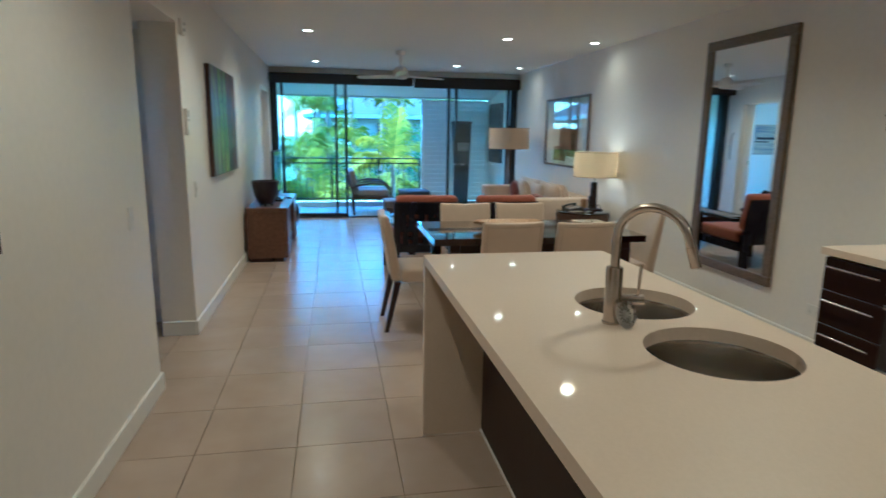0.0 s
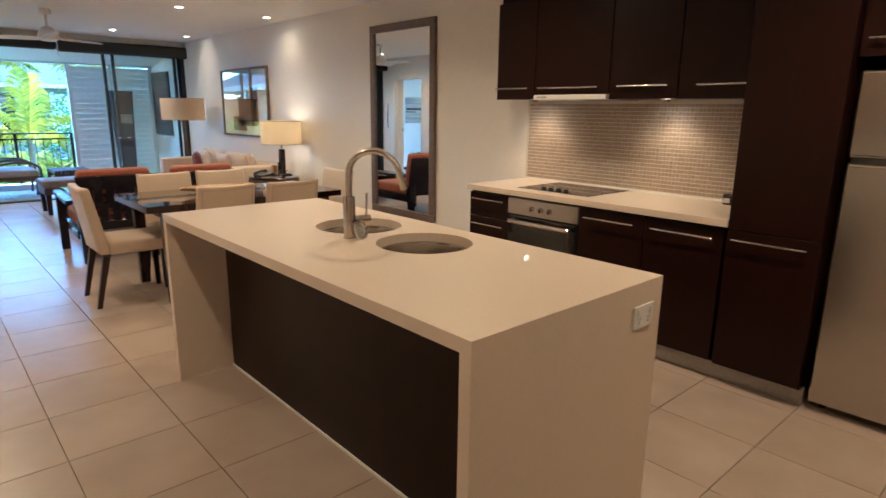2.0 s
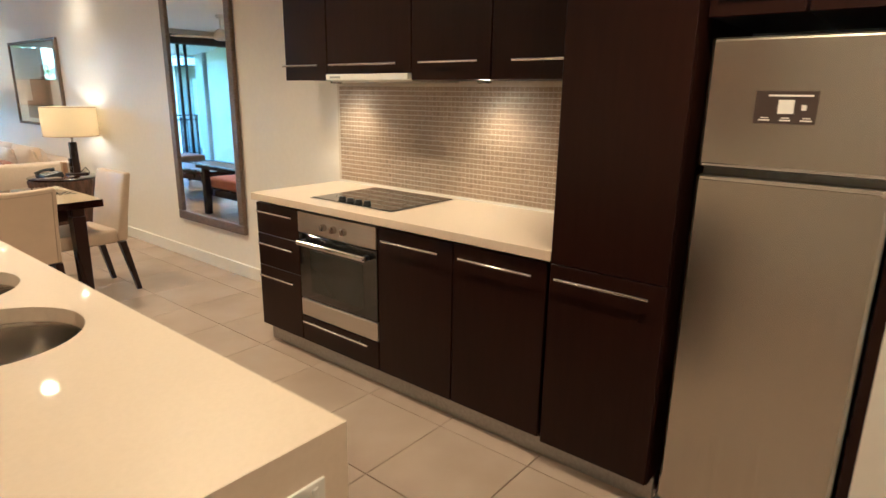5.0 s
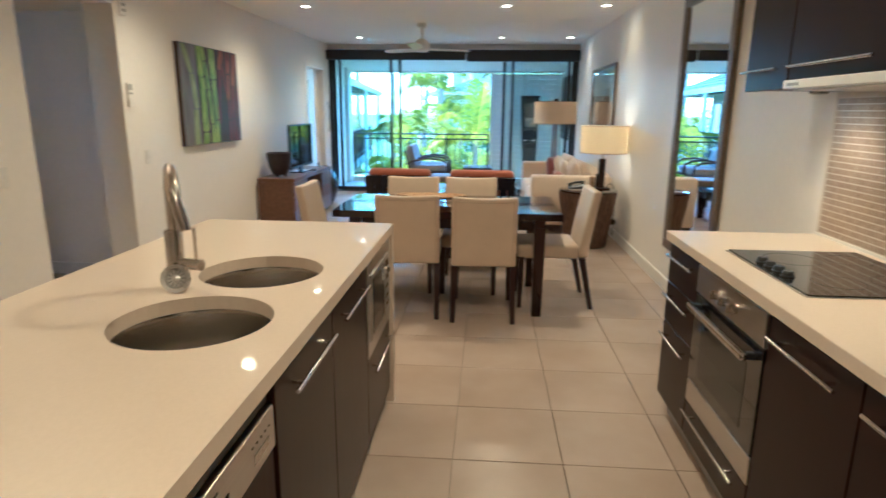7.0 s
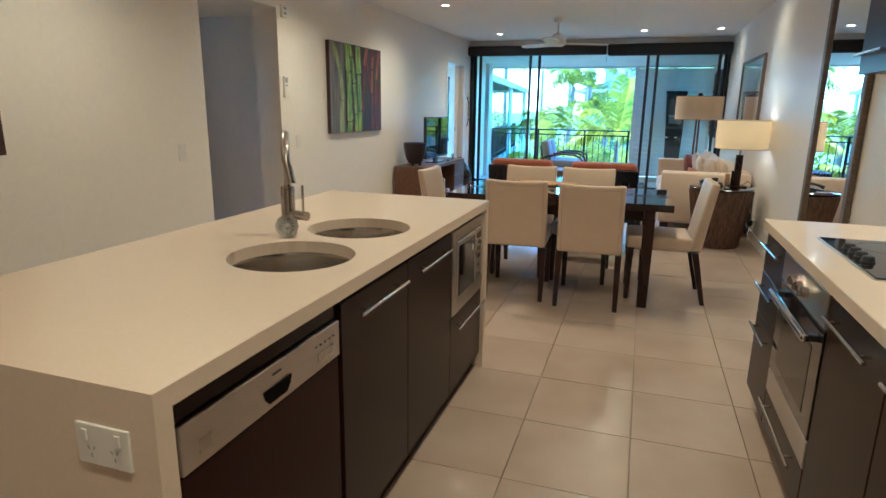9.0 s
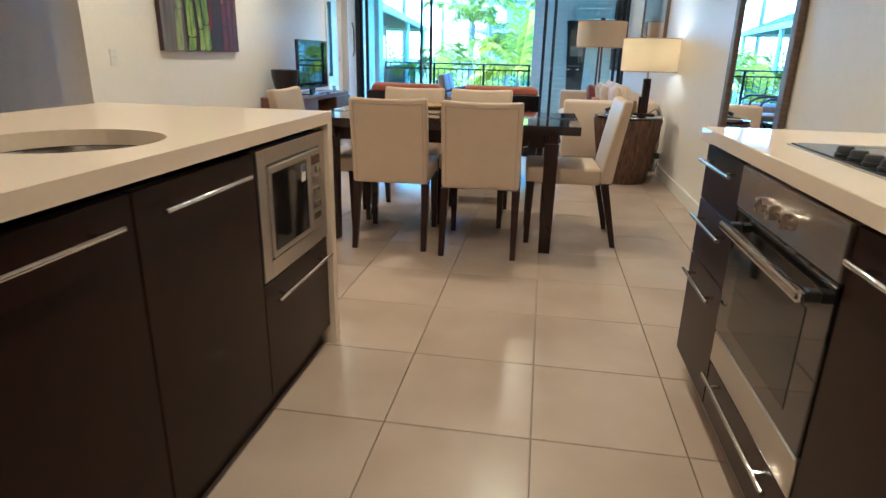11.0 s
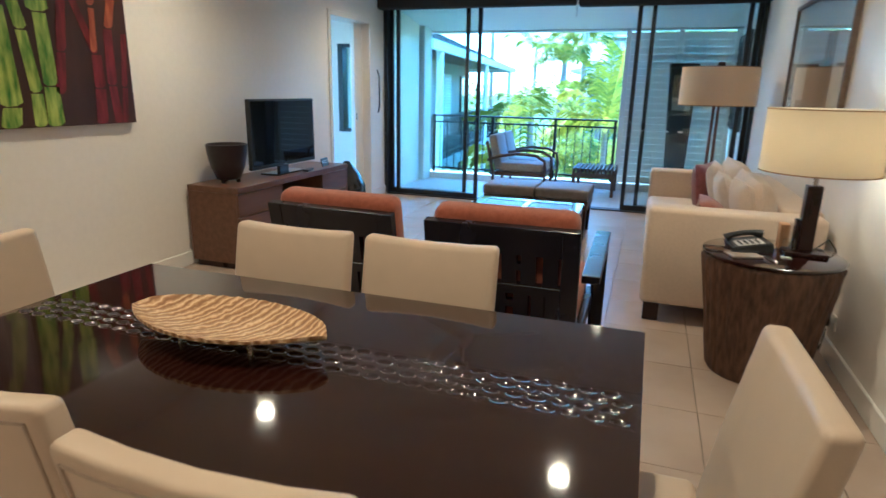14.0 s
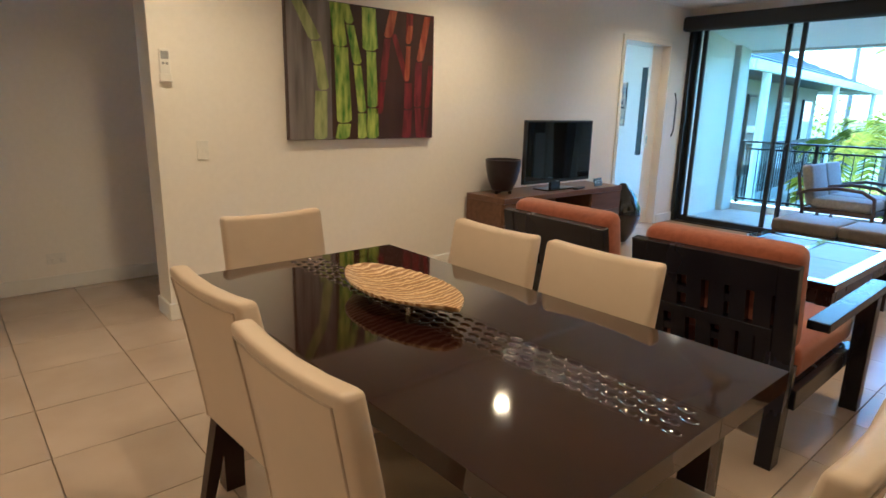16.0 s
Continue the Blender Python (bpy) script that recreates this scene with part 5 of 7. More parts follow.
# ---- dining chairs ----
def dining_chair():
    c = thing("dining_chair", (0, 0, 0), "cream upholstered dining chair with dark tapered legs", "chair", group="chairs round the dining table")
    bm = base()
    box(bm, -0.216, 0.216, -0.155, 0.285, 0.375, 0.475, bev=0.022, seg=3)
    for v in bm.verts:
        if v.co.z > 0.46:
            v.co.z += 0.008 * max(0.0, 1 - (v.co.x / 0.22) ** 2)
    part("seat", bm, LEATHER, c, smooth=True, local=True)
    z0, z1 = 0.385, 0.870

    def lean(z):
        f = max(0.0, (z - z0) / (z1 - z0))
        return -0.185 - 0.080 * f ** 1.15

    bm = base()
    box(bm, -0.218, 0.218, -0.034, 0.034, z0, z1, bev=0.017, seg=3)
    bmesh.ops.bisect_plane(bm, geom=bm.verts[:] + bm.edges[:] + bm.faces[:], plane_co=(0, 0, 0.48), plane_no=(0, 0, 1))
    for z in (0.58, 0.68, 0.78):
        bmesh.ops.bisect_plane(bm, geom=bm.verts[:] + bm.edges[:] + bm.faces[:], plane_co=(0, 0, z), plane_no=(0, 0, 1))
    for x in (-0.12, 0.0, 0.12):
        bmesh.ops.bisect_plane(bm, geom=bm.verts[:] + bm.edges[:] + bm.faces[:], plane_co=(x, 0, 0), plane_no=(1, 0, 0))
    for v in bm.verts:
        f = (v.co.z - z0) / (z1 - z0)
        bow = 1 - (v.co.x / 0.218) ** 2
        v.co.y = v.co.y * (1.05 - 0.25 * f) + lean(v.co.z) - 0.010 * f * bow
        v.co.z -= 0.011 * bow * max(0.0, f - 0.6) / 0.4
    b = part("backrest", bm, LEATHER, c, smooth=True, local=True)
    bm = base()
    for sx in (-1, 1):
        tube(bm, [(sx * 0.192, lean(z) - 0.0345 * (1.05 - 0.25 * (z - z0) / (z1 - z0)) - 0.0038 * (z - z0) / (z1 - z0), z) for z in np.linspace(0.398, 0.842, 9)], 0.0028, 6)
    tube(bm, [(x * 0.192, lean(0.842) - 0.0345 * 0.815 - 0.0092 * (1 - x * x * 0.77), 0.842 - 0.0095 * (1 - x * x * 0.77)) for x in np.linspace(-1, 1, 9)], 0.0028, 6)
    part("seam", bm, SEAM, b, "stitched seam", smooth=True, local=True)
    for sx in (-1, 1):
        bm = base()
        taper(bm, (sx * 0.204, -0.262, 0), (0.030, 0.030), (sx * 0.200, -0.178, 0.38), (0.044, 0.046))
        part("leg", bm, DARKWOOD, c, local=True)
        bm = base()
        taper(bm, (sx * 0.200, 0.262, 0), (0.030, 0.030), (sx * 0.198, 0.255, 0.385), (0.044, 0.044))
        part("leg", bm, DARKWOOD, c, local=True)
    return c


first = dining_chair()
CH = [(1.172, 4.100, 3), (1.702, 4.062, 1), (2.228, 4.374, 92), (0.603, 4.398, -90), (1.090, 4.705, 179), (1.585, 4.705, 180)]
first.matrix_basis = pose(CH[0][0], CH[0][1], 0, 0, 0, CH[0][2])
for x, y, r in CH[1:]:
    copy_thing(first, pose(x, y, 0, 0, 0, r))


# ---- lounge armchairs ----
def armchair():
    """Back at y 0, facing +y, middle of the back at x 0."""
    c = thing("armchair", (0, 0, 0), "dark timber armchair with fretwork back and rust cushions", "armchair", group="lounge armchairs")
    W = 0.322
    for sx in (-1, 1):
        bm = base()
        taper(bm, (sx * (W - 0.03), 0.03, 0), (0.06, 0.075), (sx * (W - 0.03), 0.065, 0.40), (0.06, 0.085))
        part("rear_leg", bm, DARKWOOD_VEIL, c, local=True)
        bm = base()
        box(bm, sx * (W + 0.042) - 0.036, sx * (W + 0.042) + 0.036, 0.79, 0.862, 0, 0.545, bev=0.003, seg=1)
        part("front_leg", bm, DARKWOOD_VEIL, c, local=True)
        bm = base()
        box(bm, sx * (W + 0.040) - 0.039, sx * (W + 0.040) + 0.039, 0.12, 1.0, 0.546, 0.582, bev=0.004)
        part("arm", bm, DARKWOOD_VEIL, c, local=True)
        bm = base()
        box(bm, sx * (W - 0.005) - 0.02, sx * (W - 0.005) + 0.02, 0.10, 0.86, 0.22, 0.30, bev=0.003, seg=1)
        part("side_rail", bm, DARKWOOD_VEIL, c, local=True)
    bm = base()
    box(bm, -W + 0.02, W - 0.02, 0.80, 0.84, 0.22, 0.30, bev=0.003, seg=1)
    part("front_rail", bm, DARKWOOD_VEIL, c, local=True)
    bm = base()
    box(bm, -W + 0.016, W - 0.016, 0.10, 0.80, 0.285, 0.305)
    part("seat_board", bm, DARKWOOD_VEIL, c, local=True)
    B = pose(0, 0.06, 0.30, 10)
    # back frame with fretwork
    for b in ((-W, -W + 0.07, 0.0, 0.51), (W - 0.07, W, 0.0, 0.51)):
        bm = base()
        box(bm, b[0], b[1], -0.022, 0.022, b[2], b[3], bev=0.003, seg=1, m=B)
        part("back_post", bm, DARKWOOD_VEIL, c, local=True)
    for z0, z1 in ((0.0, 0.08), (0.21, 0.255), (0.39, 0.51)):
        bm = base()
        box(bm, -W + 0.07, W - 0.07, -0.020, 0.020, z0, z1, bev=0.002, seg=1, m=B)
        part("back_rail", bm, DARKWOOD_VEIL, c, local=True)
    for x in (-0.205, -0.11, -0.005, 0.09, 0.165, 0.218):
        bm = base()
        box(bm, x - 0.031, x + 0.031, -0.018, 0.018, 0.08, 0.21, m=B)
        part("slat", bm, DARKWOOD_VEIL, c, local=True)
    for x in (-0.22, -0.15, -0.05, 0.04, 0.12, 0.21):
        bm = base()
        box(bm, x - 0.031, x + 0.031, -0.018, 0.018, 0.255, 0.39, m=B)
        part("slat", bm, DARKWOOD_VEIL, c, local=True)
    for x0, x1, z in ((-0.205, -0.11, 0.13), (-0.005, 0.09, 0.145), (-0.15, -0.05, 0.31), (0.04, 0.12, 0.32)):
        bm = base()
        box(bm, x0 + 0.02, x1 - 0.02, -0.014, 0.014, z, z + 0.03, m=B)
        part("slat", bm, DARKWOOD_VEIL, c, local=True)
    bm = base()
    box(bm, -W + 0.012, W - 0.012, 0.17, 0.88, 0.306, 0.435, bev=0.035, seg=4)
    for v in bm.verts:
        if v.co.z > 0.42:
            v.co.z += 0.012 * max(0.0, 1 - (v.co.x / 0.34) ** 2)
    part("seat_cushion", bm, ORANGE, c, smooth=True, local=True)
    bm = base()
    box(bm, -W + 0.02, W - 0.012, 0.024, 0.150, 0.135, 0.552, bev=0.045, seg=4, m=B)
    part("back_cushion", bm, ORANGE, c, smooth=True, local=True)
    return c


arm = armchair()
arm.matrix_basis = pose(1.664, 5.592, 0, 0, 0, 1)
copy_thing(arm, pose(0.862, 5.63, 0, 0, 0, -3))

# ---- coffee table ----
ct = thing("coffee_table", (1.29, 7.63, 0), "low dark timber coffee table with four pale tile insets", "coffee table")
CX0, CX1, CY0, CY1, CZ = 0.842, 1.735, 6.97, 8.30, 0.42
for b in ((CX0, CX1, CY0, CY0 + 0.085), (CX0, CX1, CY1 - 0.085, CY1), (CX0, CX0 + 0.085, CY0 + 0.085, CY1 - 0.085), (CX1 - 0.085, CX1, CY0 + 0.085, CY1 - 0.085),
          (1.264, 1.314, CY0 + 0.085, CY1 - 0.085)):
    bm = base()
    box(bm, *b, CZ - 0.045, CZ, bev=0.003, seg=1)
    part("top_rail", bm, LACQUER, ct)
INSET = mat("inset_tile", (0.11, 0.10, 0.09), (0.17, 0.155, 0.14), 0.38, scale=14, big_amt=0.2)
for x0, x1 in ((CX0 + 0.087, 1.262), (1.316, CX1 - 0.087)):
    for y0, y1 in ((CY0 + 0.087, 7.63), (7.634, CY1 - 0.087)):
        bm = base()
        box(bm, x0, x1, y0, y1, CZ - 0.03, CZ - 0.004, bev=0.003, seg=1)
        part("inset_tile", bm, INSET, ct)
for x in (CX0 + 0.05, CX1 - 0.05):
    for y in (CY0 + 0.05, CY1 - 0.05):
        bm = base()
        box(bm, x - 0.04, x + 0.04, y - 0.04, y + 0.04, 0, CZ - 0.046, bev=0.003, seg=1)
        part("leg", bm, DARKWOOD, ct)
for x in (CX0 + 0.04, CX1 - 0.04):
    bm = base()
    box(bm, x - 0.015, x + 0.015, CY0 + 0.092, CY1 - 0.092, CZ - 0.13, CZ - 0.046)
    part("apron", bm, DARKWOOD, ct)
for y in (CY0 + 0.04, CY1 - 0.04):
    bm = base()
    box(bm, CX0 + 0.092, CX1 - 0.092, y - 0.015, y + 0.015, CZ - 0.13, CZ - 0.046)
    part("apron", bm, DARKWOOD, ct)

# ---- ottomans ----
def ottoman(x0, x1, y0, y1):
    o = thing("ottoman", ((x0 + x1) / 2, (y0 + y1) / 2, 0), "dark timber ottoman with a taupe seat cushion", "ottoman", group="ottomans")
    bm = base()
    box(bm, x0 + 0.01, x1 - 0.01, y0 + 0.01, y1 - 0.01, 0.27, 0.36, bev=0.006)
    part("base_frame", bm, OTTO, o)
    bm = base()
    box(bm, x0, x1, y0, y1, 0.361, 0.455, bev=0.022, seg=3)
    part("cushion", bm, OTTOTOP, o, smooth=True)
    for x in (x0 + 0.05, x1 - 0.05):
        for y in (y0 + 0.05, y1 - 0.05):
            bm = base()
            taper(bm, (x, y, 0), (0.05, 0.05), (x, y, 0.27), (0.065, 0.065))
            part("leg", bm, DARKWOOD, o)


ottoman(0.725, 1.222, 8.74, 9.26)
ottoman(1.230, 1.728, 8.74, 9.26)

# ---- sofa ----
sofa = thing("sofa", (2.7, 7.87, 0), "beige fabric two-seat sofa with square arms along the wall", "sofa")
SX0, SX1, SY0, SY1 = 2.235, 3.165, 6.835, 8.93
for y0, y1 in ((SY0, SY0 + 0.19), (SY1 - 0.19, SY1)):
    bm = base()
    box(bm, SX0, SX1 - 0.02, y0, y1, 0.115, 0.69, bev=0.028, seg=4)
    part("arm", bm, SOFA, sofa, smooth=True)
bm = base()
box(bm, 2.95, SX1, SY0 + 0.191, SY1 - 0.191, 0.115, 0.70, bev=0.03, seg=3)
part("back", bm, SOFA, sofa, smooth=True)
bm = base()
box(bm, SX0 + 0.03, 2.949, SY0 + 0.191, SY1 - 0.191, 0.115, 0.285, bev=0.012)
part("seat_base", bm, SOFA, sofa)
for y0, y1 in ((SY0 + 0.193, 7.88), (7.886, SY1 - 0.193)):
    bm = base()
    box(bm, SX0 - 0.005, 2.94, y0, y1, 0.287, 0.465, bev=0.05, seg=4)
    part("seat_cushion", bm, CREAM, sofa, smooth=True)
    bm = base()
    pillow(bm, 0.42, y1 - y0 - 0.01, 0.22, pose(2.87, (y0 + y1) / 2, 0.63, 0, 78, 0), n=12)
    part("back_cushion", bm, SOFA, sofa, smooth=True)
for x in (SX0 + 0.07, SX1 - 0.09):
    for y in (SY0 + 0.08, SY1 - 0.08):
        bm = base()
        box(bm, x - 0.045, x + 0.045, y - 0.045, y + 0.045, 0, 0.114, bev=0.004)
        part("foot", bm, DARKWOOD, sofa)
RUSTP = mat("rust_pillow_fabric", (0.24, 0.085, 0.055), (0.33, 0.13, 0.085), 0.85, scale=30, bump=0.2, bump_scale=380, sheen=0.3)
for lab, mt, sz, m in (("plum velvet throw pillow in the sofa's far corner", PLUM, 0.38, pose(2.66, 8.52, 0.60, 82, 0, 66)),
                       ("cream throw pillow leaning on the sofa back", CREAM, 0.42, pose(2.74, 8.28, 0.62, 72, 0, 82)),
                       ("cream throw pillow leaning on the sofa back", CREAM, 0.42, pose(2.74, 7.62, 0.62, 70, 0, 90)),
                       ("rust throw pillow lying low against cream ones", RUSTP, 0.38, pose(2.66, 7.28, 0.555, 46, 0, 86)),
                       ("beige throw pillow by the sofa arm", SOFA, 0.42, pose(2.80, 7.26, 0.62, 74, 0, 94))):
    t = thing("throw_pillow", m.translation, lab, "cushion", group="sofa pillows")
    bm = base()
    pillow(bm, sz, sz, 0.15, m, n=12)
    part("cover", bm, mt, t, smooth=True)

# ---- side table, lamp, telephone ----
SC = (2.80, 6.36)
st = thing("side_table", (*SC, 0), "round carved dark wood drum side table, wider at the top", "side table")
bm = base()
prof = [(0.215, 0.0), (0.222, 0.02), (0.24, 0.16), (0.262, 0.32), (0.285, 0.46), (0.30, 0.565), (0.292, 0.585)]
rings = lathe(bm, prof, 96, at=(*SC, 0))
for k, rg in enumerate(rings[1:-1]):
    for i, v in enumerate(rg):
        q = 0.0075 * math.sin(i * 2 * math.pi * 30 / 96 + 0.9 * math.sin(k * 2.1 + i * 0.19)) + random.uniform(-0.002, 0.002)
        d = Vector((v.co.x - SC[0], v.co.y - SC[1], 0)).normalized()
        v.co += d * q
bm.faces.new(rings[0][::-1]), bm.faces.new(rings[-1])
part("drum", bm, BARK, st, smooth=True)
bm = base()
lathe(bm, [(0.298, 0.586), (0.305, 0.592), (0.305, 0.602), (0.298, 0.606), (0.001, 0.606)], 64, at=(*SC, 0))
part("tabletop", bm, LACQUER, st, "polished dark wood top", smooth=True)

LC = (2.935, 6.39)
lamp = thing("table_lamp", (*LC, 0.606), "dark wood table lamp with a lit linen drum shade", "table lamp")
bm = base()
box(bm, LC[0] - 0.09, LC[0] + 0.09, LC[1] - 0.075, LC[1] + 0.075, 0.606, 0.624, bev=0.004)
part("base", bm, DARKWOOD, lamp)
bm = base()
box(bm, LC[0] - 0.034, LC[0] + 0.030, LC[1] - 0.028, LC[1] + 0.028, 0.6245, 0.93, bev=0.004)
part("column", bm, DARKWOOD, lamp)
bm = base()
box(bm, LC[0] - 0.055, LC[0] - 0.0345, LC[1] - 0.02, LC[1] + 0.02, 0.6245, 0.77, bev=0.003)
part("fin", bm, DARKWOOD, lamp)
bm = base()
rod(bm, (*LC, 0.93), (*LC, 1.09), 0.010)
part("stem", bm, STEEL, lamp, smooth=True)


def drum_shade(name, c, r, z0, z1, material, parent):
    bm = base()
    lathe(bm, [(r, z0), (r, z1), (r - 0.003, z1), (r - 0.003, z0), (r, z0)], 64, at=(*c, 0))
    sh = part(name, bm, material, parent, "pale linen drum shade", smooth=True)
    bm = base()
    for k in range(3):
        a = 2 * math.pi * k / 3
        rod(bm, (c[0], c[1], z1 - 0.03), (c[0] + (r - 0.004) * math.cos(a), c[1] + (r - 0.004) * math.sin(a), z1 - 0.012), 0.002, n=6)
    part("spider", bm, STEEL, sh)
    for z in (z0, z1 - 0.006):
        bm = base()
        lathe(bm, [(r + 0.0004, z), (r + 0.0016, z), (r + 0.0016, z + 0.006), (r + 0.0004, z + 0.006)], 64, at=(*c, 0))
        part("binding", bm, BINDING, sh, "tan edge binding", smooth=True)
    return sh


drum_shade("shade", LC, 0.243, 0.99, 1.272, SHADE_ON, lamp)
bm = base()
lathe(bm, [(0.012, 1.09), (0.022, 1.12), (0.026, 1.145), (0.018, 1.17), (0.0005, 1.178)], 16, at=(*LC, 0))
part("bulb", bm, BULB, lamp, smooth=True)
L = new("table_lamp_light", bpy.data.lights.new("table_lamp_light", "POINT"))
L.data.energy, L.data.color, L.data.shadow_soft_size = TLAMP, (1.0, 0.60, 0.28), 0.07
L.matrix_basis = pose(LC[0], LC[1], 1.14)
cord = thing("lamp_cord", (3.05, 6.5, 0.0), "thin black lamp cord hanging to the socket", "cord")
bm = base()
tube(bm, [(2.99, 6.44, 0.62), (3.06, 6.50, 0.66), (3.10, 6.53, 0.612), (3.13, 6.57, 0.52), (3.14, 6.60, 0.3), (3.12, 6.58, 0.10), (3.14, 6.62, 0.05), (3.165, 6.655, 0.16)], 0.004, 6)
part("cable", bm, BLACKPL, cord, smooth=True)
plug = thing("plug_adapter", (XE - 0.02, 6.68, 0.19), "black plug adapter in the wall socket", "plug")
bm = base()
box(bm, XE - 0.06, XE - 0.0138, 6.655, 6.71, 0.17, 0.225, bev=0.006)
part("body", bm, BLACKPL, plug)

ph = thing("telephone", (2.69, 6.40, 0.606), "black corded desk telephone with grey keypad", "telephone")
PMX = pose(2.70, 6.44, 0.606, 0, 0, -82) @ Matrix.Diagonal((1, 1, 0.62, 1))
bm = base()
vs = []
for x, y, z in ((-0.10, -0.085, 0), (0.10, -0.085, 0), (0.10, 0.10, 0), (-0.10, 0.10, 0), (-0.095, -0.08, 0.022), (0.095, -0.08, 0.022), (0.09, 0.09, 0.068), (-0.09, 0.09, 0.068)):
    vs.append(bm.verts.new((x, y, z)))
for f in ((3, 2, 1, 0), (4, 5, 6, 7), (0, 1, 5, 4), (1, 2, 6, 5), (2, 3, 7, 6), (3, 0, 4, 7)):
    bm.faces.new([vs[i] for i in f])
bmesh.ops.bevel(bm, geom=bm.edges[:], offset=0.006, segments=2, affect="EDGES")
bmesh.ops.transform(bm, matrix=PMX, verts=bm.verts)
part("body", bm, BLACKPL, ph)
SL = PMX @ pose(0, 0.0, 0.046, 15.1)
bm = base()
box(bm, -0.018, 0.082, -0.062, 0.06, 0.0, 0.003, m=SL)
kp = part("keypad", bm, mat("keypad_card", (0.50, 0.50, 0.50), (0.60, 0.60, 0.60), 0.4), ph, "pale keypad card")
for i in range(3):
    for j in range(4):
        bm = base()
        box(bm, 0.0 + 0.026 * i, 0.018 + 0.026 * i, -0.05 + 0.026 * j, -0.034 + 0.026 * j, 0.0032, 0.007, bev=0.002, seg=1, m=SL)
        part("key", bm, BLACKPL, kp)
bm = base()
tube(bm, [SL @ Vector(p) for p in ((-0.06, -0.085, 0.012), (-0.06, -0.05, 0.034), (-0.06, 0.0, 0.042), (-0.06, 0.05, 0.038), (-0.06, 0.088, 0.016))], lambda f: 0.013 + 0.010 * abs(2 * f - 1) ** 3, 12)
part("handset", bm, BLACKPL, ph, smooth=True)
card = thing("info_card", (2.84, 6.30, 0.606), "small clear acrylic card holder beside the telephone", "card holder")
bm = base()
box(bm, 2.815, 2.865, 6.255, 6.259, 0.607, 0.70, m=None)
part("sheet", bm, PANE, card)
bm = base()
box(bm, 2.82, 2.86, 6.25, 6.28, 0.6065, 0.612)
part("foot", bm, WHITEPL, card)
wood = thing("timber_card_box", (2.86, 6.44, 0.606), "small pale timber box beside the lamp", "box")
bm = base()
box(bm, 2.835, 2.875, 6.435, 6.50, 0.6065, 0.73, bev=0.003)
part("body", bm, mat("pale_timber", (0.34, 0.19, 0.08), (0.48, 0.29, 0.13), 0.5, scale=12, stretch=(3, 3, 0.5)), wood)
book = thing("notepad", (2.68, 6.22, 0.606), "dark notepad and pen by the telephone", "notepad")
bm = base()
box(bm, -0.07, 0.07, -0.05, 0.05, 0.0005, 0.010, bev=0.002, seg=1, m=pose(2.66, 6.235, 0.606, 0, 0, 18))
part("pad", bm, mat("notepad_cover", (0.2, 0.16, 0.12), (0.3, 0.25, 0.2), 0.5, scale=30), book)
bm = base()
rod(bm, (2.61, 6.25, 0.621), (2.73, 6.275, 0.621), 0.004, n=8)
part("pen", bm, BLACKPL, book, smooth=True)

# ---- floor lamp ----
FC = (2.72, 9.14)
fl = thing("floor_lamp", (*FC, 0), "dark timber floor lamp with a large linen drum shade", "floor lamp")
bm = base()
lathe(bm, [(0.15, 0.0), (0.15, 0.018), (0.14, 0.024), (0.001, 0.026)], 40, at=(*FC, 0))
part("base", bm, DARKWOOD, fl, smooth=True)
for dx in (-0.022, 0.022):
    bm = base()
    taper(bm, (FC[0] + dx * 1.3, FC[1], 0.024), (0.032, 0.032), (FC[0] + dx * 0.8, FC[1], 1.28), (0.024, 0.024))
    part("post", bm, WALNUT, fl)
bm = base()
rod(bm, (*FC, 1.24), (*FC, 1.60), 0.009)
part("stem", bm, STEEL, fl, smooth=True)
drum_shade("shade", FC, 0.315, 1.23, 1.555, SHADE, fl)
bm = base()
box(bm, FC[0] - 0.03, FC[0] + 0.03, FC[1] - 0.03, FC[1] + 0.03, 1.557, 1.60, bev=0.008)
part("finial", bm, DARKWOOD, fl)

# ---- television console ----
con = thing("tv_console", (-0.75, 7.57, 0), "walnut television console with drawers and an open knee space", "console")
X0, X1, Y0, Y1, CT = -0.985, -0.545, 6.755, 8.40, 0.615
bm = base()
box(bm, X0, X1 + 0.005, Y0 - 0.004, Y1 + 0.004, CT - 0.045, CT, bev=0.003, seg=1)
part("top_board", bm, WALNUT, con)
for a, b in ((Y0, 7.30), (7.93, Y1)):
    bm = base()
    box(bm, X0, X1 - 0.021, a, b, 0.045, CT - 0.0455)
    part("pedestal", bm, WALNUT, con)
    bm = base()
    box(bm, X0 + 0.02, X1 - 0.05, a + 0.02, b - 0.02, 0.0, 0.0449)
    part("plinth", bm, DARKWOOD, con)
    for k in range(3):
        z0 = 0.05 + k * 0.174
        bm = base()
        box(bm, X1 - 0.0205, X1, a + 0.003, b - 0.003, z0, z0 + 0.168, bev=0.002, seg=1)
        part("drawer_front", bm, WALNUT, con)
bm = base()
box(bm, X0, X0 + 0.02, 7.301, 7.929, 0.2, CT - 0.0455)
part("back_board", bm, WALNUT, con)
bm = base()
box(bm, X0 + 0.021, X1 - 0.03, 7.302, 7.928, 0.150, 0.170)
part("shelf", bm, DARKWOOD, con, "dark shelf in the knee space")
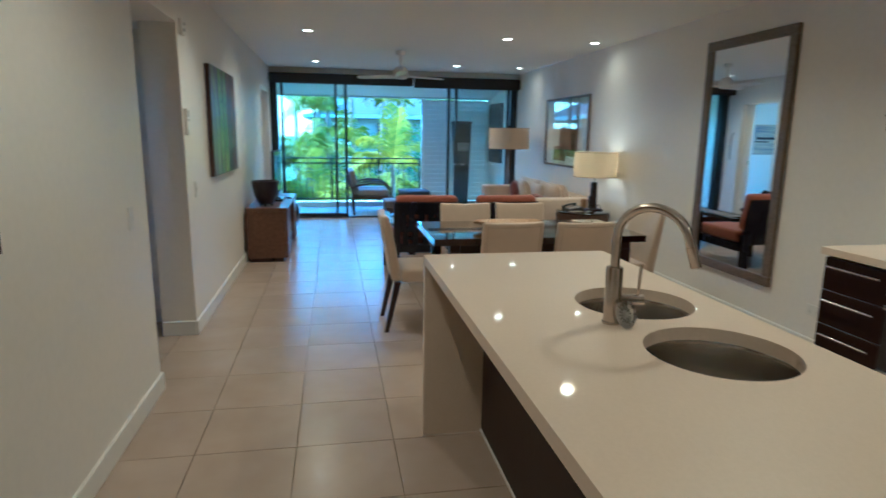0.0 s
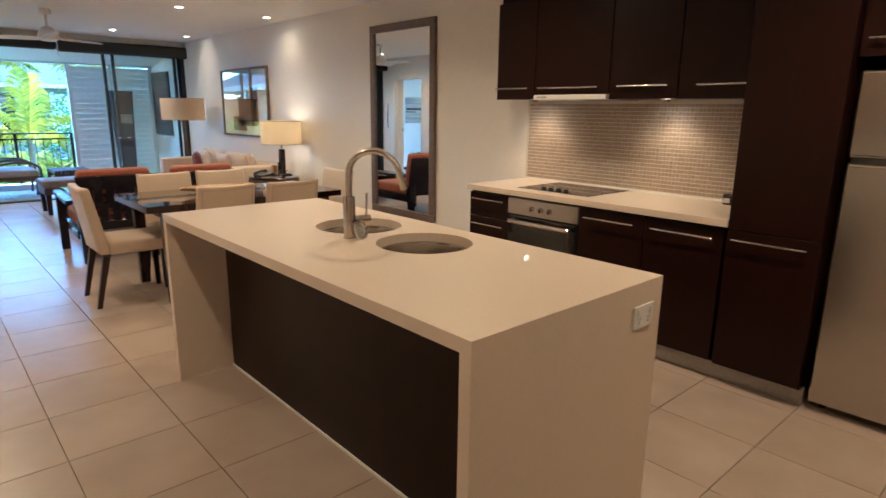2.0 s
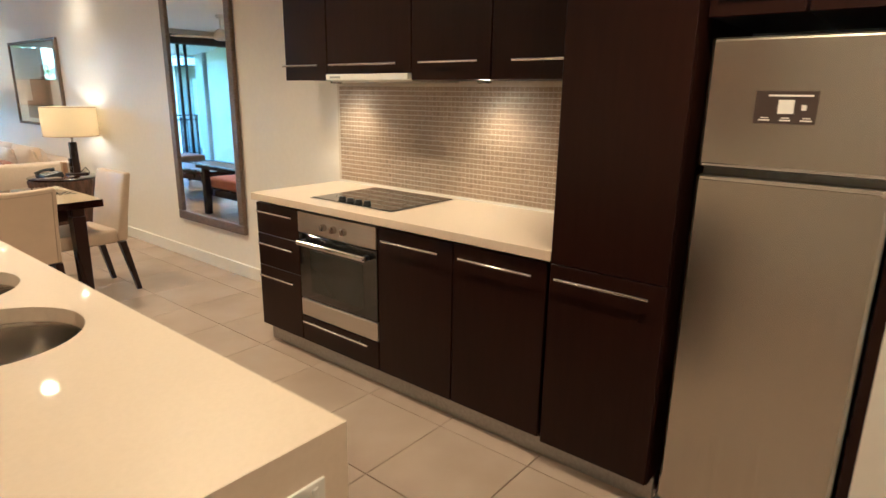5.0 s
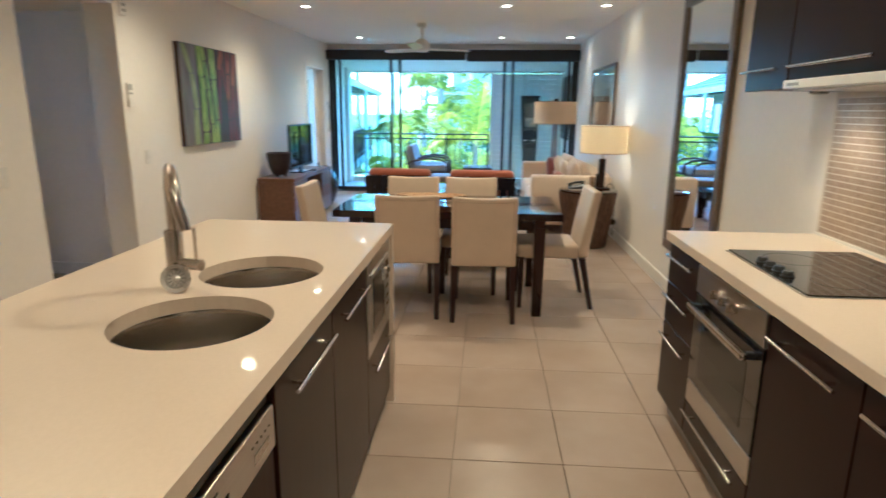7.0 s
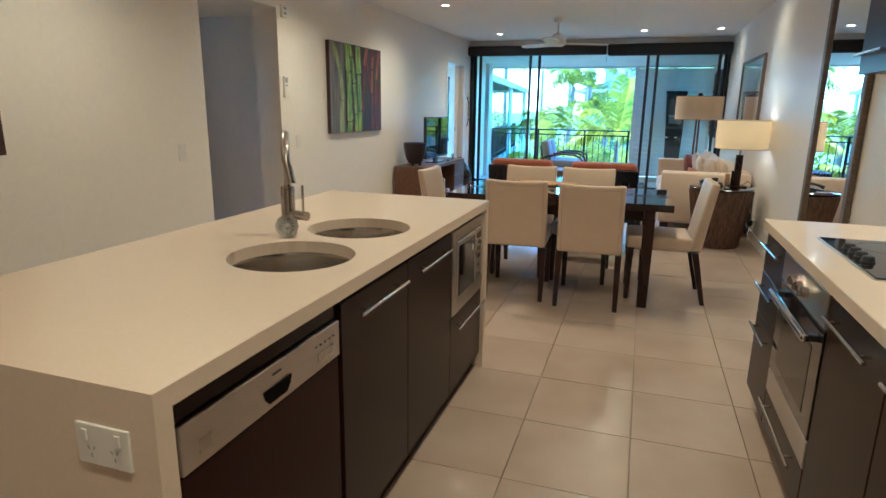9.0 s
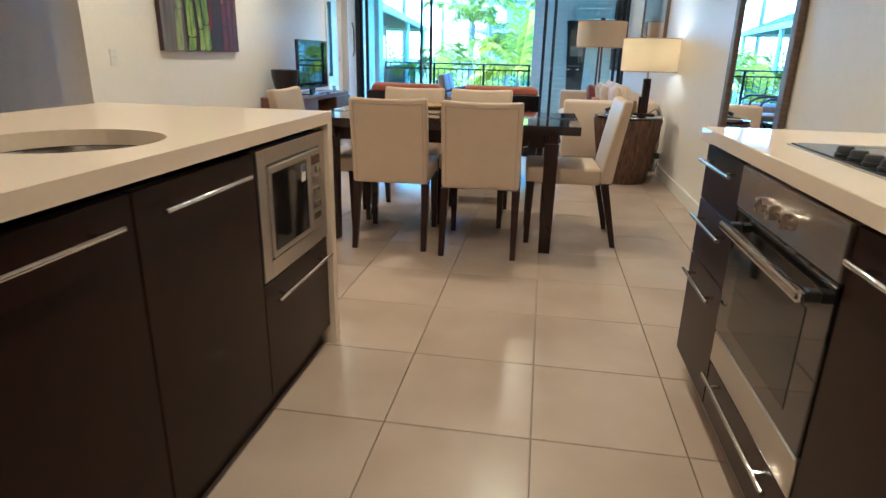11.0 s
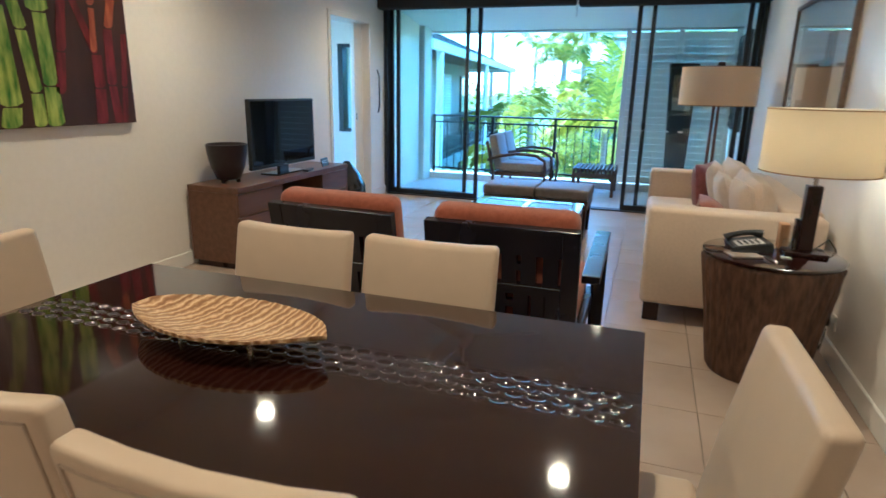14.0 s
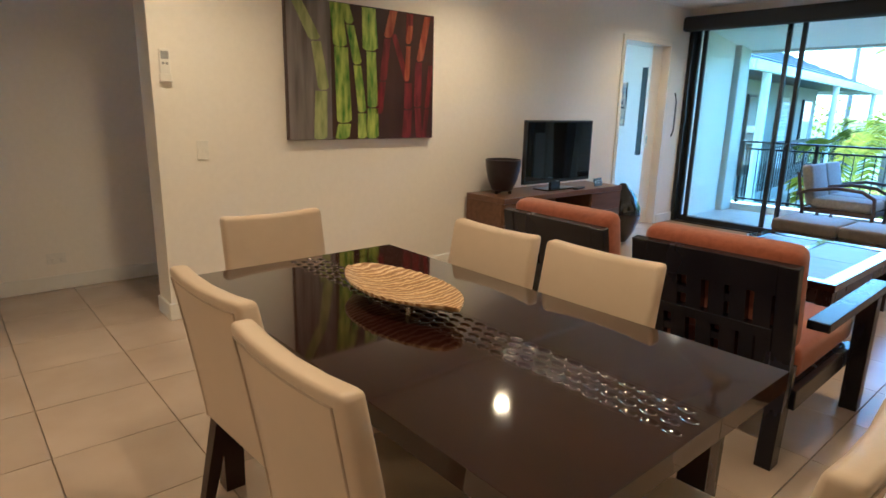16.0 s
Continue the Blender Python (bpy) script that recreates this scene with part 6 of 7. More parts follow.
for zb, tall, tilt, lab in ((0.171, 0.215, 7, "pale grey booklet leaning on the console shelf"), (0.001, 0.145, 6, "pale grey booklet standing under the console shelf")):
    bk = thing("booklet", (-0.66, 7.62, zb), lab, "booklet", group="console booklets")
    bm = base()
    box(bm, -0.075, 0.075, -0.030, 0.030, 0.001, tall, bev=0.001, seg=1, m=pose(-0.66, 7.62, zb, tilt, 0, 0))
    part("cover", bm, BOOKLET, bk)
    bm = base()
    box(bm, -0.045, 0.045, -0.0315, -0.0305, tall * 0.6, tall * 0.72, m=pose(-0.66, 7.62, zb, tilt, 0, 0))
    part("title_bar", bm, GREYPL, bk)
pk = thing("paper_stack", (-0.64, 7.84, 0.170), "small white stack of cards on the console shelf", "paper")
bm = base()
box(bm, -0.70, -0.60, 7.79, 7.89, 0.1705, 0.215, bev=0.002, seg=1)
part("cards", bm, WHITEPL, pk)
tv = thing("television", (-0.78, 7.60, CT), "black flat-screen television on a square stand", "television")
bm = base()
box(bm, -0.735, -0.70, 7.150, 8.075, 0.682, 1.226, bev=0.006)
part("housing", bm, BLACKPL, tv)
bm = base()
box(bm, -0.6995, -0.698, 7.168, 8.057, 0.712, 1.210)
part("screen", bm, SCREEN, tv, "glossy dark screen")
bm = base()
box(bm, -0.74, -0.71, 7.53, 7.66, CT + 0.012, 0.70, bev=0.004)
part("neck", bm, BLACKPL, tv)
bm = base()
box(bm, -0.81, -0.64, 7.40, 7.80, CT, CT + 0.014, bev=0.005)
part("stand", bm, BLACKGLASS, tv)
bm = base()
box(bm, -0.6975, -0.697, 7.58, 7.62, 0.689, 0.697)
part("badge", bm, GREYPL, tv)
pot = thing("plant_pot", (-0.79, 6.98, CT), "dark glazed tapering pot on small feet", "pot")
bm = base()
lathe(bm, [(0.001, 0.028), (0.075, 0.026), (0.09, 0.035), (0.125, 0.12), (0.145, 0.22), (0.15, 0.285), (0.142, 0.288), (0.134, 0.27), (0.11, 0.14), (0.001, 0.10)], 40, at=(-0.79, 6.98, CT))
part("bowl", bm, POT, pot, smooth=True)
for k in range(3):
    bm = base()
    a = 2 * math.pi * k / 3 + 0.5
    rod(bm, (-0.79 + 0.07 * math.cos(a), 6.98 + 0.07 * math.sin(a), CT), (-0.79 + 0.062 * math.cos(a), 6.98 + 0.062 * math.sin(a), CT + 0.036), 0.013, 0.018, n=10)
    part("foot", bm, POT, pot, smooth=True)
rc = thing("remote_control", (-0.60, 7.72, CT), "black television remote on the console", "remote control")
bm = base()
box(bm, -0.025, 0.025, -0.085, 0.085, 0.0005, 0.018, bev=0.005, m=pose(-0.605, 7.80, CT, 0, 0, 15))
part("body", bm, BLACKPL, rc)
sg = thing("table_sign", (-0.63, 8.12, CT), "small dark tent card on the console", "sign")
bm = base()
box(bm, -0.004, 0.004, -0.075, 0.075, 0.0, 0.075, m=pose(-0.63, 8.14, CT + 0.002, 0, -14, 8))
part("card", bm, POT, sg)
bm = base()
for k, (a, b) in enumerate(((-0.03, 0.06), (-0.03, 0.04))):
    box(bm, 0.0045, 0.0052, a, b, 0.045 - 0.018 * k, 0.053 - 0.018 * k, m=pose(-0.63, 8.14, CT + 0.002, 0, -14, 8))
rod(bm, pose(-0.63, 8.14, CT + 0.002, 0, -14, 8) @ Vector((0.0042, -0.052, 0.04)), pose(-0.63, 8.14, CT + 0.002, 0, -14, 8) @ Vector((0.0052, -0.052, 0.04)), 0.014, n=14)
part("lettering_bars", bm, GREYPL, sg)
vase = thing("floor_vase", (-0.68, 8.68, 0), "glossy black teardrop floor vase beside the console", "vase")
bm = base()
lathe(bm, [(0.001, 0.0), (0.075, 0.0), (0.085, 0.01), (0.15, 0.12), (0.19, 0.25), (0.185, 0.36), (0.13, 0.48), (0.06, 0.56), (0.03, 0.60), (0.022, 0.60), (0.024, 0.57)], 44, at=(-0.70, 8.68, 0))
part("body", bm, CERAMIC, vase, smooth=True)

# ---- balcony ----
bm = base()
for xx in (-1.5, 3.39):
    for yy, zz in ((10.5, 2.40), (12.06, 2.165), (12.06, 2.6), (10.5, 2.6)):
        bm.verts.new((xx, yy, zz))
bm.verts.ensure_lookup_table()
for f in ((0, 1, 2, 3), (7, 6, 5, 4), (0, 4, 5, 1), (1, 5, 6, 2), (2, 6, 7, 3), (3, 7, 4, 0)):
    bm.faces.new([bm.verts[i] for i in f])
solid("ceiling_balcony", bm, CEIL, "white balcony soffit", "ceiling", kind="structure")
bm = base()
box(bm, -3.9, 3.39, 12.06, 12.28, 2.14, 2.7)
solid("wall_balcony_beam", bm, RENDER_EXT, "white rendered beam at the balcony edge", "beam", kind="structure")
bm = base()
box(bm, -1.5, -1.03, 11.75, 12.05, -0.25, 2.3, bev=0.01, seg=1)
solid("wall_balcony_pier", bm, RENDER_EXT, "white rendered balcony pier", "pier", kind="structure")
bm = base()
box(bm, -1.5, 3.39, 12.251, 12.30, -0.4, 0.02)
box(bm, -1.5, 3.39, 12.02, 12.25, -0.029, 0.075, bev=0.005, seg=1)
solid("wall_balcony_kerb", bm, RENDER_EXT, "white rendered kerb at the balcony edge", "kerb", kind="structure")

rail = thing("balustrade", (0.5, 12.1, 0), "dark metal balcony railing with slim upright bars", "railing")
bm = base()
box(bm, -1.03, 1.75, 12.09, 12.15, 0.93, 0.955, bev=0.008)
part("handrail", bm, BLACKAL, rail)
for z in (0.845, 0.14):
    bm = base()
    box(bm, -1.03, 1.75, 12.11, 12.13, z - 0.012, z + 0.012)
    part("rail", bm, BLACKAL, rail)
for x in (-1.0, -0.06, 0.88, 1.72):
    bm = base()
    box(bm, x - 0.02, x + 0.02, 12.10, 12.14, 0.075, 0.93)
    part("post", bm, BLACKAL, rail)
x = -0.9
while x < 1.68:
    if min(abs(x - q) for q in (-1.0, -0.06, 0.88, 1.72)) > 0.05:
        bm = base()
        rod(bm, (x, 12.12, 0.15), (x, 12.12, 0.835), 0.007, n=6)
        part("baluster", bm, BLACKAL, rail)
    x += 0.115

lv = thing("louvre_screen", (2.47, 12.1, 0), "white fixed louvre screen at the balcony edge", "louvre screen")
for x0, x1 in ((1.76, 1.82), (2.43, 2.49), (3.12, 3.18)):
    bm = base()
    box(bm, x0, x1, 12.08, 12.15, 0.075, 2.14, bev=0.003, seg=1)
    part("stile", bm, LOUVRE, lv)
z = 0.13
while z < 2.11:
    for x0, x1 in ((1.82, 2.43), (2.49, 3.12)):
        bm = base()
        box(bm, x0, x1, -0.05, 0.05, -0.006, 0.006, m=pose(0, 12.115, z, -73))
        part("slat", bm, LOUVRE, lv)
    z += 0.092

pl = thing("tall_planter", (2.52, 11.80, -0.018), "tall dark navy tapered planter standing before the louvres", "planter")
bm = base()
taper(bm, (2.54, 11.80, -0.018), (0.22, 0.22), (2.52, 11.80, 1.64), (0.345, 0.30))
bmesh.ops.bevel(bm, geom=bm.edges[:], offset=0.012, segments=2, affect="EDGES")
part("body", bm, NAVY, pl)
bm = base()
box(bm, 2.34, 2.70, 11.645, 11.955, 1.641, 1.70, bev=0.012)
part("rim", bm, NAVY, pl)
bm = base()
box(bm, 2.42, 2.64, 11.640, 11.662, 1.12, 1.28, bev=0.004)
part("front_panel", bm, GREYCUSH, pl, "grey front panel")
pan = thing("wall_panel", (XE - 0.02, 11.8, 0.88), "dark slatted panel on the balcony side wall", "panel")
bm = base()
box(bm, XE - 0.03, XE - 0.001, 11.12, 12.04, 0.90, 2.05, bev=0.004, seg=1)
part("board", bm, NAVY, pan)
for k in range(12):
    bm = base()
    box(bm, XE - 0.046, XE - 0.0305, 11.15, 12.01, 0.925 + k * 0.093, 0.99 + k * 0.093, bev=0.003, seg=1)
    part("slat", bm, NAVY, pan)

bs = thing("outdoor_sofa", (0.5, 11.5, 0), "dark timber outdoor seat with grey cushions and curved arms", "outdoor sofa")
for y0, y1 in ((11.03, 11.50), (11.52, 11.99)):
    bm = base()
    box(bm, 0.22, 0.80, y0, y1, 0.32, 0.43, bev=0.03, seg=3)
    part("seat_cushion", bm, GREYCUSH, bs, smooth=True)
    bm = base()
    box(bm, -0.055, 0.055, y0, y1, 0.0, 0.45, bev=0.03, seg=3, m=pose(0.22, 0, 0.34, 0, -13, 0))
    part("back_cushion", bm, GREYCUSH, bs, smooth=True)
bm = base()
box(bm, 0.16, 0.81, 11.01, 12.01, 0.27, 0.319, bev=0.004)
part("seat_frame", bm, TEAK, bs)
for y in (10.99, 11.51, 12.03):
    bm = base()
    tube(bm, [(0.08, y, 0.46), (0.22, y, 0.515), (0.46, y, 0.56), (0.70, y, 0.545), (0.815, y, 0.48), (0.83, y, 0.34), (0.81, y, -0.015)], 0.020, 8)
    part("arm", bm, TEAK, bs, smooth=True)
    bm = base()
    tube(bm, [(0.16, y, -0.015), (0.16, y, 0.30), (0.11, y, 0.50), (0.07, y, 0.70)], 0.020, 8)
    part("rear_leg", bm, TEAK, bs, smooth=True)
bs.location += Vector((0.17, -0.30, 0.0))
bt = thing("slatted_table", (1.54, 11.62, 0), "low dark slatted outdoor table", "outdoor table")
for k in range(11):
    bm = base()
    xx = 1.28 + k * 0.052
    box(bm, xx - 0.014, xx + 0.014, 11.28, 11.96, 0.29, 0.35, bev=0.003, seg=1)
    part("slat", bm, TEAK, bt)
for y in (11.32, 11.92):
    bm = base()
    box(bm, 1.26, 1.815, y - 0.02, y + 0.02, 0.23, 0.289)
    part("cross_bar", bm, TEAK, bt)
    for x in (1.285, 1.79):
        bm = base()
        box(bm, x - 0.02, x + 0.02, y - 0.018, y + 0.018, -0.018, 0.2299)
        part("leg", bm, TEAK, bt)

# ---- garden and neighbouring buildings ----
bm = base()
for v in ((-500, -500, -3.2), (500, -500, -3.2), (500, 600, -3.2), (-500, 600, -3.2)):
    bm.verts.new(v)
bm.verts.ensure_lookup_table()
bm.faces.new(bm.verts[:])
solid("ground", bm, GRASS, "green planted garden ground", "ground", kind="structure")


def house(name, at, w, d, wallh, roofh, label, rz=0.0, over=0.7):
    """A two-storey house with a hipped roof, louvred panels, windows and a veranda rail."""
    h = thing(name, at, label, "building", rz=rz)
    bm = base()
    box(bm, -w / 2, w / 2, -d / 2, d / 2, 0, wallh)
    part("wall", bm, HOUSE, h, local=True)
    bm = base()
    a, b, e = w / 2 + over, d / 2 + over, min(w, d) / 2
    lo = [bm.verts.new(p) for p in ((-a, -b, wallh - 0.1), (a, -b, wallh - 0.1), (a, b, wallh - 0.1), (-a, b, wallh - 0.1))]
    r1, r2 = (bm.verts.new((-(a - e) if w > d else 0, 0 if w > d else -(b - e), wallh + roofh)), bm.verts.new((a - e if w > d else 0, 0 if w > d else b - e, wallh + roofh)))
    if w > d:
        fs = ((lo[0], lo[1], r2, r1), (lo[1], lo[2], r2), (lo[2], lo[3], r1, r2), (lo[3], lo[0], r1))
    else:
        fs = ((lo[0], lo[1], r1), (lo[1], lo[2], r2, r1), (lo[2], lo[3], r2), (lo[3], lo[0], r1, r2))
    for f in fs:
        bm.faces.new(f)
    bm.faces.new(lo[::-1])
    rf = part("roof", bm, ROOF, h, "grey tiled hip roof", local=True)
    bm = base()
    for x0, x1, y0, y1 in ((-a - 0.06, a + 0.06, -b - 0.1, -b), (-a - 0.06, a + 0.06, b, b + 0.1), (-a - 0.1, -a, -b, b), (a, a + 0.1, -b, b)):
        box(bm, x0, x1, y0, y1, wallh - 0.22, wallh - 0.06)
    part("gutter", bm, LOUVRE, rf, "pale gutter", local=True)
    for side in (0, 1):
        n = max(2, int((w if side == 0 else d) / 2.2))
        for st in (0.3, wallh - 2.4):
            for k in range(n):
                c = -(w if side == 0 else d) / 2 + ((w if side == 0 else d) / n) * (k + 0.5)
                m = pose(c, -d / 2, st) if side == 0 else pose(w / 2, c, st, 0, 0, 90)
                bm = base()
                box(bm, -0.5, 0.5, -0.06, -0.002, 0.0, 1.95, m=m)
                wd = part("window" if k % 2 else "shutter", bm, BLACKAL if k % 2 else LOUVRE, h, local=True)
                bm = base()
                if k % 2:
                    box(bm, -0.44, 0.44, -0.075, -0.062, 0.06, 1.89, m=m)
                    part("pane", bm, BLACKGLASS, wd, local=True)
                else:
                    for j in range(22):
                        box(bm, -0.44, 0.44, -0.03, 0.03, -0.004, 0.004, m=m @ pose(0, -0.075, 0.08 + j * 0.085, 40))
                    part("slats", bm, LOUVRE, wd, local=True)
    return h


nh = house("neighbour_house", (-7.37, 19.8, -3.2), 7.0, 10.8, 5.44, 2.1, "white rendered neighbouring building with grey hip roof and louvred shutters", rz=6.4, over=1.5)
# roof courses on the side that faces the balcony, and the upper veranda with its railing
NW, ND, RISE, RUN = 5.0, 6.9, 2.1 + 0.1, 5.0
rf = [c for c in nh.children if c.name.startswith("roof")][0]
for k in range(15):
    f0 = k / 15
    x, z = NW - RUN * f0, 5.34 + RISE * f0
    half = ND - 3.5 * f0 - 0.05
    bm = base()
    box(bm, -0.19, 0.19, -half, half, 0.0, 0.035, m=pose(x - 0.17, 0, z + 0.075, 0, math.degrees(math.atan2(RISE, RUN)) - 4, 0))
    part("roof_course", bm, ROOF, rf, local=True)
bm = base()
box(bm, 3.5, 4.75, -5.4, 5.4, 2.75, 2.98)
part("veranda_floor", bm, HOUSE, nh, local=True)
bm = base()
for z in (3.92, 3.84, 3.12):
    box(bm, 4.66, 4.71, -5.4, 5.4, z, z + (0.05 if z > 3.9 else 0.025))
part("veranda_rail", bm, BLACKAL, nh, local=True)
for k in range(64):
    bm = base()
    box(bm, 4.675, 4.695, -5.35 + k * 0.17, -5.33 + k * 0.17, 2.98, 3.92)
    part("veranda_baluster", bm, BLACKAL, nh, local=True)
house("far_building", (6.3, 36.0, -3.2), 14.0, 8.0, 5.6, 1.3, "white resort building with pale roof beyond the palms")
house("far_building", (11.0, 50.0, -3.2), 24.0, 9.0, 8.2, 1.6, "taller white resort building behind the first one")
for x, y in ((-1.80, 14.6), (-2.50, 20.6), (-3.05, 26.0)):
    p = thing("veranda_post", (x, y, -3.2), "slim white veranda post of the neighbouring building", "post", group="veranda posts")
    bm = base()
    rod(bm, (x, y, -3.2), (x, y, 2.05), 0.075, n=12)
    part("shaft", bm, LOUVRE, p, smooth=True)


def frond(bm, origin, yaw, rise, length, droop, width=0.5, n=26, fold=0.35):
    """One feather leaf: a bent midrib with pairs of narrow leaflets."""
    o = Vector(origin)
    hd = Vector((math.cos(yaw), math.sin(yaw), 0))
    side = Vector((-math.sin(yaw), math.cos(yaw), 0))
    pts = []
    for i in range(n + 1):
        f = i / n
        pts.append(o + hd * (length * f * math.cos(rise) * (1 - 0.15 * f)) + Vector((0, 0, length * (math.sin(rise) * f - droop * f * f))))
    for i in range(n):
        a, b = pts[i], pts[i + 1]
        r = 0.018 * (1 - 0.85 * i / n)
        v = [bm.verts.new(p) for p in (a + side * r, b + side * r * 0.9, b - side * r * 0.9, a - side * r)]
        bm.faces.new(v)
    for i in range(3, n + 1):
        f = i / n
        ln = width * (math.sin(math.pi * min(1, 0.12 + 0.9 * f)) ** 0.6) * random.uniform(0.85, 1.1)
        t = (pts[i] - pts[i - 1]).normalized()
        for s in (1, -1):
            for half in (0.0, 0.5):
                p = pts[i - 1].lerp(pts[i], half)
                d = (side * s * 0.9 + t * random.uniform(0.45, 0.75) + Vector((0, 0, random.uniform(-0.55, 0.1) + fold * 0.4))).normalized()
                w = t * 0.013
                mid = p + d * ln * 0.55
                tip = p + d * ln + Vector((0, 0, -0.32 * ln))
                v = [bm.verts.new(q) for q in (p - w * 0.6, p + w * 0.6, mid + w, tip, mid - w)]
                bm.faces.new(v)


def palm(x, y, h, n, length, lean=0.0, trunk=True, rise=(0.35, 1.25), z0=-3.2, width=0.5):
    p = thing("palm_tree", (x, y, z0), "green feather-leaved palm in the garden", "palm tree", group="garden palms")
    top = Vector((x + lean, y, z0 + h))
    if trunk:
        bm = base()
        tube(bm, [Vector((x, y, z0)).lerp(top, k / 8) + Vector((lean * 0.15 * math.sin(k), 0, 0)) for k in range(9)], lambda f: 0.13 - 0.05 * f + 0.008 * math.sin(60 * f), 10)
        part("trunk", bm, TRUNK, p, smooth=True)
    bm = base()
    for k in range(n):
        yaw = 2 * math.pi * k / n + random.uniform(-0.3, 0.3)
        frond(bm, top, yaw, random.uniform(*rise), length * random.uniform(0.8, 1.1), random.uniform(0.35, 0.8), width * random.uniform(0.85, 1.1))
    part("crown", bm, LEAF, p, "arching feather leaves")
    return p


for a in ((1.3, 16.0, 2.9, 11, 2.2, 0.0), (0.5, 22.5, 4.2, 12, 2.4, 0.2), (2.9, 15.4, 3.0, 11, 2.3, 0.1), (-0.6, 18.4, 3.8, 11, 2.5, -0.1), (-0.7, 17.2, 2.4, 11, 2.0, 0.0),
          (3.6, 19.5, 5.2, 12, 2.9, 0.0), (5.6, 22.0, 5.0, 12, 2.8, 0.0),
          (0.1, 15.2, 1.9, 11, 2.1, 0.0), (2.1, 27.0, 6.0, 12, 2.8, 0.1), (-0.9, 23.5, 5.4, 13, 2.2, 0.2), (-0.8, 28.5, 6.4, 13, 2.6, 0.2), (-4.8, 30.0, 7.4, 13, 2.9, 0.0), (-8.5, 32.0, 8.0, 13, 3.0, 0.0), (-3.6, 34.0, 6.6, 12, 3.0, 0.0),
          (0.9, 31.0, 8.6, 15, 3.2, 0.1), (-1.9, 32.5, 8.0, 15, 3.2, 0.0), (3.4, 30.0, 8.2, 15, 3.1, 0.2), (-0.2, 25.0, 7.6, 14, 2.8, 0.0)):
    palm(*a, width=0.62)


def leaning_fronds(at, fronds):
    """A low palm at the balcony's edge whose few large leaves arch over the rail."""
    p = thing("palm_tree", (at[0], at[1], -3.2), "low palm with large arching leaves, sunlight put into their yellow-green", "palm tree", group="garden palms")
    bm = base()
    tube(bm, [Vector((at[0], at[1], -3.2)).lerp(Vector(at), k / 6) for k in range(7)], lambda f: 0.10 - 0.05 * f, 10)
    part("trunk", bm, TRUNK, p, smooth=True)
    bm = base()
    for yaw, rise, length, droop in fronds:
        frond(bm, at, radians(yaw), radians(rise), length, droop, 0.46, n=40)
    # These fronds take the leaf colour with sunlight painted in.
    part("crown", bm, LEAF_SUN, p, "arching feather leaves")


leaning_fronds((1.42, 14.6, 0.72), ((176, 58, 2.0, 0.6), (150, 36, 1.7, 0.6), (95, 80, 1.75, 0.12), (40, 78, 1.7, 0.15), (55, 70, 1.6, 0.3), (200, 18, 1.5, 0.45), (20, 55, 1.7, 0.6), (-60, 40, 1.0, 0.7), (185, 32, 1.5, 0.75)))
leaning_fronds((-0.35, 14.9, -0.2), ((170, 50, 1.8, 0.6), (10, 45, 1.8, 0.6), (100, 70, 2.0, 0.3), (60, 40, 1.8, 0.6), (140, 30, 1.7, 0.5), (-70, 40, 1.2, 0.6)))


def shrub(x, y, r, h, n, material, z0=-3.2):
    s = thing("shrub", (x, y, z0), "dense green garden shrub", "shrub", group="garden shrubs")
    bm = base()
    for k in range(6):
        a = random.uniform(0, 6.28)
        rod(bm, (x, y, z0), (x + 0.5 * r * math.cos(a), y + 0.5 * r * math.sin(a), z0 + h * 0.7), 0.02, 0.008, n=5)
    part("stems", bm, TRUNK, s)
    bm = base()
    for _ in range(n):
        a, q, t = random.uniform(0, 6.28), random.random() ** 0.45, random.random()
        rr = r * q * (0.55 + 0.45 * math.sin(math.pi * min(1, t + 0.15))) * random.uniform(0.75, 1.15)
        p = Vector((x + rr * math.cos(a), y + rr * math.sin(a), z0 + 0.15 + t * h * random.uniform(0.8, 1.08)))
        d = Vector((random.uniform(-1, 1), random.uniform(-1, 1), random.uniform(-0.4, 0.9))).normalized()
        w = d.orthogonal().normalized()
        ln, wd = random.uniform(0.12, 0.24), random.uniform(0.03, 0.06)
        v = [bm.verts.new(c) for c in (p, p + d * ln * 0.5 + w * wd, p + d * ln, p + d * ln * 0.5 - w * wd)]
        bm.faces.new(v)
    part("leaves", bm, material, s)


for a in ((-1.2, 14.8, 0.9, 2.4, 1200), (0.7, 14.2, 1.0, 1.9, 1200), (2.3, 14.2, 1.1, 2.2, 1200), (-0.9, 16.2, 1.0, 2.6, 1200), (4.0, 14.6, 1.2, 2.8, 1200), (1.6, 18.5, 1.5, 3.0, 1500),
          (-0.3, 21.5, 1.8, 3.3, 1800), (3.6, 24.5, 2.2, 4.6, 2000), (-0.4, 26.0, 2.0, 4.6, 2000), (0.8, 29.0, 2.4, 4.2, 2200), (6.5, 27.0, 2.8, 6.0, 2400), (-6.0, 30.0, 2.6, 4.8, 2200), (4.6, 31.0, 2.8, 5.2, 2400)):
    shrub(*a, LEAF_D if random.random() < 0.5 else LEAF)

# ---- floor tiles ----
P = 0.455


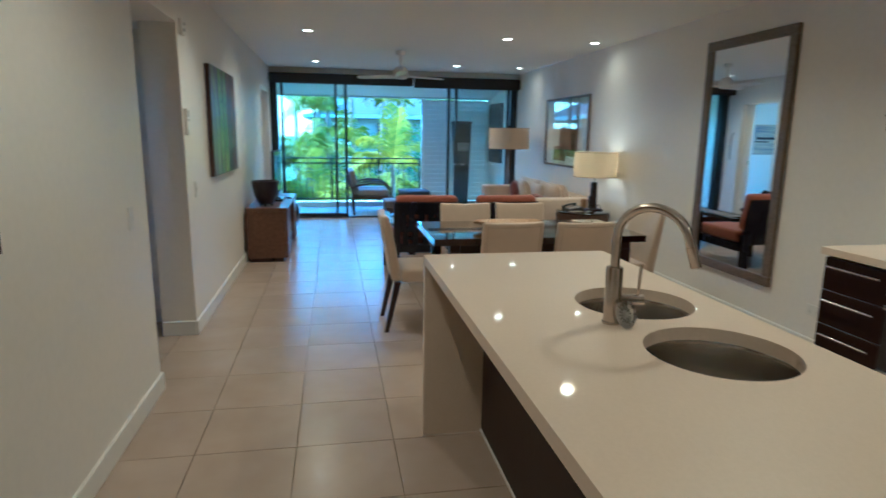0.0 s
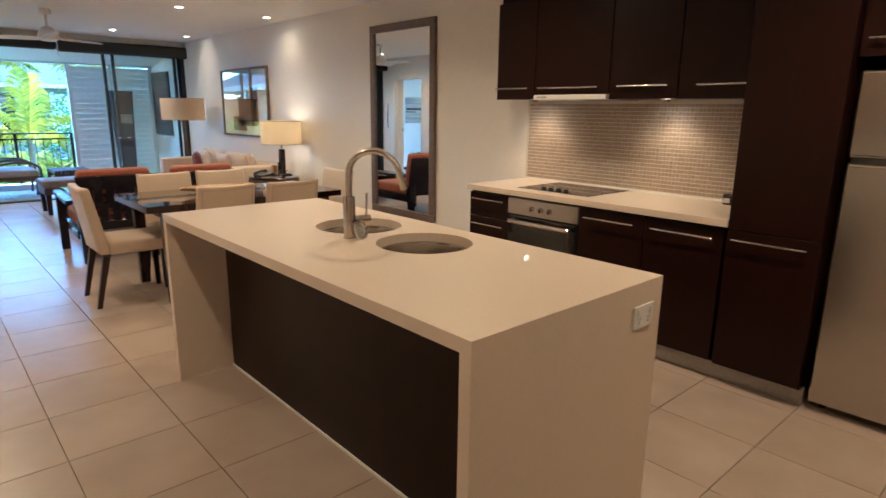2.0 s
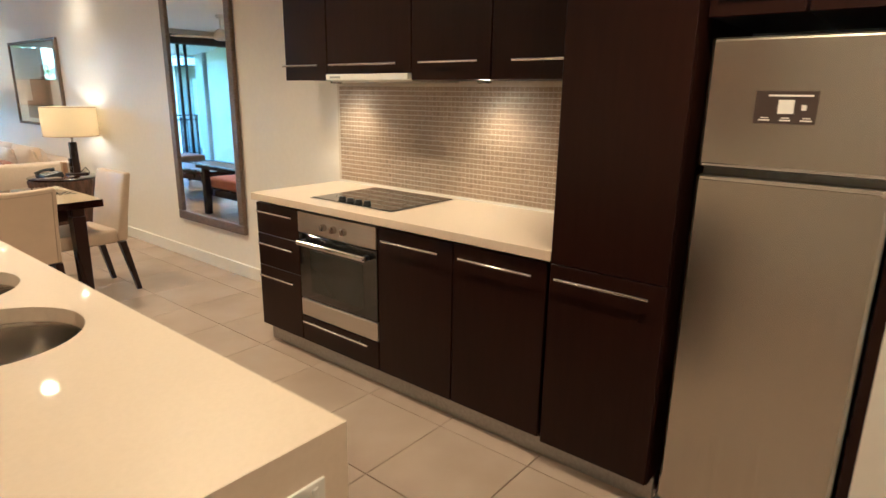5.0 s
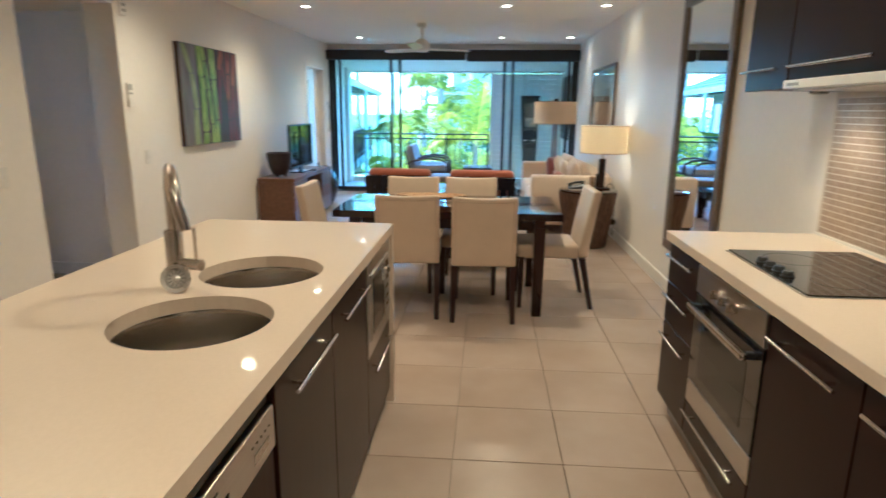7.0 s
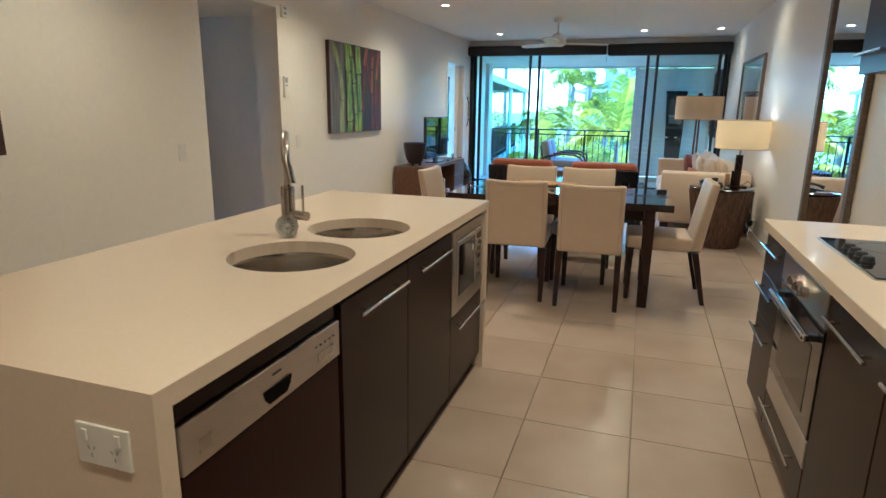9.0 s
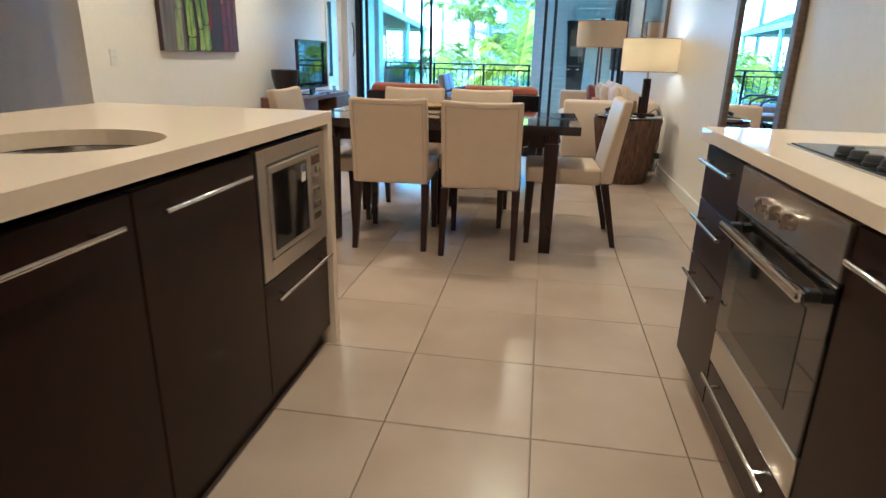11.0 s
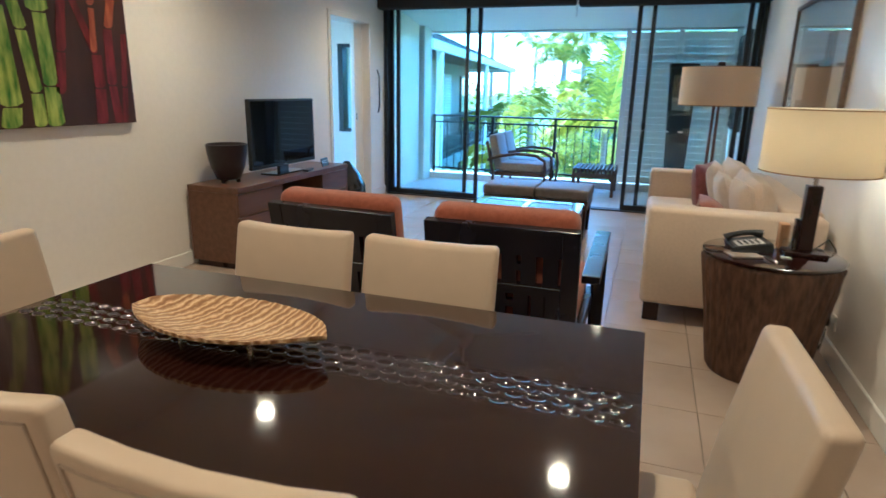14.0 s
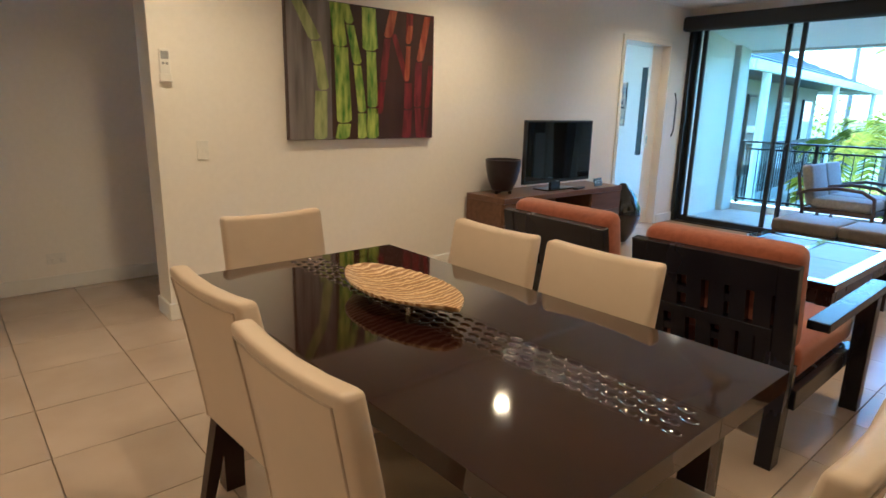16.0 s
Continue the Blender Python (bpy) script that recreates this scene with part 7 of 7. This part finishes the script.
def tile_mesh(name, w, d, material, th=0.012, gap=0.0020, bev=0.0009):
    bm = base()
    a, b = w / 2 - gap, d / 2 - gap
    lo = [bm.verts.new((sx * a, sy * b, -th)) for sx, sy in ((-1, -1), (1, -1), (1, 1), (-1, 1))]
    md = [bm.verts.new((sx * a, sy * b, -bev)) for sx, sy in ((-1, -1), (1, -1), (1, 1), (-1, 1))]
    up = [bm.verts.new((sx * (a - bev), sy * (b - bev), 0)) for sx, sy in ((-1, -1), (1, -1), (1, 1), (-1, 1))]
    bm.faces.new(up)
    for p, q in ((lo, md), (md, up)):
        for k in range(4):
            bm.faces.new((p[k], p[(k + 1) % 4], q[(k + 1) % 4], q[k]))
    return finish(name, bm, material)


TM = tile_mesh("tile", P, P, TILE)
for i in range(-6, 4):
    for j in range(-11, 17):
        x, y = 1.6 + (i + 0.5) * P, 2.62 + (j + 0.5) * P
        o = new("tile", TM)
        o.parent = floor
        o.location = (x, y, random.uniform(-0.0004, 0.0))
for i in range(-9, -6):
    for j in range(-2, 5):
        o = new("tile", TM)
        o.parent = floor
        o.location = (1.6 + (i + 0.5) * P, 2.62 + (j + 0.5) * P, 0)
BM_ = tile_mesh("balcony_tile", 0.30, 0.30, BALTILE)
for i in range(16):
    for j in range(6):
        o = new("tile", BM_)
        o.parent = balcony_floor
        o.location = (-1.35 + 0.3 * i, 10.56 + 0.3 * j, -0.02)

# ---- mosaic pieces of the splashback nearest the pantry ----
bm = base()
q, qz = 0.0118, 0.0104
lo = [bm.verts.new((0.0015, sy * (q + 0.0004), sz * (qz + 0.0006))) for sy, sz in ((-1, -1), (1, -1), (1, 1), (-1, 1))]
hi = [bm.verts.new((0.0, sy * q, sz * qz)) for sy, sz in ((-1, -1), (1, -1), (1, 1), (-1, 1))]
bm.faces.new(hi[::-1])
for k in range(4):
    bm.faces.new((lo[k], lo[(k + 1) % 4], hi[(k + 1) % 4], hi[k]))
PIECE = finish("mosaic_tile", bm, MOSAIC_P)
home = sp.matrix_basis.translation
for j in range(nz):
    for i in range(13):
        o = new("mosaic_tile", PIECE)
        o.parent = sp
        o.location = Vector((XE - 0.0100, 0.793 + (i + 0.5) * PT, 0.9075 + (j + 0.5) * PT)) - home
        o.rotation_euler = (0, 0, random.uniform(-0.02, 0.02))
